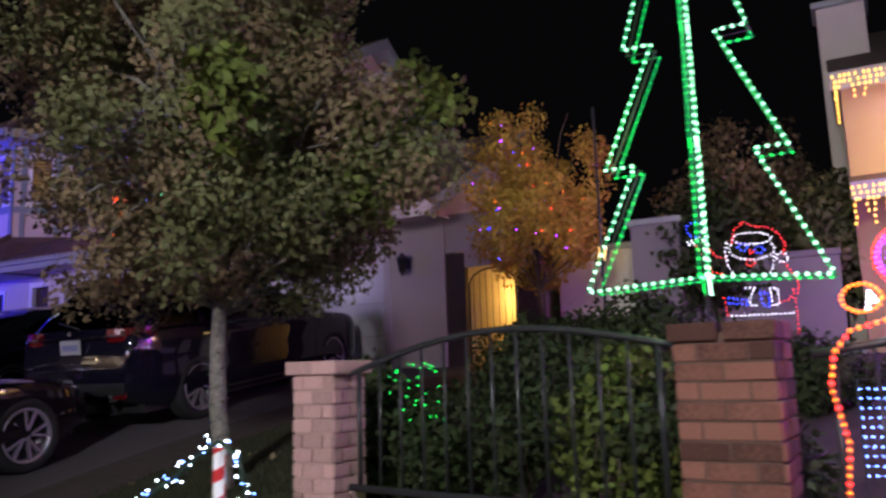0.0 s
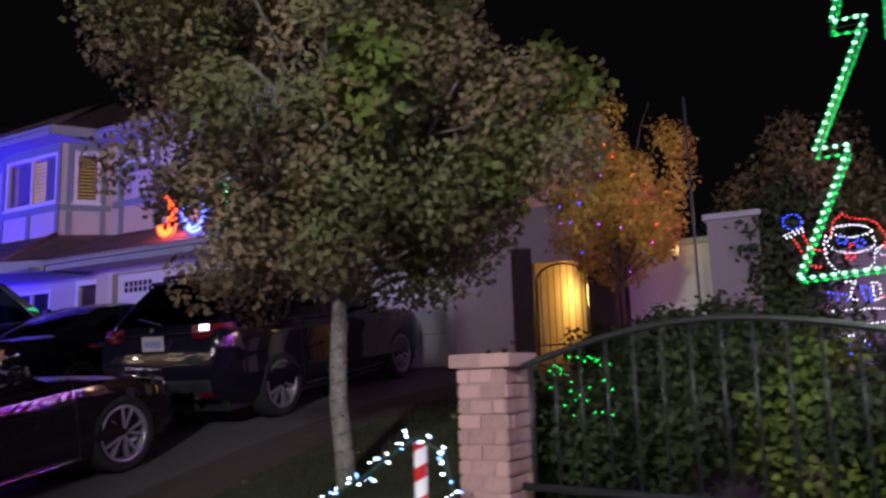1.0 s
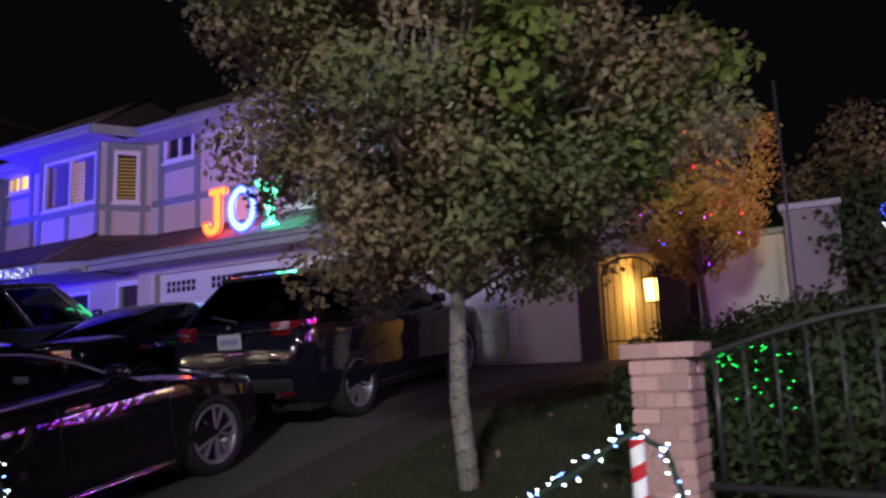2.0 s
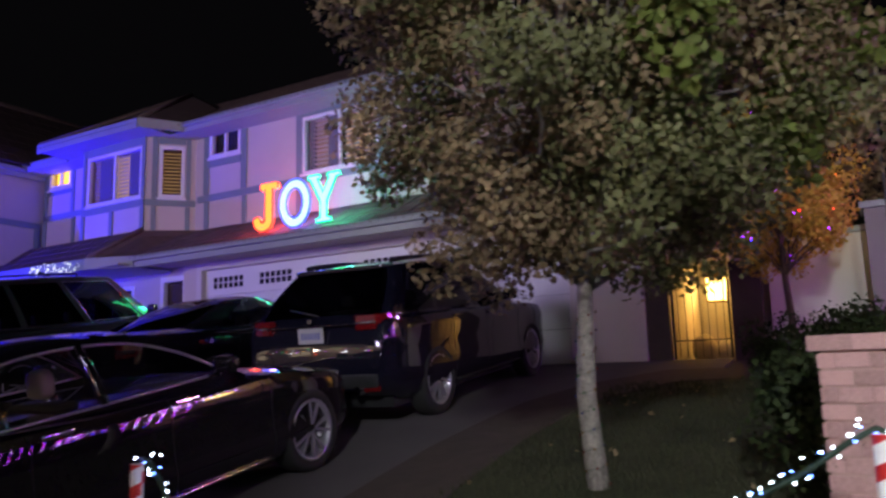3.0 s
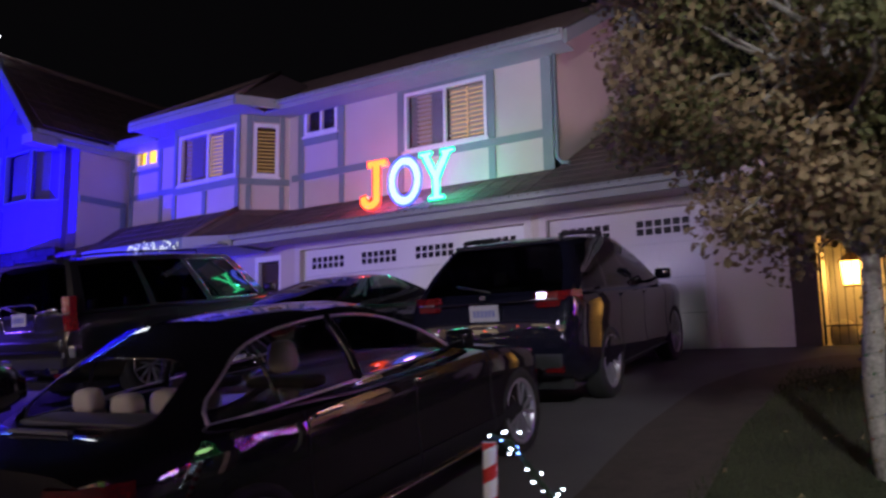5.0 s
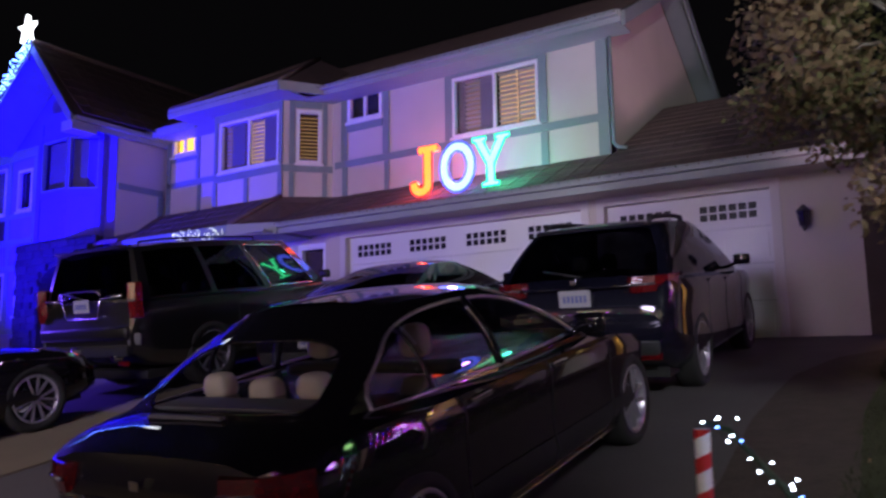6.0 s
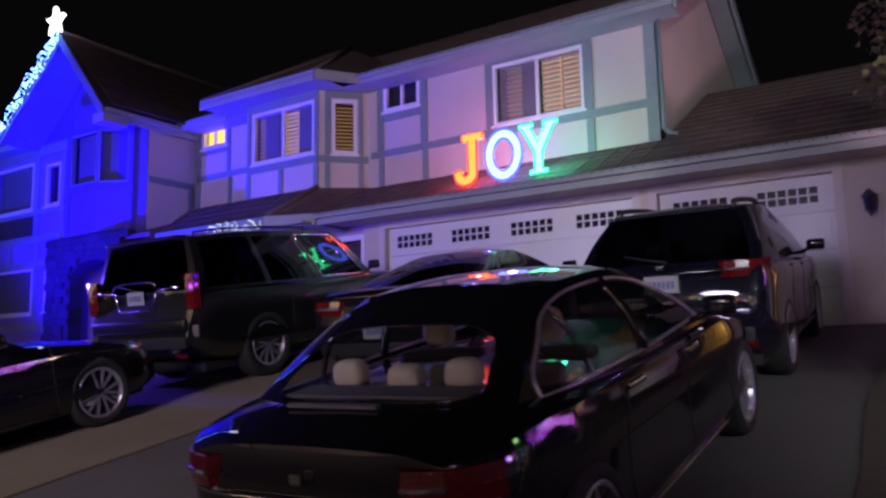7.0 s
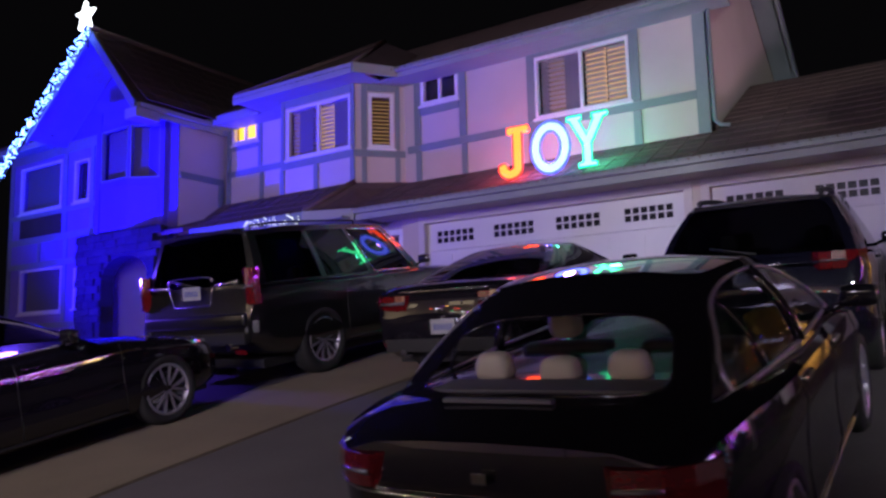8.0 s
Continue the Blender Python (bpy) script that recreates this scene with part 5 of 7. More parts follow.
    for s in (1, -1):
        bm = bmesh.new()
        bmesh.ops.create_cone(bm, cap_ends=True, segments=16, radius1=0.045, radius2=0.045, depth=0.12, matrix=pose(0, 0, 0, 90, 0, 0))
        part("exhaust_tip", bm, CHROME, car, at=(s * half * 0.55, spec["rear_y"] + 0.03, lo - 0.02))
    # seats
    def seat(x, y, z, back, headrest, wide=0.5):
        part("seat_back", box(x - wide / 2, x + wide / 2, y - 0.09, y + 0.09, z, z + back, 0.05), spec.get("seat_mat", CABIN), car, smooth=True)
        hw = spec.get("headrest_w", 0.18) / 2
        bm = bmesh.new()
        bmesh.ops.create_uvsphere(bm, u_segments=20, v_segments=12, radius=1.0)
        for v in bm.verts:
            c = [math.copysign(abs(k) ** 0.62, k) for k in v.co]
            v.co = Vector((x + c[0] * hw * (1 - 0.12 * c[2]), y + c[1] * 0.062, z + back + 0.02 + headrest * (0.5 + 0.5 * c[2])))
        part("headrest", bm, spec.get("headrest_mat", CABIN), car, smooth=True)

    for x, y, z, back, hr, wd in spec["seats"]:
        seat(x, y, z, back, hr, wd)
    part("parcel_shelf", box(-half * spec.get("shelf_w", 0.72), half * spec.get("shelf_w", 0.72), spec["shelf"][0], spec["shelf"][1], spec["shelf"][2] - 0.03, spec["shelf"][2], 0.01), SHELF if spec.get("shelf_strip") else CABIN, car)
    if spec.get("shelf_strip"):
        part("shelf_strip", box(-0.36, 0.14, 0.60, 0.635, 0.948, 0.966, 0.006), SHELF, car, "pale strip on the parcel shelf")
    part("dashboard", box(-half * 0.75, half * 0.75, yf0 - 0.55, yf0 - 0.2, belt(yf0) - 0.2, belt(yf0) - 0.02, 0.05), CABIN, car)
    if spec.get("rails"):
        for s in (1, -1):
            pts = [Vector(roof_pt(u, s * 0.86)) + Vector((0, 0, 0.045)) for u in np.linspace(0.06, 0.8, 10)]
            pts = [pts[0] - Vector((0, 0, 0.05))] + pts + [pts[-1] - Vector((0, 0, 0.05))]
            bar("roof_rail", pts, spec.get("rail_r", 0.016), spec.get("rail_mat", PLASTIC), car, sides=6)
    if spec.get("spoiler"):
        y = yr1
        bm = bmesh.new()
        add_box(bm, -wt * 0.86, wt * 0.86, y - 0.11, y + 0.06, zroof(y) - 0.05, zroof(y) - 0.005, 0.018)
        part("roof_spoiler", bm, paint, car)
    if spec.get("antenna"):
        part("antenna_fin", prism([(-0.03, 0), (0.03, 0), (0.0, 0.05)], -0.09, 0.06), paint, car, at=(0, yr1 + 0.25, zroof(yr1 + 0.25) + 0.0))
    if spec.get("wiper"):
        bar("rear_wiper", [Vector(rear_pt(0.05, 0.07)) + Vector((0, -0.015, 0)), Vector(rear_pt(-0.45, 0.2)) + Vector((0, -0.015, 0))], 0.009, PLASTIC, car, sides=5)
    part("badge", box(-0.03, 0.03, -0.008, 0.004, -0.022, 0.022, 0.006), CHROME, car, at=(0, spec["plate_y"] - 0.004, spec["badge_z"]))
    return car


SEDAN = dict(
    length=4.62, width=1.84, paint=PAINT_BLACK, r=0.335, rim=0.245, tyre=0.23, spokes=5, hubs=(0.98, 3.75), rear=0.25,
    top=[(0.25, 0.66), (0.271, 0.79), (0.283, 0.855), (0.306, 0.882), (0.42, 0.908), (0.6, 0.945), (0.85, 0.965), (1.4, 0.955), (2.7, 0.935), (3.2, 0.93), (3.9, 0.84), (4.35, 0.72), (4.62, 0.55)],
    low=[(0.25, 0.36), (0.5, 0.24), (0.9, 0.19), (4.0, 0.18), (4.62, 0.26)],
    plan=[(0.25, 0.58), (0.29, 0.70), (0.36, 0.80), (0.5, 0.89), (0.75, 0.95), (1.05, 0.99), (1.4, 1.0), (3.4, 1.0), (4.1, 0.93), (4.42, 0.82), (4.62, 0.62)],
    waist=0.11, cabin=(0.62, 1.42, 2.35, 3.25), roof=[(1.1, 1.34), (1.42, 1.375), (1.9, 1.395), (2.4, 1.37), (2.7, 1.31)], belt_w=1.66, roof_w=1.16, bulge=0.045,
    side_glass=[(0.09, 0.21), (0.225, 0.50), (0.53, 0.93)], arch=0.85, glass_line=[(0.905, 0.925), (0.925, 1.03), (1.04, 1.125), (1.2, 1.195), (1.4, 1.26), (1.6, 1.293), (1.85, 1.305), (2.1, 1.293), (2.35, 1.255), (2.6, 1.165), (2.85, 1.025), (2.97, 0.955)], pillars=(1.33, 1.93), pillar_w=(0.011, 0.03), rear_pane=(0.80, 0.33, 0.27), headrest_w=0.18, glass=CARGLASS, chrome=True, handle_mat=CHROME, rear_glass=REARGLASS,
    seams=(1.38, 2.35, 3.3), handles=(1.55, 2.5), mirror=2.78, clear=0.08, tail=(0.70, 0.83), tail_path=[(0.54, 0.248), (0.62, 0.262), (0.71, 0.292), (0.80, 0.36), (0.87, 0.46)], rear_y=0.25, head_z=0.68,
    plate_y=0.248, plate_z=0.56, strip_z=0.685, strip_x=0.86, low_bumper=0.34, badge_z=0.77,
    seats=[(-0.35, 1.05, 0.45, 0.475, 0.13, 0.5), (-0.02, 1.05, 0.45, 0.465, 0.115, 0.3), (0.30, 1.05, 0.45, 0.475, 0.13, 0.5), (-0.34, 1.85, 0.4, 0.58, 0.19, 0.5), (0.34, 1.85, 0.4, 0.58, 0.19, 0.5)],
    seat_mat=CABIN, headrest_mat=LEATHER, shelf_strip=True, shelf_w=0.56, shelf=(0.75, 0.955, 0.970), antenna=False,
)
COUPE = dict(
    SEDAN, rear=0.0, waist=0.0, glass_line=None, low=[(0, 0.36), (0.3, 0.24), (0.8, 0.19), (4.0, 0.18), (4.75, 0.26)], rear_y=0.0, plate_y=-0.002, badge_z=0.76, length=4.75, width=1.9, r=0.35, rim=0.25, tyre=0.25, hubs=(1.0, 3.75),
    top=[(0, 0.78), (0.05, 1.0), (0.2, 1.05), (0.9, 1.06), (1.6, 1.02), (2.9, 0.97), (3.3, 0.98), (4.2, 0.88), (4.6, 0.74), (4.75, 0.55)],
    plan=[(0, 0.86), (0.08, 0.92), (0.4, 0.98), (1.0, 1.0), (3.6, 0.98), (4.3, 0.93), (4.6, 0.82), (4.75, 0.66)],
    cabin=(0.62, 1.62, 2.35, 3.25), roof=[(1.2, 1.30), (1.7, 1.375), (2.1, 1.385), (2.5, 1.34), (2.8, 1.27)], side_glass=[(0.20, 0.36), (0.40, 0.92)], arch=0.8, chrome=False, shelf_strip=False, handle_mat=PAINT_BLACK, glass=TINTED, rear_glass=TINTED,
    clear=0.13, strip_x=0.6, tail=(0.78, 0.94), tail_path=[(0.48, 0.0), (0.62, 0.002), (0.82, 0.02), (0.9, 0.06)], plate_z=0.6, strip_z=0.98, seams=(1.75, 3.2), handles=(1.95,), mirror=2.85, headrest_mat=CABIN,
    headrest_w=0.18, seats=[(-0.38, 2.1, 0.4, 0.55, 0.15, 0.5), (0.38, 2.1, 0.4, 0.55, 0.15, 0.5)], shelf=(0.9, 1.3, 0.98), antenna=False,
)
SUV = dict(
    length=4.75, width=1.86, paint=PAINT_BLUE, r=0.37, rim=0.265, tyre=0.24, spokes=5, hubs=(0.95, 3.72),
    top=[(0, 0.80), (0.04, 1.04), (0.12, 1.13), (0.6, 1.13), (2.0, 1.09), (3.0, 1.06), (3.3, 1.08), (4.1, 1.02), (4.5, 0.90), (4.75, 0.62)],
    low=[(0, 0.40), (0.3, 0.28), (0.8, 0.24), (4.1, 0.23), (4.75, 0.30)],
    plan=[(0, 0.84), (0.08, 0.91), (0.35, 0.975), (1.0, 1.0), (3.6, 1.0), (4.2, 0.95), (4.55, 0.84), (4.75, 0.66)],
    cabin=(0.06, 0.66, 2.35, 3.35), roof=[(0.55, 1.62), (0.9, 1.66), (1.6, 1.68), (2.3, 1.655), (2.7, 1.60)], belt_w=1.74, roof_w=1.28, bulge=0.035,
    side_glass=[(0.08, 0.28), (0.31, 0.58), (0.61, 0.92)], glass=TINTED, rear_glass=TINTED, seams=(1.35, 2.25, 3.25), handles=(1.5, 2.4), mirror=2.82,
    tail=(0.985, 1.125), clear=0.07, tail_path=[(0.58, 0.008), (0.68, 0.018), (0.79, 0.05), (0.89, 0.14), (0.95, 0.30)], rear_y=0.0, head_z=0.85, plate_y=-0.004, plate_z=0.955, strip_z=1.05, low_bumper=0.42, badge_z=1.10, strip_mat=PAINT_BLUE,
    seats=[(-0.4, 1.3, 0.6, 0.55, 0.16, 0.5), (0.4, 1.3, 0.6, 0.55, 0.16, 0.5), (-0.4, 2.3, 0.55, 0.6, 0.18, 0.5), (0.4, 2.3, 0.55, 0.6, 0.18, 0.5)], shelf=(0.25, 1.1, 1.0), rails=True, rail_r=0.027, spoiler=True, wiper=True,
)
BIGSUV = dict(
    SUV, length=5.18, width=2.04, paint=PAINT_GREY, r=0.41, rim=0.275, tyre=0.28, spokes=6, hubs=(1.12, 4.07),
    top=[(0, 0.90), (0.03, 1.10), (0.10, 1.18), (0.6, 1.19), (3.2, 1.17), (3.6, 1.18), (4.6, 1.12), (4.95, 1.0), (5.18, 0.7)],
    low=[(0, 0.50), (0.3, 0.36), (0.9, 0.30), (4.4, 0.29), (5.18, 0.38)],
    plan=[(0, 0.92), (0.08, 0.96), (0.3, 0.99), (1.0, 1.0), (4.2, 1.0), (4.8, 0.95), (5.05, 0.88), (5.18, 0.74)],
    cabin=(0.02, 0.22, 2.85, 3.55), roof=[(0.2, 1.83), (0.8, 1.87), (1.8, 1.88), (2.8, 1.86), (3.1, 1.82)], belt_w=1.98, roof_w=1.56,
    side_glass=[(0.04, 0.32), (0.35, 0.62), (0.65, 0.94)], seams=(1.6, 2.6, 3.55), handles=(1.75, 2.75), mirror=3.25, clear=0.03, tail=(0.95, 1.36), tail_path=[(0.90, -0.004), (0.935, 0.006), (0.972, 0.04), (0.995, 0.12)], surround=True, front_trim=True, bulge=0.018, nose=0.14,
    plate_z=1.12, strip_z=0.80, low_bumper=0.5, badge_z=1.13, head_z=0.95, rail_mat=PLASTIC, rail_r=0.014, handle_mat=PAINT_GREY, shelf=(0.25, 1.1, 1.05),
)
SEDAN2 = dict(SEDAN, chrome=False, shelf_strip=False, handle_mat=PAINT_BLACK, spokes=6, headrest_mat=CABIN, glass=CARGLASS,
              antenna=False)


def park(x, y, hub_z, spec, yaw=0.0):
    """The pose of a car whose front hub stands at y, on the slope."""
    hub = spec["hubs"][1]
    yr = y - (hub - spec["hubs"][0])
    slope = math.degrees(math.atan2(ground_z(x, y) - ground_z(x, yr), y - yr))
    m = pose(x, y, hub_z, slope, 0, yaw)
    return m @ pose(0, -hub, -spec["r"])


make_car("sedan", "black saloon car with chrome window trim parked on the driveway", park(-8.09, 4.88, ground_z(-8.06, 4.88) + 0.02 + 0.335, SEDAN), SEDAN)
make_car("suv", "dark blue sport utility car parked nose to the garage", park(-8.24, 9.72, ground_z(-8.1, 9.72) + 0.02 + 0.37, SUV, 2.3), SUV)
make_car("coupe", "black sports coupe parked before the double garage door", park(-11.08, 9.42, ground_z(-11.08, 9.42) + 0.02 + 0.35, COUPE), COUPE)
make_car("large_suv", "large charcoal sport utility car with chrome rims", park(-14.12, 9.07, ground_z(-14.1, 9.07) + 0.02 + 0.41, BIGSUV), BIGSUV)
make_car("dark_sedan", "dark saloon car parked behind the large sport utility car", park(-13.86, 3.76, ground_z(-13.86, 3.76) + 0.02 + 0.335, SEDAN2), SEDAN2)


# ---------------------------------------------------------------- trees and shrubs
def leaf_cloud(name, centers, per, spread, size, mat, seed, parent=None):
    """A crown: clumps of small folded leaves."""
    rng = np.random.default_rng(seed)
    c = np.repeat(np.array(centers), per, axis=0)
    n = len(c)
    d = rng.normal(size=(n, 3))
    d *= (np.minimum(1.0, 1.9 / np.linalg.norm(d, axis=1)) * spread)[:, None]
    pos = c + d
    a = rng.normal(size=(n, 3))
    a[:, 2] -= 0.5
    a /= np.linalg.norm(a, axis=1)[:, None]
    b = np.cross(a, rng.normal(size=(n, 3)))
    b /= np.linalg.norm(b, axis=1)[:, None]
    nrm = np.cross(a, b)
    s = (size * rng.uniform(0.6, 1.35, n))[:, None]
    heart = np.array(centers).mean(axis=0)
    away = pos - heart
    away /= np.linalg.norm(away, axis=1)[:, None] + 1e-6
    out = d / (np.linalg.norm(d, axis=1)[:, None] + 1e-6)
    turn = np.sign((nrm * (0.6 * out + away)).sum(axis=1) + 1e-9)[:, None]
    nrm, b = nrm * turn, b * turn
    tip, mid = pos + a * s, pos + a * s * 0.5
    left, right = mid + b * s * 0.34 + nrm * s * 0.12, mid - b * s * 0.34 + nrm * s * 0.12
    verts = np.stack([pos, right, tip, left], 1).reshape(-1, 3)
    i = np.arange(n) * 4
    faces = np.concatenate([np.stack([i, i + 1, i + 2], 1), np.stack([i, i + 2, i + 3], 1)])
    me = bpy.data.meshes.new(name)
    me.from_pydata(verts.tolist(), [], faces.tolist())
    me.materials.append(mat)
    # leaves of a clump face outwards together, each with a lean of its own
    soft_n = 0.45 * out + 0.6 * away + 0.8 * nrm
    soft_n /= np.linalg.norm(soft_n, axis=1)[:, None]
    me.shade_smooth()
    me.normals_split_custom_set_from_vertices(np.repeat(soft_n, 4, axis=0).tolist())
    return part(name, me, None, parent)


def crown_points(center, radii, count, seed, inner=0.35, floor=-9.0, lump=0.22):
    rng = np.random.default_rng(seed)
    out = []
    while len(out) < count:
        d = rng.normal(size=3)
        d /= np.linalg.norm(d)
        r = (inner + (1 - inner) * rng.random() ** 0.6) * (1 + lump * noise.noise(Vector(d * 1.9 + seed)))
        p = np.array(center) + d * np.array(radii) * r
        if p[2] > floor + 0.25 * noise.noise(Vector((p[0] * 1.3, p[1] * 1.3, seed))):
            out.append(p)
    return out


def limb(a, b, seed, bend=0.12, n=7):
    rng = random.Random(seed)
    a, b = Vector(a), Vector(b)
    mid = [a.lerp(b, t / (n - 1)) for t in range(n)]
    length = (b - a).length
    return [p + Vector((rng.uniform(-1, 1), rng.uniform(-1, 1), rng.uniform(0, 1))) * bend * length * math.sin(math.pi * k / (n - 1)) * 0.5 for k, p in enumerate(mid)]


def branches(parent, start, tips, r0, mat, seed):
    for k, t in enumerate(tips):
        bar("branch", limb(start[k % len(start)], t, seed + k), r0, mat, parent, "", 6, False, r0 * 0.25)


TX, TY = -4.81, 4.80
tz = ground_z(TX, TY)
tree = thing("street_tree", (TX, TY, tz), "young shade tree with grey trunk and olive-brown leaves", "tree")
trunk_line = [(0.02, 0.0, -0.05), (0.0, -0.01, 0.25), (-0.01, -0.06, 0.6), (0.03, -0.11, 1.05), (0.04, -0.10, 1.5), (0.0, -0.05, 2.1), (-0.03, 0.02, 2.8), (-0.05, 0.0, 3.5)]
bar("trunk", trunk_line, 0.076, BARK, tree, "slim grey mottled trunk", 14, False, 0.03)
main = crown_points((0.16, -0.28, 2.85), (1.44, 1.40, 1.95), 150, 3, 0.42, 1.25, 0.6)
skirt = crown_points((-0.25, -0.55, 1.75), (0.52, 0.55, 0.52), 24, 8, 0.2, 1.1)
right = crown_points((0.80, 0.15, 1.95), (0.66, 0.65, 0.5), 26, 9, 0.2, 1.42)
main += crown_points((-0.95, -0.85, 3.25), (0.48, 0.5, 0.85), 20, 63, 0.2) + crown_points((-1.0, -0.2, 3.2), (0.5, 0.5, 0.65), 10, 61, 0.2) + crown_points((-0.85, -0.3, 2.35), (0.42, 0.45, 0.5), 9, 62, 0.2)
spray = [(1.50, 0.1, 2.35), (1.58, 0.12, 2.52), (1.62, 0.1, 2.68), (1.70, 0.14, 2.82), (1.62, 0.16, 2.95), (1.86, 0.1, 2.72), (1.93, 0.12, 2.62), (1.45, 0.2, 2.15), (1.40, 0.0, 1.95)]
branches(tree, [(0.03, -0.02, 1.3), (0.02, 0, 1.7), (0.0, 0, 2.2), (-0.02, 0.0, 2.7)], [tuple(p) for p in main[:70]] + [tuple(p) for p in skirt[:8]] + [tuple(p) for p in right[:8]] + spray[3:6], 0.026, BARK, 30)
rc = random.Random(52)
brown = [p for p in main + skirt if rc.random() < 0.55]
olive = [p for p in main if not any(p is q for q in brown)]
leaf_cloud("crown", brown, 260, 0.125, 0.05, LEAF, 21, tree)
leaf_cloud("crown", olive + right + crown_points((0.65, -0.3, 2.2), (0.7, 0.6, 0.8), 24, 12, 0.2), 260, 0.125, 0.05, LEAF_OLIVE, 22, tree)
leaf_cloud("crown", spray + crown_points((1.30, -0.1, 2.3), (0.25, 0.25, 0.4), 8, 14, 0.1) + crown_points((0.95, -1.05, 2.5), (0.22, 0.2, 0.3), 8, 16, 0.1), 60, 0.075, 0.085, LEAF_GREEN, 23, tree)

ox, oy = -4.05, 9.6
oz = ground_z(ox, oy)
otree = thing("autumn_tree", (ox, oy, oz), "small tree with orange autumn leaves lit from behind", "tree")
bar("trunk", [(0, 0, -0.05), (0.02, 0, 0.6), (-0.02, 0.02, 1.3), (0, 0, 2.2), (0.0, 0.0, 2.9)], 0.05, BARKDARK, otree, "", 10, False, 0.02)
opts = crown_points((0.0, 0, 2.2), (0.86, 0.85, 1.12), 120, 41, 0.2, 1.2, 0.3)
branches(otree, [(0.0, 0, 1.1), (0, 0, 1.6), (0, 0, 2.0)], [tuple(p) for p in opts[:36]] + [(0.1, 0, 3.5), (0.5, 0, 3.35), (-0.3, 0, 3.4)], 0.014, BARKDARK, 60)
leaf_cloud("crown", opts, 150, 0.11, 0.055, LEAF_ORANGE, 42, otree)

for k, (x, y, h, r, mt) in enumerate(((-1.9, 14.5, 3.9, 1.25, LEAF), (-0.7, 13.0, 2.5, 0.8, LEAF_OLIVE), (-3.6, 17.5, 3.2, 1.3, LEAF_DARK), (-2.2, 11.5, 2.3, 0.7, LEAF_DARK))):
    z = ground_z(x, y)
    t = thing("garden_tree", (x, y, z), "dark leafy garden tree behind the fence", "tree", "garden trees")
    bar("trunk", [(0, 0, -0.05), (0.03, 0, h * 0.4), (0, 0, h * 0.85)], 0.07, BARKDARK, t, "", 8, False, 0.03)
    pts = crown_points((0, 0, h * 0.62), (r, r, h * 0.42), 90, 70 + k, 0.25, 0.8)
    branches(t, [(0.02, 0, h * 0.35), (0, 0, h * 0.55)], [tuple(p) for p in pts[:20]], 0.02, BARKDARK, 90 + k)
    leaf_cloud("crown", pts, 70, 0.17, 0.10, mt, 80 + k, t)


def shrub(x, y, r, h, mat, seed, label, count=60, per=110, size=0.05, name="shrub"):
    z = ground_z(x, y)
    s = thing(name, (x, y, z), label, "shrub", "garden shrubs")
    pts = crown_points((0, 0, h * 0.52), (r, r, h * 0.5), count, seed, 0.2, 0.03, 0.3)
    branches(s, [(0, 0, -0.02)], [tuple(p) for p in pts[:14]], 0.012, BARKDARK, seed)
    leaf_cloud("foliage", pts, per, 0.09, size, mat, seed, s)
    return s


shrub(-1.72, 4.35, 0.26, 1.02, LEAF_GREEN, 101, "bright green leafy bush behind the iron fence", 15)
shrub(-1.7, 4.75, 0.45, 0.85, LEAF_DARK, 111, "dark green bush behind the iron fence", 46)
shrub(-2.45, 4.9, 0.34, 0.6, LEAF_DARK, 102, "dark green bush behind the iron fence", 18)
shrub(-1.15, 4.6, 0.4, 0.5, LEAF_DARK, 103, "dark green bush behind the iron fence", 50)
shrub(-2.6, 5.9, 0.6, 1.0, LEAF_DARK, 104, "dark green bush behind the iron fence", 60)
shrub(-2.0, 6.4, 0.55, 1.15, LEAF_DARK, 105, "tall dark green bush in the side garden", 44)
shrub(-2.7, 8.2, 0.7, 0.9, LEAF_DARK, 106, "tall dark green bush in the side garden", 60)
shrub(-0.9, 7.6, 0.6, 0.5, LEAF_DARK, 107, "dark green bush in the side garden", 50)
shrub(-3.0, 3.95 + 0.6, 0.25, 0.75, LEAF_DARK, 108, "small dark bush beside the brick pillar", 30)
shrub(-3.45, 4.75, 0.27, 0.82, LEAF_DARK, 131, "dark hedge bush on the lawn beside the brick pillar", 44)
shrub(-3.95, 8.6, 0.42, 0.62, LEAF_DARK, 132, "low dark bush before the garden wall", 40)
shrub(-3.3, 8.9, 0.45, 0.7, LEAF_DARK, 133, "low dark bush before the garden wall", 40)
shrub(0.2, 5.2, 0.6, 1.0, LEAF_DARK, 109, "dark green bush behind the iron fence", 50)


rf = np.random.default_rng(77)
fx, fy = rf.uniform(-5.7, -3.4, 45), rf.uniform(3.0, 8.6, 45)
fallen = leaf_cloud("fallen_leaves", [(x, y, ground_z(x, y) + 0.05) for x, y in zip(fx, fy)], 1, 0.01, 0.06, LEAF, 78)
tagged(fallen, "dry fallen leaves scattered over the dark lawn", "leaves", "", "stuff")


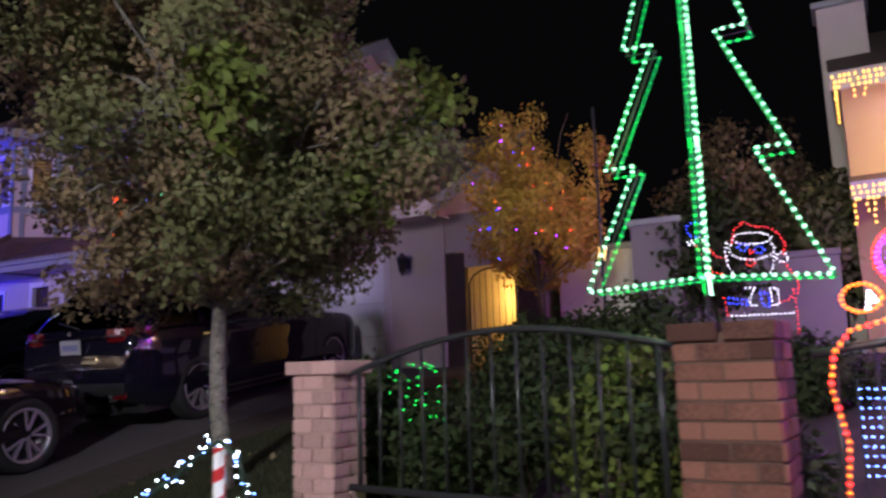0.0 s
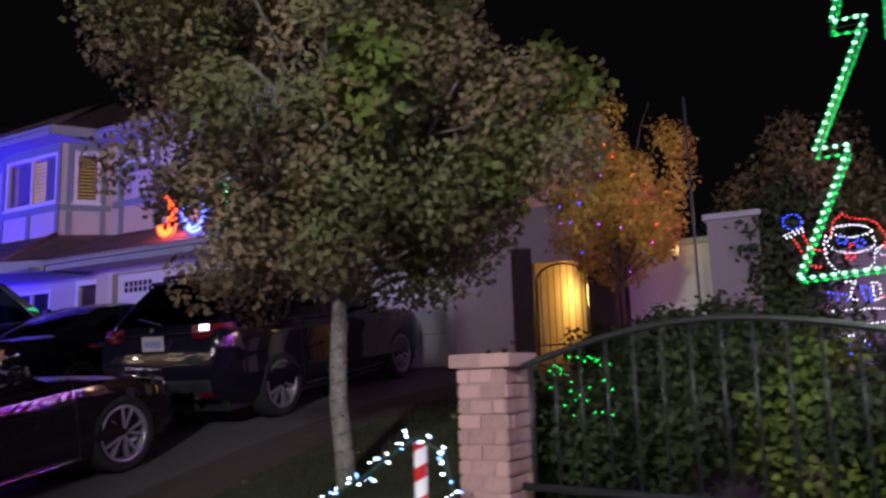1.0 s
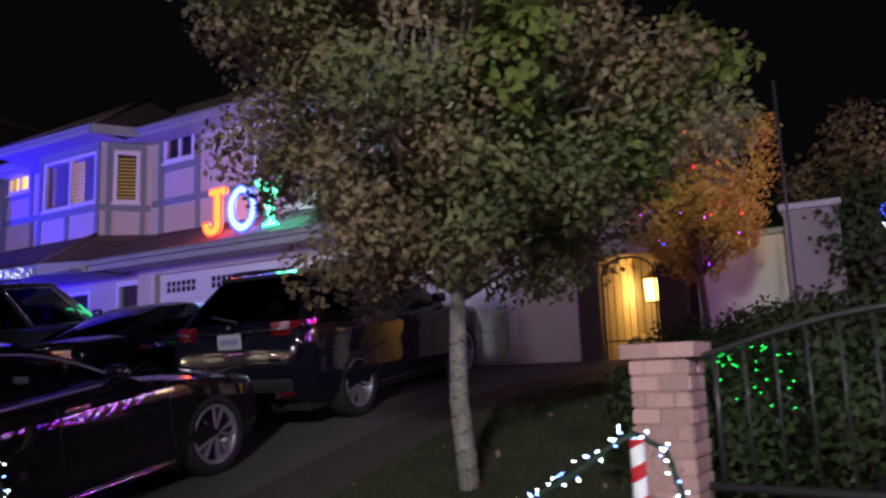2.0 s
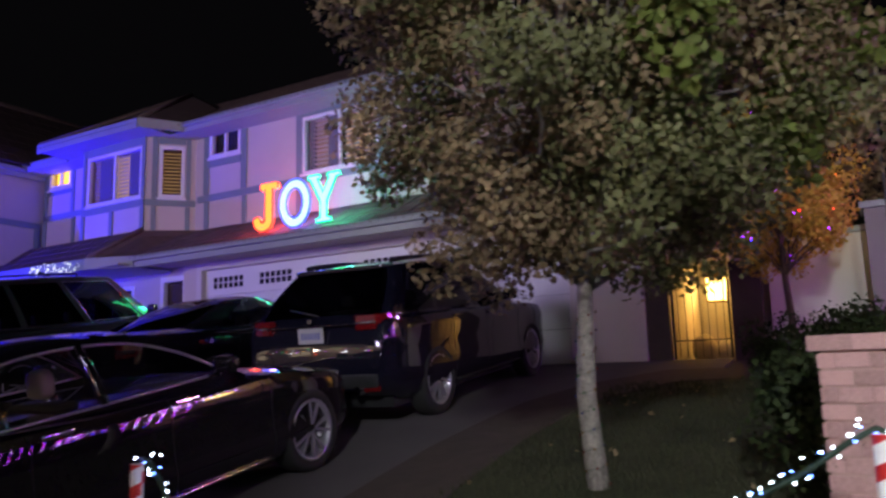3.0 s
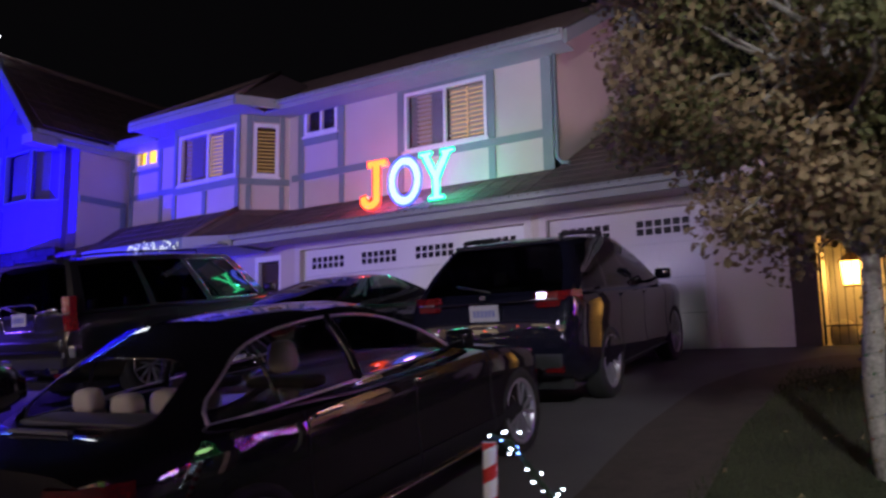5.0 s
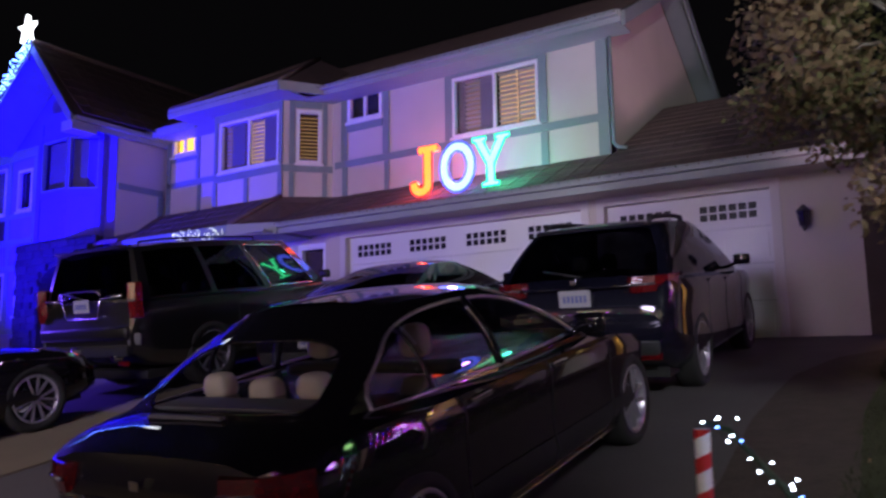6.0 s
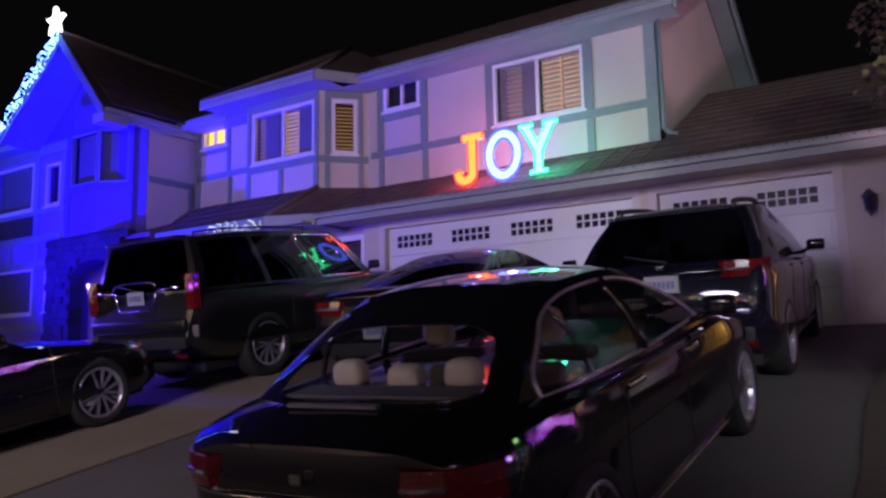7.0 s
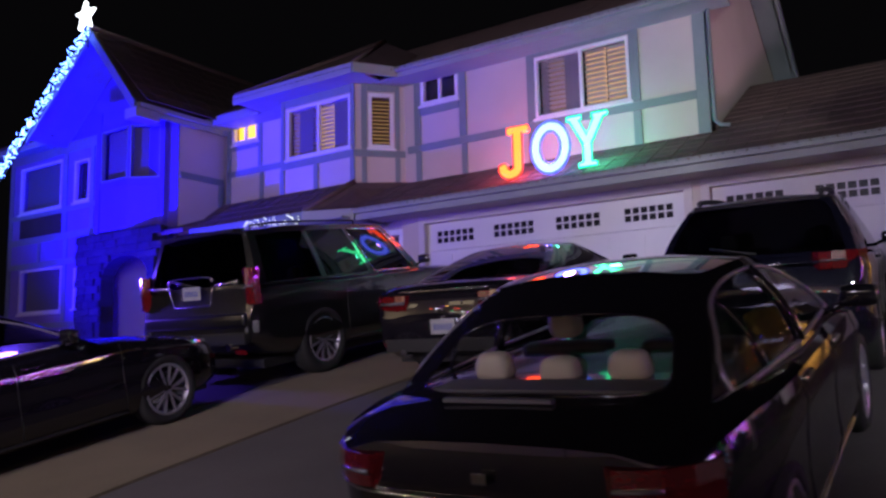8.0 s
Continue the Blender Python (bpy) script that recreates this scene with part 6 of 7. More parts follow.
# ---------------------------------------------------------------- brick pillars and iron fence
def brick_pillar(x, y, w, top, mat, label, yaw, seed, joint=MORTAR):
    z0 = ground_z(x, y) - 0.05
    p = thing("brick_pillar", pose(x, y, 0, 0, 0, yaw), label, "pillar", "brick pillars", "structure")
    part("core", box(-w / 2 + 0.007, w / 2 - 0.007, -w / 2 + 0.007, w / 2 - 0.007, z0, top - 0.05), joint, p)
    rng = random.Random(seed)
    ch, bl = 0.077, w / 2
    n = int((top - 0.09 - z0) / ch)
    long_b = bpy.data.meshes.new("brick")
    bm = box(-bl / 2 + 0.005, bl / 2 - 0.005, -0.05, 0.045, -0.033, 0.033, 0.006)
    bm.to_mesh(long_b)
    bm.free()
    long_b.materials.append(mat)
    half_b = bpy.data.meshes.new("brick")
    bm = box(-bl / 4 + 0.005, bl / 4 - 0.005, -0.05, 0.045, -0.033, 0.033, 0.006)
    bm.to_mesh(half_b)
    bm.free()
    half_b.materials.append(mat)
    for k in range(n):
        z = top - 0.09 - ch * (k + 0.5)
        for f in range(4):
            turn = pose(0, 0, 0, 0, 0, 90 * f)
            if (k + f) % 2:
                cells = [(-bl / 2, long_b), (bl / 2, long_b)]
            else:
                cells = [(-bl * 0.75, half_b), (0, long_b), (bl * 0.75, half_b)]
            for u, me in cells:
                ob = new("brick", me)
                ob.parent = p
                ob.matrix_basis = turn @ pose(u, -w / 2 + 0.046 + rng.uniform(-0.006, 0.004), z + rng.uniform(-0.002, 0.002), rng.uniform(-1.2, 1.2), 0, rng.uniform(-0.6, 0.6))
    cap = bpy.data.meshes.new("brick")
    bm = box(-0.098, 0.098, -w / 4 - 0.012, w / 4 + 0.012, -0.036, 0.036, 0.007)
    bm.to_mesh(cap)
    bm.free()
    cap.materials.append(mat)
    m = max(2, round((w + 0.06) / 0.2))
    for i in range(m):
        for j in (-1, 1):
            ob = new("brick", cap)
            ob.parent = p
            ob.matrix_basis = pose((i + 0.5 - m / 2) * (w + 0.05) / m, j * (w / 4 + 0.01), top - 0.045 + rng.uniform(-0.003, 0.003), 0, 0, rng.uniform(-0.7, 0.7))
    return p


brick_pillar(-3.215, 3.92, 0.28, 1.79, BRICK, "square pale brick gate pillar with brick cap", -4, 5)
brick_pillar(-1.045, 3.76, 0.39, 1.87, BRICK_RED, "square red brick gate pillar with brick cap", -4, 6, MORTAR_RED)


def iron_fence(a, b, rise, top_a, top_b, low, n, label):
    """Arched top rail, low rail and upright square bars."""
    f = thing("iron_fence", None, label, "fence", "iron fence panels", "structure")
    a, b = Vector((*a, 0)), Vector((*b, 0))

    def top(t):
        return top_a + (top_b - top_a) * t + rise * math.sin(math.pi * t)

    pts = [a.lerp(b, t) + Vector((0, 0, top(t))) for t in np.linspace(0, 1, 25)]
    bar("top_rail", pts, 0.017, FENCE, f, "", 6)
    bar("low_rail", [a.lerp(b, t) + Vector((0, 0, low + ground_z(*a.lerp(b, t)[:2]))) for t in (0, 0.5, 1)], 0.022, FENCE, f, "", 6)
    for k in range(n):
        t = (k + 0.5) / n
        p = a.lerp(b, t)
        bar("post", [p + Vector((0, 0, ground_z(p.x, p.y) + low)), p + Vector((0, 0, top(t)))], 0.0075 if 0 < k < n - 1 else 0.014, FENCE, f, "", 6)
    return f


iron_fence((-3.05, 3.88), (-1.27, 3.70), 0.15, 1.70, 1.78, 0.38, 13, "black wrought-iron gate panel with an arched top rail")
iron_fence((-0.74, 3.62), (1.4, 3.4), 0.10, 1.72, 1.72, 0.3, 15, "black wrought-iron fence panel beside the pillar")

# ---------------------------------------------------------------- lit decorations


# the three glowing letters on the roof edge
J_WIDE = 1.22


def letter(shape, at, edge, core, label, name="letter_sign"):
    """A letter of tubes: an outline in the edge colour round a bright core."""
    l = thing(name, at, label, "light sign", "roof letters")
    pieces = [tube([(x, 0.02, z) for x, z in line], r * shape.get("fat", 1.2), 8, closed) for line, r, closed in shape["core"]]
    part("core", joined("core", pieces, core, True), None, l)
    pieces = [tube([(x, 0, z) for x, z in line], 0.019, 6, closed) for line, closed in shape["edge"]]
    part("outline", joined("outline", pieces, edge, True), None, l)
    for u in shape["feet"]:
        bar("stake", [(u, 0.03, -0.12), (u, 0.03, 0.2)], 0.008, IRON, l, sides=5)
    return l


def ellipse(cx, cz, rx, rz, n=36, a0=0.0, a1=360.0):
    return [(cx + rx * math.cos(radians(a0 + (a1 - a0) * k / n)), cz + rz * math.sin(radians(a0 + (a1 - a0) * k / n))) for k in range(n + (0 if abs(a1 - a0) >= 360 else 1))]


J = dict(core=[([(0.30, 0.78), (0.30, 0.18)] + [(0.19 + 0.11 * math.cos(radians(a)), 0.17 + 0.11 * math.sin(radians(a))) for a in range(0, -181, -20)] + [(0.07, 0.22)], 0.035, False), ([(0.16, 0.80), (0.46, 0.80)], 0.03, False)],
         edge=[([(0.14, 0.83), (0.48, 0.83), (0.48, 0.77), (0.37, 0.75), (0.37, 0.18)] + [(0.19 + 0.18 * math.cos(radians(a)), 0.17 + 0.18 * math.sin(radians(a))) for a in range(0, -181, -20)] + [(0.0, 0.24), (0.1, 0.26), (0.14, 0.18), (0.19, 0.10), (0.235, 0.18), (0.235, 0.75), (0.14, 0.77)], True)], feet=(0.2, 0.34), fat=1.45)
J["core"] = [([(x * J_WIDE, z) for x, z in line], r * 1.5, c) for line, r, c in J["core"]]
J["edge"] = [([(x * J_WIDE, z) for x, z in line], c) for line, c in J["edge"]]
O = dict(core=[(ellipse(0.35, 0.41, 0.265, 0.35), 0.05, True)], edge=[(ellipse(0.35, 0.41, 0.345, 0.43), True), (ellipse(0.35, 0.41, 0.185, 0.27), True)], feet=(0.2, 0.42), fat=1.3)
Y = dict(core=[([(0.12, 0.80), (0.34, 0.40), (0.34, 0.05)], 0.036, False), ([(0.56, 0.80), (0.34, 0.40)], 0.036, False), ([(0.20, 0.03), (0.48, 0.03)], 0.022, False), ([(0.02, 0.81), (0.24, 0.81)], 0.02, False), ([(0.46, 0.81), (0.68, 0.81)], 0.02, False)],
         edge=[([(0.0, 0.84), (0.26, 0.84), (0.26, 0.78), (0.21, 0.77), (0.34, 0.50), (0.47, 0.77), (0.42, 0.78), (0.42, 0.84), (0.70, 0.84), (0.70, 0.78), (0.62, 0.76), (0.41, 0.36), (0.41, 0.08), (0.50, 0.06), (0.50, 0.0), (0.18, 0.0), (0.18, 0.06), (0.27, 0.08), (0.27, 0.36), (0.06, 0.76), (0.0, 0.78)], True)], feet=(0.24, 0.44), fat=1.7)
LJ, LO, LY = glow("letter_red", (1.0, 0.05, 0.03), 1.8), glow("letter_blue", (0.06, 0.12, 1.0), 2.2), glow("letter_green", (0.0, 0.9, 0.45), 1.5)
CJ, CO, CY = glow("letter_orange", (1.0, 0.062, 0.008), 11), glow("letter_white", (0.10, 0.14, 1.0), 8.5), glow("letter_cyan", (0.07, 1.0, 0.36), 10)
letter(J, (-12.88, 10.2, 4.34), LJ, CJ, "letter J of red and orange lights on the roof edge")
letter(O, (-12.27, 10.2, 4.34), LO, CO, "letter O of blue and white lights on the roof edge")
letter(Y, (-11.62, 10.2, 4.34), LY, CY, "letter Y of green and white lights on the roof edge")


def string_light(name, line, step, mats, r, label, gauge=0.0025):
    s = thing(name, None, label, "string lights")
    bar("wire", line, gauge, WIRE, s, sides=4)
    bulbs(along_line(line, step), mats, r, s)
    return s


FOUR = [UNLIT["red"], UNLIT["amber"], UNLIT["blue"], UNLIT["green"], UNLIT["amber"]]
string_light("string_light", [(-15.9, EY - 0.17, EZ - 0.04), (-5.95, EY - 0.17, EZ - 0.04)], 0.16, FOUR, 0.012, "unlit coloured bulbs strung along the garage eave")
string_light("string_light", [(-15.5, UY - 0.16, UZ - 0.05), (-9.25, UY - 0.16, UZ - 0.05)], 0.16, FOUR, 0.012, "unlit coloured bulbs strung along the upper eave")
string_light("string_light", [(-19.3, 10.05, 6.98), (-15.98, 10.05, 6.98)], 0.16, FOUR, 0.012, "unlit coloured bulbs strung along the bay eave")

# coil of unlit bulbs round the trunk
coil = []
for k in range(118):
    h = 0.05 + 0.0096 * k
    cx, cy = (float(np.interp(h, [p[2] for p in trunk_line], [p[i] for p in trunk_line])) for i in (0, 1))
    cr = 0.076 - 0.0125 * h + 0.006
    coil.append((TX + cx + cr * math.cos(k * 0.5), TY + cy + cr * math.sin(k * 0.5), tz + h))
string_light("string_light", coil, 0.085, FOUR, 0.008, "unlit coloured bulbs coiled round the tree trunk", gauge=0.0012)

# lights in the autumn tree
s = thing("string_light", None, "small coloured lights scattered through the autumn tree", "string lights")
opt = [Vector((ox, oy, oz)) + Vector(tuple(p)) + Vector((0, -0.1, 0)) for p in opts if p[1] < 0.35]
bulbs(opt[:64], [LIT["blue"], LIT["purple"], LIT["red"], LIT["amber"], LIT["purple"]], 0.0062, s)

# net of green lights low behind the fence
s = thing("net_light", None, "green net lights over a bush behind the fence", "string lights")
rg = random.Random(7)
bulbs([(-3.02 + 0.055 * (k % 7) + rg.uniform(-0.015, 0.015), 4.3 + rg.uniform(-0.06, 0.06), ground_z(-2.6, 4.2) + 0.97 - 0.33 * rg.random() ** 1.6) for k in range(34)], [LIT["green"]], 0.0038, s)


# candy cane stakes with white garlands, at the garden's edge and beside the driveway
def candy_cane(at, label):
    c = thing("candy_cane", at, label, "garden stake", "candy canes")
    part("pole", mesh_from("pole", *tube([(0, 0, -0.02), (0, 0, 0.62)], 0.028, 16), WHITE, True), None, c)
    for k in range(5):
        z = 0.03 + 0.125 * k
        verts, faces = [], []
        n = 18
        for j in range(n + 1):
            a = math.pi * 2 * j / n
            zz = z + 0.085 * j / n
            for dz in (0.0, 0.055):
                verts.append((0.0295 * math.cos(a), 0.0295 * math.sin(a), min(zz + dz, 0.619)))
        faces = [(2 * j, 2 * j + 2, 2 * j + 3, 2 * j + 1) for j in range(n)]
        part("stripe", mesh_from("stripe", verts, faces, RED, True), None, c)
    return c


def garland(line, label, seed):
    g = thing("garland", None, label, "garland", "white garlands")
    bar("wire", line, 0.012, WIRE, g, sides=5)
    r = random.Random(seed)
    pts = [p + Vector((r.uniform(-0.04, 0.04), r.uniform(-0.04, 0.04), r.uniform(-0.02, 0.05))) for p in along_line(line, 0.02)]
    bulbs(pts, [LIT["white"], LIT["white"], LIT["ice"]], 0.0038, g)
    pieces = []
    for p in along_line(line, 0.012):
        d = Vector((r.uniform(-1, 1), r.uniform(-1, 1), r.uniform(-1, 1))).normalized() * 0.05
        pieces.append(([p, p + d + Vector((0.004, 0, 0)), p + d], [(0, 1, 2)]))
    tagged(part("needles", joined("needles", pieces, WIRE), None, g), kind="stuff")
    return g


c1, c2 = (-3.13, 2.98), (-6.03, 2.23)
candy_cane((*c1, 1.40 - 0.62), "red and white striped candy cane stake with white lights")
candy_cane((*c2, 1.30 - 0.62), "red and white striped candy cane stake with white lights")
garland([(-3.78, 2.95, 1.02), (-3.66, 2.95, 1.10), (-3.515, 2.96, 1.19), (-3.355, 2.96, 1.28), (-3.24, 2.97, 1.363), (-3.14, 2.98, 1.42), (-3.03, 2.99, 1.36), (-2.98, 2.99, 1.2), (-2.97, 2.98, 1.0), (-3.0, 2.98, 0.8)], "white string lights draped over the candy cane", 3)
garland([(-5.62, 2.2, 0.9), (-5.7, 2.2, 1.05), (-5.82, 2.21, 1.18), (-5.93, 2.22, 1.3), (-6.02, 2.24, 1.32)], "white string lights draped over the candy cane", 4)


# big tree of green rope light: fins on a pole
def rope_tree(at):
    t = thing("rope_light_tree", at, "tall wire tree outlined in green rope light", "light decoration")
    outline = [(0.03, 2.0), (0.16, 1.62), (0.14, 1.62), (0.285, 1.16), (0.145, 1.16), (0.405, 0.58), (0.265, 0.58), (0.53, 0.0), (0.0, 0.03)]
    bar("pole", [(0, 0, -1.25), (0, 0, 2.05)], 0.008, IRON, t)
    for k, ang in enumerate((-1, 98, 179, 278)):
        f = thing("fin")
        f.parent = t
        f.matrix_basis = pose(0, 0, 0, 0, 0, ang)
        line = [(u, 0.0, z) for u, z in outline]
        bar("wire_frame", line, 0.006, IRON, f, sides=5)
        wide = 0.09 if k % 2 == 0 else 0.014
        for side_off, mt, rr in ((-wide if k < 2 else wide, LIT["mint"], 0.0068), (wide if k < 2 else -wide, LIT["green"], 0.0052)):
            pts = along_line([(u, side_off, z) for u, z in outline], 0.042)
            bulbs(pts, [mt], rr, f)
            v, fc = tube([(u, side_off, z) for u, z in outline], 0.005, 6)
            part("rope", mesh_from("rope", v, fc, ROPEGREEN, True), None, f)
    return t


ROPEGREEN = glow("green_rope", (0.0, 0.75, 0.22), 0.35, (0.02, 0.3, 0.1))
rope_tree((-1.16, 3.98, 2.05))


# upright outline figure in rope light at the back of the garden
FIGURE = {
    "red": glow("figure_red", (1.0, 0.02, 0.02), 7),
    "white": glow("figure_white", (0.85, 0.88, 1.0), 7),
    "blue": glow("figure_blue", (0.02, 0.06, 1.0), 10),
}


def outline_figure(at):
    f = thing("outline_figure", at, "flat outline figure in red, white and blue rope light", "light decoration")
    head = [
        ("red", [(-0.2, 1.22), (-0.16, 1.37), (-0.05, 1.46), (0.07, 1.4), (0.22, 1.39), (0.34, 1.32), (0.41, 1.17), (0.37, 1.04)], False), ("white", ellipse(0.03, 1.26, 0.221, 0.07, 26), True), ("white", ellipse(0.02, 1.13, 0.261, 0.122, 30, 150, 390), False),
        ("white", ellipse(-0.01, 1.03, 0.269, 0.276, 26, 175, 240), False), ("white", ellipse(0.01, 1.03, 0.261, 0.276, 26, 298, 365), False), ("blue", ellipse(-0.08, 1.16, 0.054, 0.044, 12), True),
        ("blue", ellipse(0.11, 1.12, 0.054, 0.044, 12), True), ("red", ellipse(0.01, 1.1, 0.026, 0.023, 8), True), ("red", ellipse(-0.01, 0.97, 0.051, 0.035, 12), True),
        ("white", ellipse(0.36, 1.02, 0.062, 0.058, 14), True), ("white", [(-0.26, 1.21), (-0.29, 1.09), (-0.26, 0.99)], False),
    ]
    arms = [
        ("red", [(-0.29, 1.04), (-0.39, 1.06), (-0.47, 1.16), (-0.51, 1.24)], False), ("red", [(-0.35, 0.86), (-0.44, 0.87), (-0.57, 1.11), (-0.63, 1.21)], False), ("blue", ellipse(-0.61, 1.39, 0.108, 0.087, 18), True),
        ("white", [(-0.71, 1.24), (-0.5, 1.32)], False), ("white", [(-0.69, 1.21), (-0.48, 1.28)], False), ("red", [(0.38, 0.96), (0.47, 0.82), (0.52, 0.67), (0.48, 0.57)], False),
        ("red", [(0.29, 0.5), (0.39, 0.52), (0.47, 0.61)], False),
    ]
    coat = [
        ("red", [(-0.34, 0.57), (-0.33, 0.47), (-0.31, 0.35)], False), ("red", [(0.45, 0.64), (0.47, 0.39), (0.46, 0.1)], False), ("blue", [(-0.29, 0.57), (-0.08, 0.53)], False),
        ("blue", [(-0.29, 0.51), (-0.08, 0.48)], False), ("white", [(-0.09, 0.68), (0.02, 0.68), (-0.04, 0.59), (-0.06, 0.48), (0.04, 0.47)], False), ("blue", [(0.07, 0.62), (0.16, 0.61), (0.17, 0.46), (0.1, 0.46)], True),
        ("white", [(0.19, 0.66), (0.27, 0.66), (0.28, 0.48), (0.2, 0.46)], True), ("white", [(-0.27, 0.36), (0.45, 0.37)], False), ("white", [(0.05, 0.2), (0.31, 0.22)], False),
    ]
    boots = [
        ("red", [(-0.27, 0.22), (-0.21, 0.1)], False), ("white", [(-0.22, 0.07), (0.07, 0.09)], False), ("white", [(-0.21, 0), (0.08, 0.02)], False),
        ("white", [(0.21, 0.06), (0.31, 0.07)], False), ("blue", [(-0.13, -0.02), (-0.13, -0.16), (-0.26, -0.21), (-0.26, -0.28), (0.1, -0.27), (0.09, -0.02)], False), ("blue", [(0.21, -0.02), (0.21, -0.22), (0.3, -0.27), (0.44, -0.26)], False),
    ]
    for col, line, closed in head + arms + coat + boots:
        pts = [(x, 0, z) for x, z in line]
        bar("wire_frame", pts, 0.006, IRON, f, sides=4, closed=closed)
        bulbs(along_line(pts + (pts[:1] if closed else []), 0.05), [FIGURE[col]], 0.0075, f)
    for x in (-0.2, 0.25):
        bar("stake", [(x, 0.02, -0.5), (x, 0.02, 0.2)], 0.008, IRON, f, sides=4)
    return f


outline_figure(pose(-1.5, 9.3, 1.87, 0, 0, 24) @ Matrix.Scale(0.93, 4))

# orange rope light bent over the fence, and small outline figure beside it
rope = thing("rope_light", None, "orange rope light bent over the iron fence", "light decoration")
rl = [(-0.62, 3.5, 0.75), (-0.63, 3.5, 1.0), (-0.66, 3.5, 1.2), (-0.64, 3.5, 1.4), (-0.68, 3.5, 1.6), (-0.66, 3.5, 1.72), (-0.60, 3.5, 1.80), (-0.45, 3.5, 1.84), (-0.2, 3.5, 1.88), (0.1, 3.5, 1.9)]
bar("rope", rl, 0.006, glow("orange_rope", (1.0, 0.10, 0.03), 0.6), rope, sides=8)
bulbs(along_line(rl, 0.03), [LIT["amber"], LIT["amber"], LIT["red"]], 0.0075, rope)
orn = thing("ornament_light", (-0.33, 3.7, 2.0), "round ornament and leaves in purple, red and amber lights", "light decoration")
for col, line, closed in (("purple", ellipse(-0.06, 0.08, 0.09, 0.09, 20), True), ("purple", ellipse(-0.06, 0.08, 0.05, 0.05, 14), True), ("blue", ellipse(0.03, -0.10, 0.05, 0.04, 12), True), ("red", [(-0.08, -0.06), (0.0, -0.03), (0.1, 0.02), (0.2, 0.05)], False),
                          ("red", [(-0.04, -0.04), (0.06, -0.05), (0.2, -0.02)], False), ("amber", ellipse(-0.22, -0.07, 0.07, 0.055, 14), True), ("white", [(-0.2, -0.11), (-0.19, -0.05), (-0.17, -0.09)], False), ("amber", ellipse(-0.02, -0.24, 0.12, 0.06, 16), True), ("red", ellipse(-0.05, 0.08, 0.11, 0.12, 20), True), ("purple", ellipse(0.16, 0.1, 0.07, 0.08, 16), True)):
    pts = [(x, 0, z) for x, z in line]
    bar("wire_frame", pts, 0.004, IRON, orn, sides=4, closed=closed)
    bulbs(along_line(pts + (pts[:1] if closed else []), 0.02), [LIT[col]], 0.0065, orn)
for x in (-0.1, 0.12):
    bar("stake", [(x, 0.02, -0.75), (x, 0.02, 0.0)], 0.006, IRON, orn, sides=4)
for k, x in enumerate((-0.52, -0.38)):
    gift = thing("white_light_frame", (x, 4.6, 1.35), "upright panel of cool white string lights on the ground", "light decoration", "white light panels")
    bar("wire_frame", [(-0.08, 0, -0.5), (-0.08, 0, 0.25), (0.08, 0, 0.25), (0.08, 0, -0.5)], 0.006, IRON, gift, sides=4)
    bulbs([(-0.07 + 0.035 * i, 0, -0.2 + 0.045 * j) for i in range(5) for j in range(10)], [LIT["ice"]], 0.004, gift)

# star and band of white lights on the steep gable
star = thing("star_light", (RX - 0.1, 8.8, RZ + 0.32), "bright white five-pointed star on the gable's peak", "light decoration")
pts = []
for k in range(10):
    r = 0.37 if k % 2 == 0 else 0.135
    a = radians(90 + 36 * k)
    pts.append((r * math.cos(a), r * math.sin(a)))
part("star_body", prism(pts, -0.05, 0.05, 0.01), glow("star_white", (0.9, 0.95, 1.0), 4.5), star)
bar("mount", [(0.05, 0.05, -0.75), (0, 0.05, 0.0)], 0.02, IRON, star)
band = thing("light_band", None, "broad strand of cool white lights hung from the gable's peak", "string lights")
rb = random.Random(9)
pa, pb = Vector((RX + 0.16, 8.74, RZ - 0.06)), Vector((-27.6, 8.74, 5.0))
bulbs([pa.lerp(pb, rb.random()) + Vector((rb.uniform(-0.17, 0.17), rb.uniform(-0.05, 0.0), rb.uniform(-0.17, 0.17))) for _ in range(400)], [LIT["ice"]], 0.014, band)
for off in (-0.1, 0.0, 0.1):
    bar("wire", [pa + Vector((off, 0.1, off)), pb + Vector((off, 0.1, off))], 0.006, WIRE, band, sides=4)
bar("post", [(-27.6, 8.86, ground_z(-27.6, 8.86) - 0.05), (-27.6, 8.86, 5.05)], 0.03, IRON, band)
s = thing("net_light", None, "warm white net lights on a shrub behind the car", "string lights")
bulbs([(-17.35 + rb.uniform(-0.7, 0.7), 9.3 + rb.uniform(-0.25, 0.2), 4.0 + rb.uniform(-0.09, 0.07)) for _ in range(80)], [glow("lit_soft_white", (0.9, 1.0, 0.7), 2)], 0.0105, s)
shrub(-17.4, 9.15, 0.95, 2.15, LEAF_DARK, 121, "clipped dark shrub carrying net lights", 70)

STONE_PALE = material("pale_boulder", (0.42, 0.38, 0.32), 0.9, var=0.25, scale=6, fine=50, bump=0.5)

# ---------------------------------------------------------------- side passage and garden wall
gatew = thing("passage_wall", None, "dark timber posts and stucco beside the lit passage", "wall", "", "structure")
part("post_panel", box(-6.22, -5.74, FRONT + 0.02, FRONT + 0.14, 1.7, 3.5, 0.01), WOOD, gatew)
part("post_panel", box(-4.9, -4.5, FRONT + 0.02, FRONT + 0.14, 1.7, 3.1, 0.01), WOOD, gatew)
part("pilaster", box(-6.30, -6.06, FRONT - 0.03, FRONT + 0.15, 1.7, 4.1), STUCCO, gatew)
part("lintel_wall", box(-6.055, -4.88, FRONT + 0.0, FRONT + 0.018, 3.52, 4.12), STUCCO, gatew)
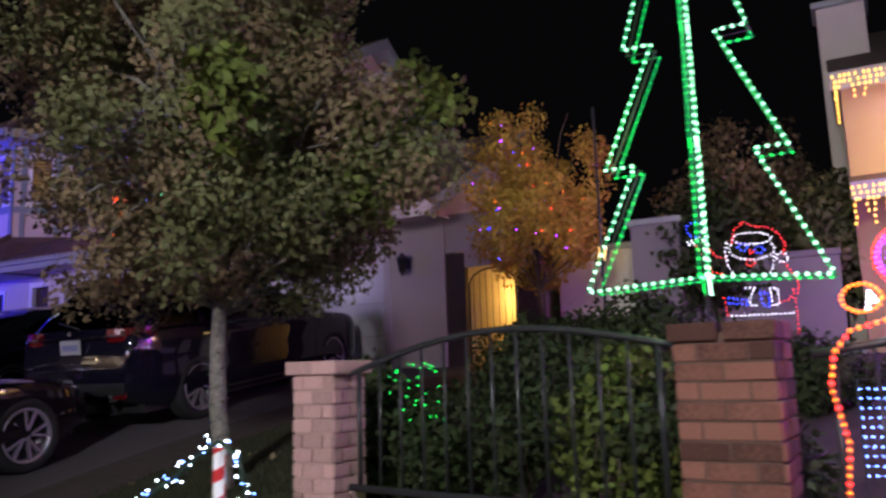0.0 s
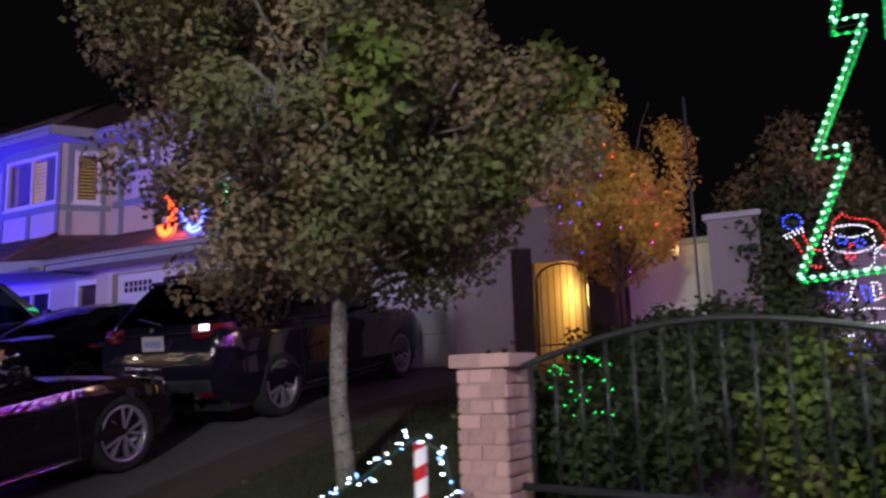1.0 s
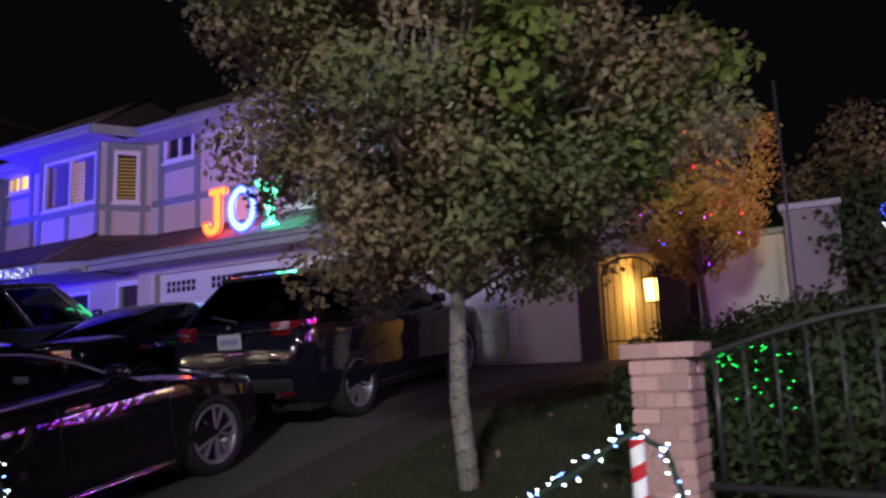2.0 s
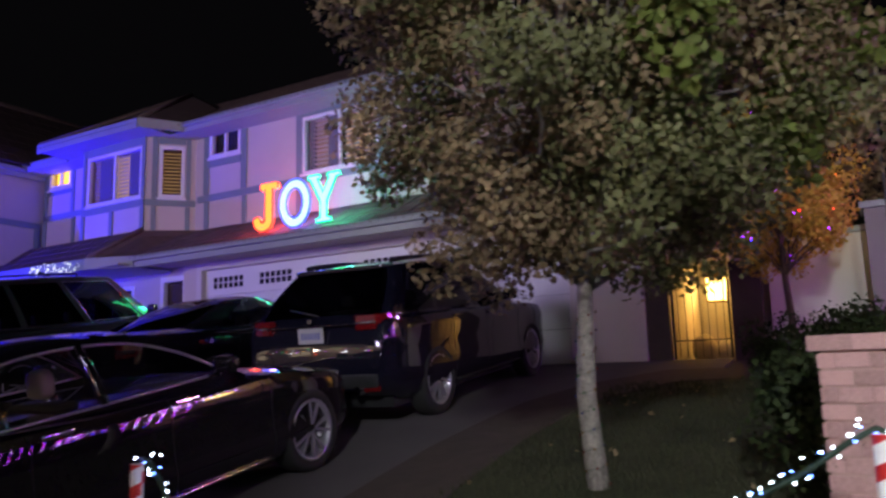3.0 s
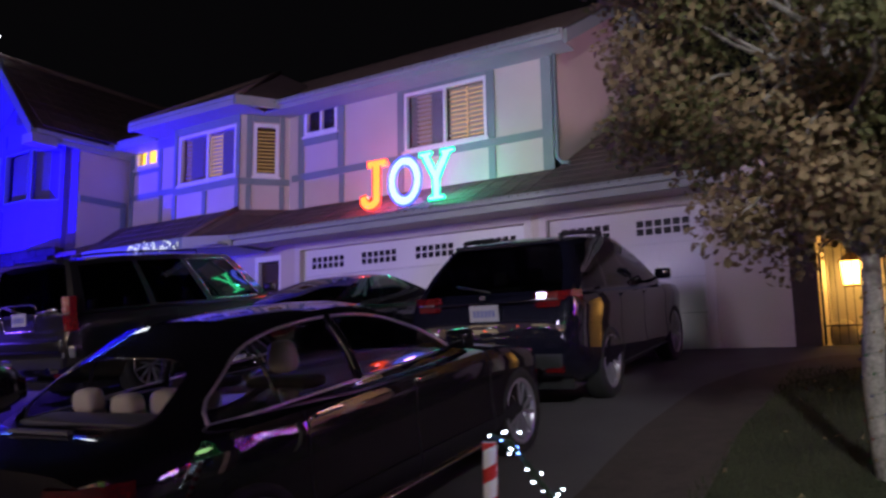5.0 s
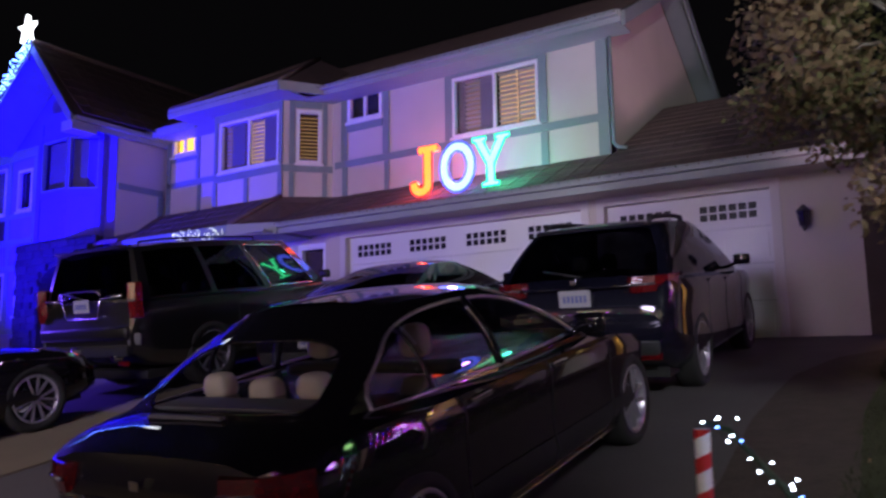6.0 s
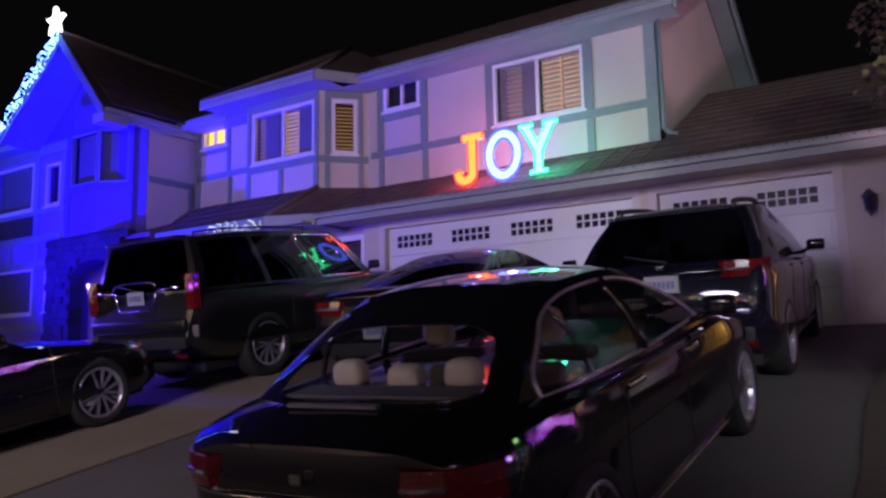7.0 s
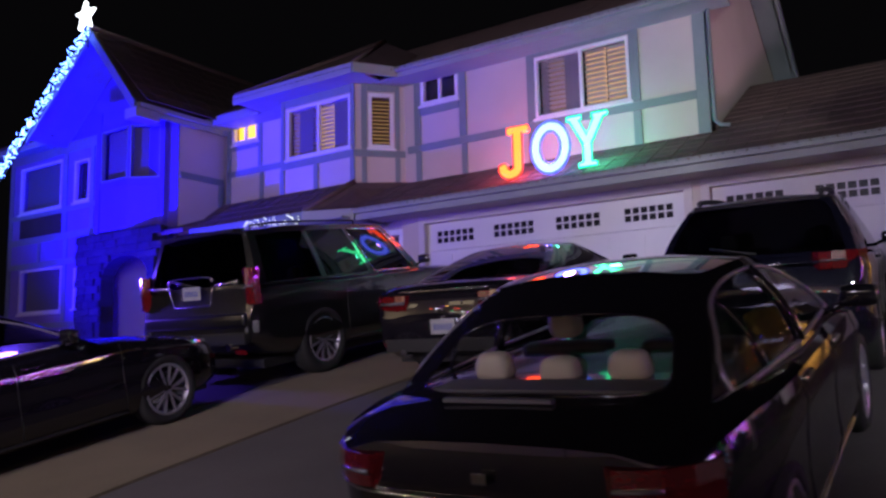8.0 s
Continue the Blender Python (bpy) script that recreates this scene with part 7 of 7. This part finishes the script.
part("passage_side", box(-4.9, -4.75, FRONT + 0.2, 15.0, 1.75, 3.9), STUCCO, gatew)
part("passage_side", box(-6.0, -5.85, FRONT + 0.2, 15.0, 1.75, 3.9), STUCCO, gatew)
part("passage_end", box(-5.85, -4.9, 15.0, 15.1, 1.75, 3.9), STUCCO, gatew)
part("arch_wall", wall_mesh(-5.74, -4.9, 3.28, 3.75, FRONT + 0.02, FRONT + 0.14), STUCCO, gatew)
gate = thing("iron_gate", None, "arched black iron gate before the warm-lit passage", "gate")
gy = FRONT + 0.08
bar("gate_frame", [(-5.70, gy, 1.8), (-5.70, gy, 3.0)] + [(-5.32 + 0.38 * math.cos(radians(a)), gy, 3.0 + 0.24 * math.sin(radians(a))) for a in range(180, -1, -20)] + [(-4.94, gy, 3.0), (-4.94, gy, 1.8)], 0.016, IRON, gate)
for k in range(7):
    x = -5.63 + k * 0.103
    bar("bar", [(x, gy, 1.82), (x, gy, 3.0 + 0.24 * math.sqrt(max(0, 1 - ((x + 5.32) / 0.38) ** 2)))], 0.0055, IRON, gate, sides=6)
bar("cross_rail", [(-5.69, gy, 2.05), (-4.95, gy, 2.05)], 0.01, IRON, gate, sides=6)
wall_lantern(pose(-3.75, 11.6, 3.35, 0, 0, 0), glow("porch_lantern_glass", (1.0, 0.6, 0.2), 1.6), "lit lantern on the garden wall behind the autumn tree")
for x, y, r, sd in ((-5.60, 12.5, 0.20, 3), (-5.32, 12.7, 0.15, 5)):
    bm = bmesh.new()
    bmesh.ops.create_icosphere(bm, subdivisions=3, radius=r)
    for v in bm.verts:
        v.co *= 1 + 0.22 * noise.noise(v.co * 5 + Vector((sd, 0, 0)))
        v.co.z *= 1.15
    tagged(part("boulder", bm, STONE_PALE, smooth=True, at=(x, y, 1.78 + r * 0.95)), "pale rounded boulder in the lit side passage", "boulder", "passage boulders")


def hanging_lantern(at):
    """A square lit lantern on a hooked arm."""
    l = thing("hanging_lantern", at, "square brass lantern, brightly lit, hanging in the side passage", "lantern")
    bm = bmesh.new()
    made = bmesh.ops.create_cone(bm, cap_ends=True, segments=4, radius1=0.17, radius2=0.20, depth=0.36, matrix=pose(0, 0, 0, 0, 0, 45))
    part("glass_body", bm, glow("lantern_glass", (1.0, 0.62, 0.16), 9), l)
    cap = bmesh.new()
    bmesh.ops.create_cone(cap, cap_ends=True, segments=4, radius1=0.25, radius2=0.05, depth=0.14, matrix=pose(0, 0, 0.255, 0, 0, 45))
    part("cap", cap, BRASS, l)
    part("base", box(-0.13, 0.13, -0.13, 0.13, -0.21, -0.183, 0.008), BRASS, l)
    for sx in (-1, 1):
        for sy in (-1, 1):
            bar("cage_bar", [(sx * 0.122, sy * 0.122, -0.19), (sx * 0.145, sy * 0.145, 0.19)], 0.009, BRASS, l, sides=4)
    bar("arm", [(0, 0, 0.32), (0, 0.02, 0.42), (0.0, 0.12, 0.5), (0, 0.3, 0.46), (0, 0.5, 0.40)], 0.014, IRON, l)
    part("back_plate", box(-0.06, 0.06, 0.48, 0.52, 0.28, 0.52, 0.01), IRON, l)
    return l


BRASS = material("aged_brass", (0.35, 0.22, 0.07), 0.4, 0.8, var=0.2, scale=9, fine=70)
part("lantern_wall", box(-5.845, -5.0, 13.75, 13.85, 1.75, 3.9), STUCCO, gatew)
hanging_lantern((-5.49, 13.22, 2.95))
fence_wall = thing("garden_wall", None, "pale low garden wall with cap behind the shrubs", "wall", "", "structure")
part("wall_body", box(-4.48, -2.56, 11.6, 11.8, 1.7, 3.42), STUCCO_PALE, fence_wall)
part("wall_body", box(-2.545, -0.65, 11.6, 11.8, 1.7, 3.06), STUCCO_GREY, fence_wall)
part("wall_cap", box(-4.5, -2.55, 11.55, 11.85, 3.425, 3.51, 0.02), FASCIA, fence_wall)
part("wall_cap", box(-2.54, -0.63, 11.55, 11.85, 3.065, 3.15, 0.02), STUCCO_GREY, fence_wall)
part("wall_pier", box(-3.2, -2.55, 11.0, 11.59, 1.7, 3.62), STUCCO_GREY, fence_wall)
part("pier_cap", box(-3.25, -2.5, 10.95, 11.64, 3.625, 3.71, 0.02), FASCIA, fence_wall)
bar("pole", [(-2.96, 8.66, 1.5), (-2.96, 8.66, 4.62)], 0.015, IRON, fence_wall)

# ---------------------------------------------------------------- far house with warm icicle lights
far = thing("far_house", None, "yellow-lit stucco house with chimney and icicle lights", "house")
part("wall", wall_mesh(-0.42, 6.0, 1.7, 5.5, 12.0, 12.2, [(1.2, 2.4, 4.1, 5.2)]), STUCCO_LIT_YELLOW, far)
part("side_wall", box(-0.42, -0.24, 12.21, 19.0, 1.7, 5.5), STUCCO_PALE, far)
part("chimney", box(-0.62, 0.05, 13.2, 13.8, 1.7, 7.1, 0.02), STUCCO, far)
part("chimney_cap", box(-0.68, 0.11, 13.14, 13.86, 7.105, 7.2, 0.02), FASCIA, far)
roof_slab("roof", [(-0.55, 11.5, 5.45), (6.5, 11.5, 5.45), (6.5, 16.0, 7.6), (-0.55, 16.0, 7.6)], 0.1, TILE, far)
roof_slab("porch_roof", [(-0.45, 11.0, 3.85), (6.5, 11.0, 3.85), (6.5, 12.0, 4.15), (-0.45, 12.0, 4.15)], 0.1, TILE, far)
part("fascia", box(-0.55, 6.5, 11.44, 11.49, 5.22, 5.46), FASCIA, far)
part("fascia", box(-0.45, 6.5, 10.94, 10.99, 3.64, 3.86), FASCIA, far)
ic = thing("icicle_light", None, "warm white icicle lights along the far house's eaves", "string lights")
ri = random.Random(13)
pts = []
for k in range(26):
    x = -0.5 + k * 0.07
    for j in range(ri.choice((2, 3, 5, 3))):
        pts.append((x + ri.uniform(-0.02, 0.02), 11.40, 5.38 - 0.075 * j))
for k in range(22):
    x = -0.42 + k * 0.07
    for j in range(ri.choice((3, 5, 7, 4))):
        pts.append((x + ri.uniform(-0.02, 0.02), 10.90, 3.78 - 0.075 * j))
for j in range(10):
    pts.append((-0.48, 11.41, 5.3 - 0.06 * j))
bulbs(pts, [LIT["warm"]], 0.017, ic)

# ---------------------------------------------------------------- unseen lights added in the next front garden, to make reflections in the cars
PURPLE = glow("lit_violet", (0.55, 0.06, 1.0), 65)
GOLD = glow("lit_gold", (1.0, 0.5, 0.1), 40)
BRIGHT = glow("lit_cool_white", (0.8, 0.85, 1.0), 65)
acr = thing("string_light", None, "unseen violet and white light curtain on the next lawn, added for car reflections", "string lights")
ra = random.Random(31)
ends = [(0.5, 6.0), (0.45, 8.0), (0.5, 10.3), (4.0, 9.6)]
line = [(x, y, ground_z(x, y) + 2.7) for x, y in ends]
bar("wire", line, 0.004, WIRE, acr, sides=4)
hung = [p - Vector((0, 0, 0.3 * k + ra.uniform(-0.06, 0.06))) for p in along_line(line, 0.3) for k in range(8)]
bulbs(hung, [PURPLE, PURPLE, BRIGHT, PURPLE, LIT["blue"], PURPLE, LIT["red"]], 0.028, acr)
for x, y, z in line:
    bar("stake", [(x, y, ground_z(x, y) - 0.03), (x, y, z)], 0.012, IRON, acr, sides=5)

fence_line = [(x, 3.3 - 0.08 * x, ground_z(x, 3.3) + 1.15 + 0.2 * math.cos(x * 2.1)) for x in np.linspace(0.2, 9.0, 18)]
acr3 = thing("string_light", None, "unseen violet and white lights on the next garden's fence, added for car reflections", "string lights")
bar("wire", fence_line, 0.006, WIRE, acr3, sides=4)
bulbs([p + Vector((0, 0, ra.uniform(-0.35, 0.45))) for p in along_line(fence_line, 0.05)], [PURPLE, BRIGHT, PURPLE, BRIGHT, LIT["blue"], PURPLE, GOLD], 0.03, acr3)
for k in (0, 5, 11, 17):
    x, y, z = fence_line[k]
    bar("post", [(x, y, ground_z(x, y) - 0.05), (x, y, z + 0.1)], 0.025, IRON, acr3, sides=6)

# unseen string behind the walker, added for coloured glints on the car tails
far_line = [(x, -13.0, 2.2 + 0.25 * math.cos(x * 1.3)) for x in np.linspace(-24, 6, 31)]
acr2 = thing("string_light", None, "unseen coloured lights across the street, added for car reflections", "string lights")
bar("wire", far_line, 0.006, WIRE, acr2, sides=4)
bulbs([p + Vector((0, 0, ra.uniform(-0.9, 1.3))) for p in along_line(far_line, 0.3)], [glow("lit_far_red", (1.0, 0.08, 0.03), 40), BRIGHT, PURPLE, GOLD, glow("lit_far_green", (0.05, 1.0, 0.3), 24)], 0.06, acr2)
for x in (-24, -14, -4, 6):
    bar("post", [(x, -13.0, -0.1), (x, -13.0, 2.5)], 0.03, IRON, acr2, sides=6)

# unseen icicles added along the eave for violet streaks on the sedan
acr4 = thing("icicle_light", None, "unseen violet and white icicle lights on the far house, added for car reflections", "string lights")
eave_line = [(0.5, 11.38, 5.36), (6.4, 11.38, 5.36)]
bar("wire", eave_line, 0.005, WIRE, acr4, sides=4)
bulbs([p - Vector((0, 0, 0.11 * k + ra.uniform(-0.05, 0.05))) for p in along_line(eave_line, 0.24) for k in range(ra.choice((4, 7, 9)))], [PURPLE, BRIGHT, PURPLE, BRIGHT, LIT["blue"], LIT["red"]], 0.026, acr4)

# ---------------------------------------------------------------- unseen house across the street, added to reflect in the cars' paint
REFLECTION_PANE = glow("reflection_pane_glow", (1.0, 0.76, 0.52), 2.2)
opp = thing("reflection_house", None, "unseen pale stucco house across the street, added for car reflections", "house")
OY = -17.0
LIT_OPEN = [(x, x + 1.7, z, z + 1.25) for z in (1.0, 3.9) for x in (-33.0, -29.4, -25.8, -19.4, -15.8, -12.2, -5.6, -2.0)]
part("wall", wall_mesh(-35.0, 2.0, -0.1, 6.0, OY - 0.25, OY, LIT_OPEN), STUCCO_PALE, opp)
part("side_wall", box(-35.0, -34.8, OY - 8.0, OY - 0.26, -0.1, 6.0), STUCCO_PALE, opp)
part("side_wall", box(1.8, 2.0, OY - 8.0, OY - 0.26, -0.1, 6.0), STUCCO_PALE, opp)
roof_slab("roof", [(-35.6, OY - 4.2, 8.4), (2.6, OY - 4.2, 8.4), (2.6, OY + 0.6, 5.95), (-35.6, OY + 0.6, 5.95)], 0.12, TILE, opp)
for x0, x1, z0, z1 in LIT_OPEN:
    w = part("window", box(x0 + 0.06, x1 - 0.06, OY - 0.2, OY - 0.16, z0 + 0.06, z1 - 0.06), REFLECTION_PANE, opp, "glowing window pane added for car reflections")
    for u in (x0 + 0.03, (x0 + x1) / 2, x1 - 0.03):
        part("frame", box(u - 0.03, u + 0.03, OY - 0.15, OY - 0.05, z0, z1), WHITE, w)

# ---------------------------------------------------------------- tiles last
tile_rows(lower_roof, (-15.9, EY, EZ), (-9.63, EY, EZ), (-15.9, 11.4, 4.86), (-9.63, 11.4, 4.86), 0.3, 0.33)
tile_rows(lower_roof, (-9.6, EY, EZ), (-5.97, EY, EZ), (-9.6, 14.35, 6.42), (-5.97, 14.35, 6.42), 0.36, 0.33, 100)
tile_rows(bay_roof, (-20.2, 9.75, EZ), (-16.95, 9.75, EZ), (-20.2, 10.6, 4.84), (-16.45, 10.6, 4.84), 0.3, 0.33, 60)
tile_rows(upper_roof, (-21.2, UY, UZ), (-9.2, UY, UZ), (-21.2, 14.3, 9.04), (-9.2, 14.3, 9.04), 0.36, 0.33, 60)
tile_rows(gab_r, (-20.72, 16.9, 6.98), (-20.72, 8.95, 6.98), (RX + 0.05, 16.9, RZ - 0.05), (RX + 0.05, 8.95, RZ - 0.05), 0.36, 0.33, 60)


# stones of the porch under the bay
def stones(parent, x0, x1, z0, z1, y):
    rng = random.Random(44)
    meshes = []
    for k in range(9):
        w = 0.20 + 0.035 * k
        bm = box(-w / 2, w / 2, -0.03, 0.05, -0.082, 0.082, 0.016)
        for v in bm.verts:
            v.co += Vector((rng.uniform(-0.012, 0.012), rng.uniform(-0.01, 0.01), rng.uniform(-0.01, 0.01)))
        me = bpy.data.meshes.new("stone")
        bm.to_mesh(me)
        bm.free()
        me.materials.append(STONE)
        meshes.append((w, me))
    z = z0
    while z < z1:
        x = x0 + rng.uniform(-0.1, 0.05)
        while x < x1:
            w, me = rng.choice(meshes)
            cx = x + w / 2
            inside = abs(cx + 22.15) < 0.86 + w * 0.25 and z + 0.09 < 3.3 + 0.5 * math.sqrt(max(0.0, 1 - (min(0.85, abs(cx + 22.15)) / 0.86) ** 2)) + 0.08
            if not inside:
                ob = new("stone", me)
                ob.parent = parent
                ob.matrix_basis = pose(cx, y - rng.uniform(0.0, 0.015), z + 0.09, 0, rng.uniform(-2, 2), 0)
            x += w + 0.006
        z += 0.169


stones(stone_base, -23.9, -21.1, 1.82, 4.3, GY - 0.075)
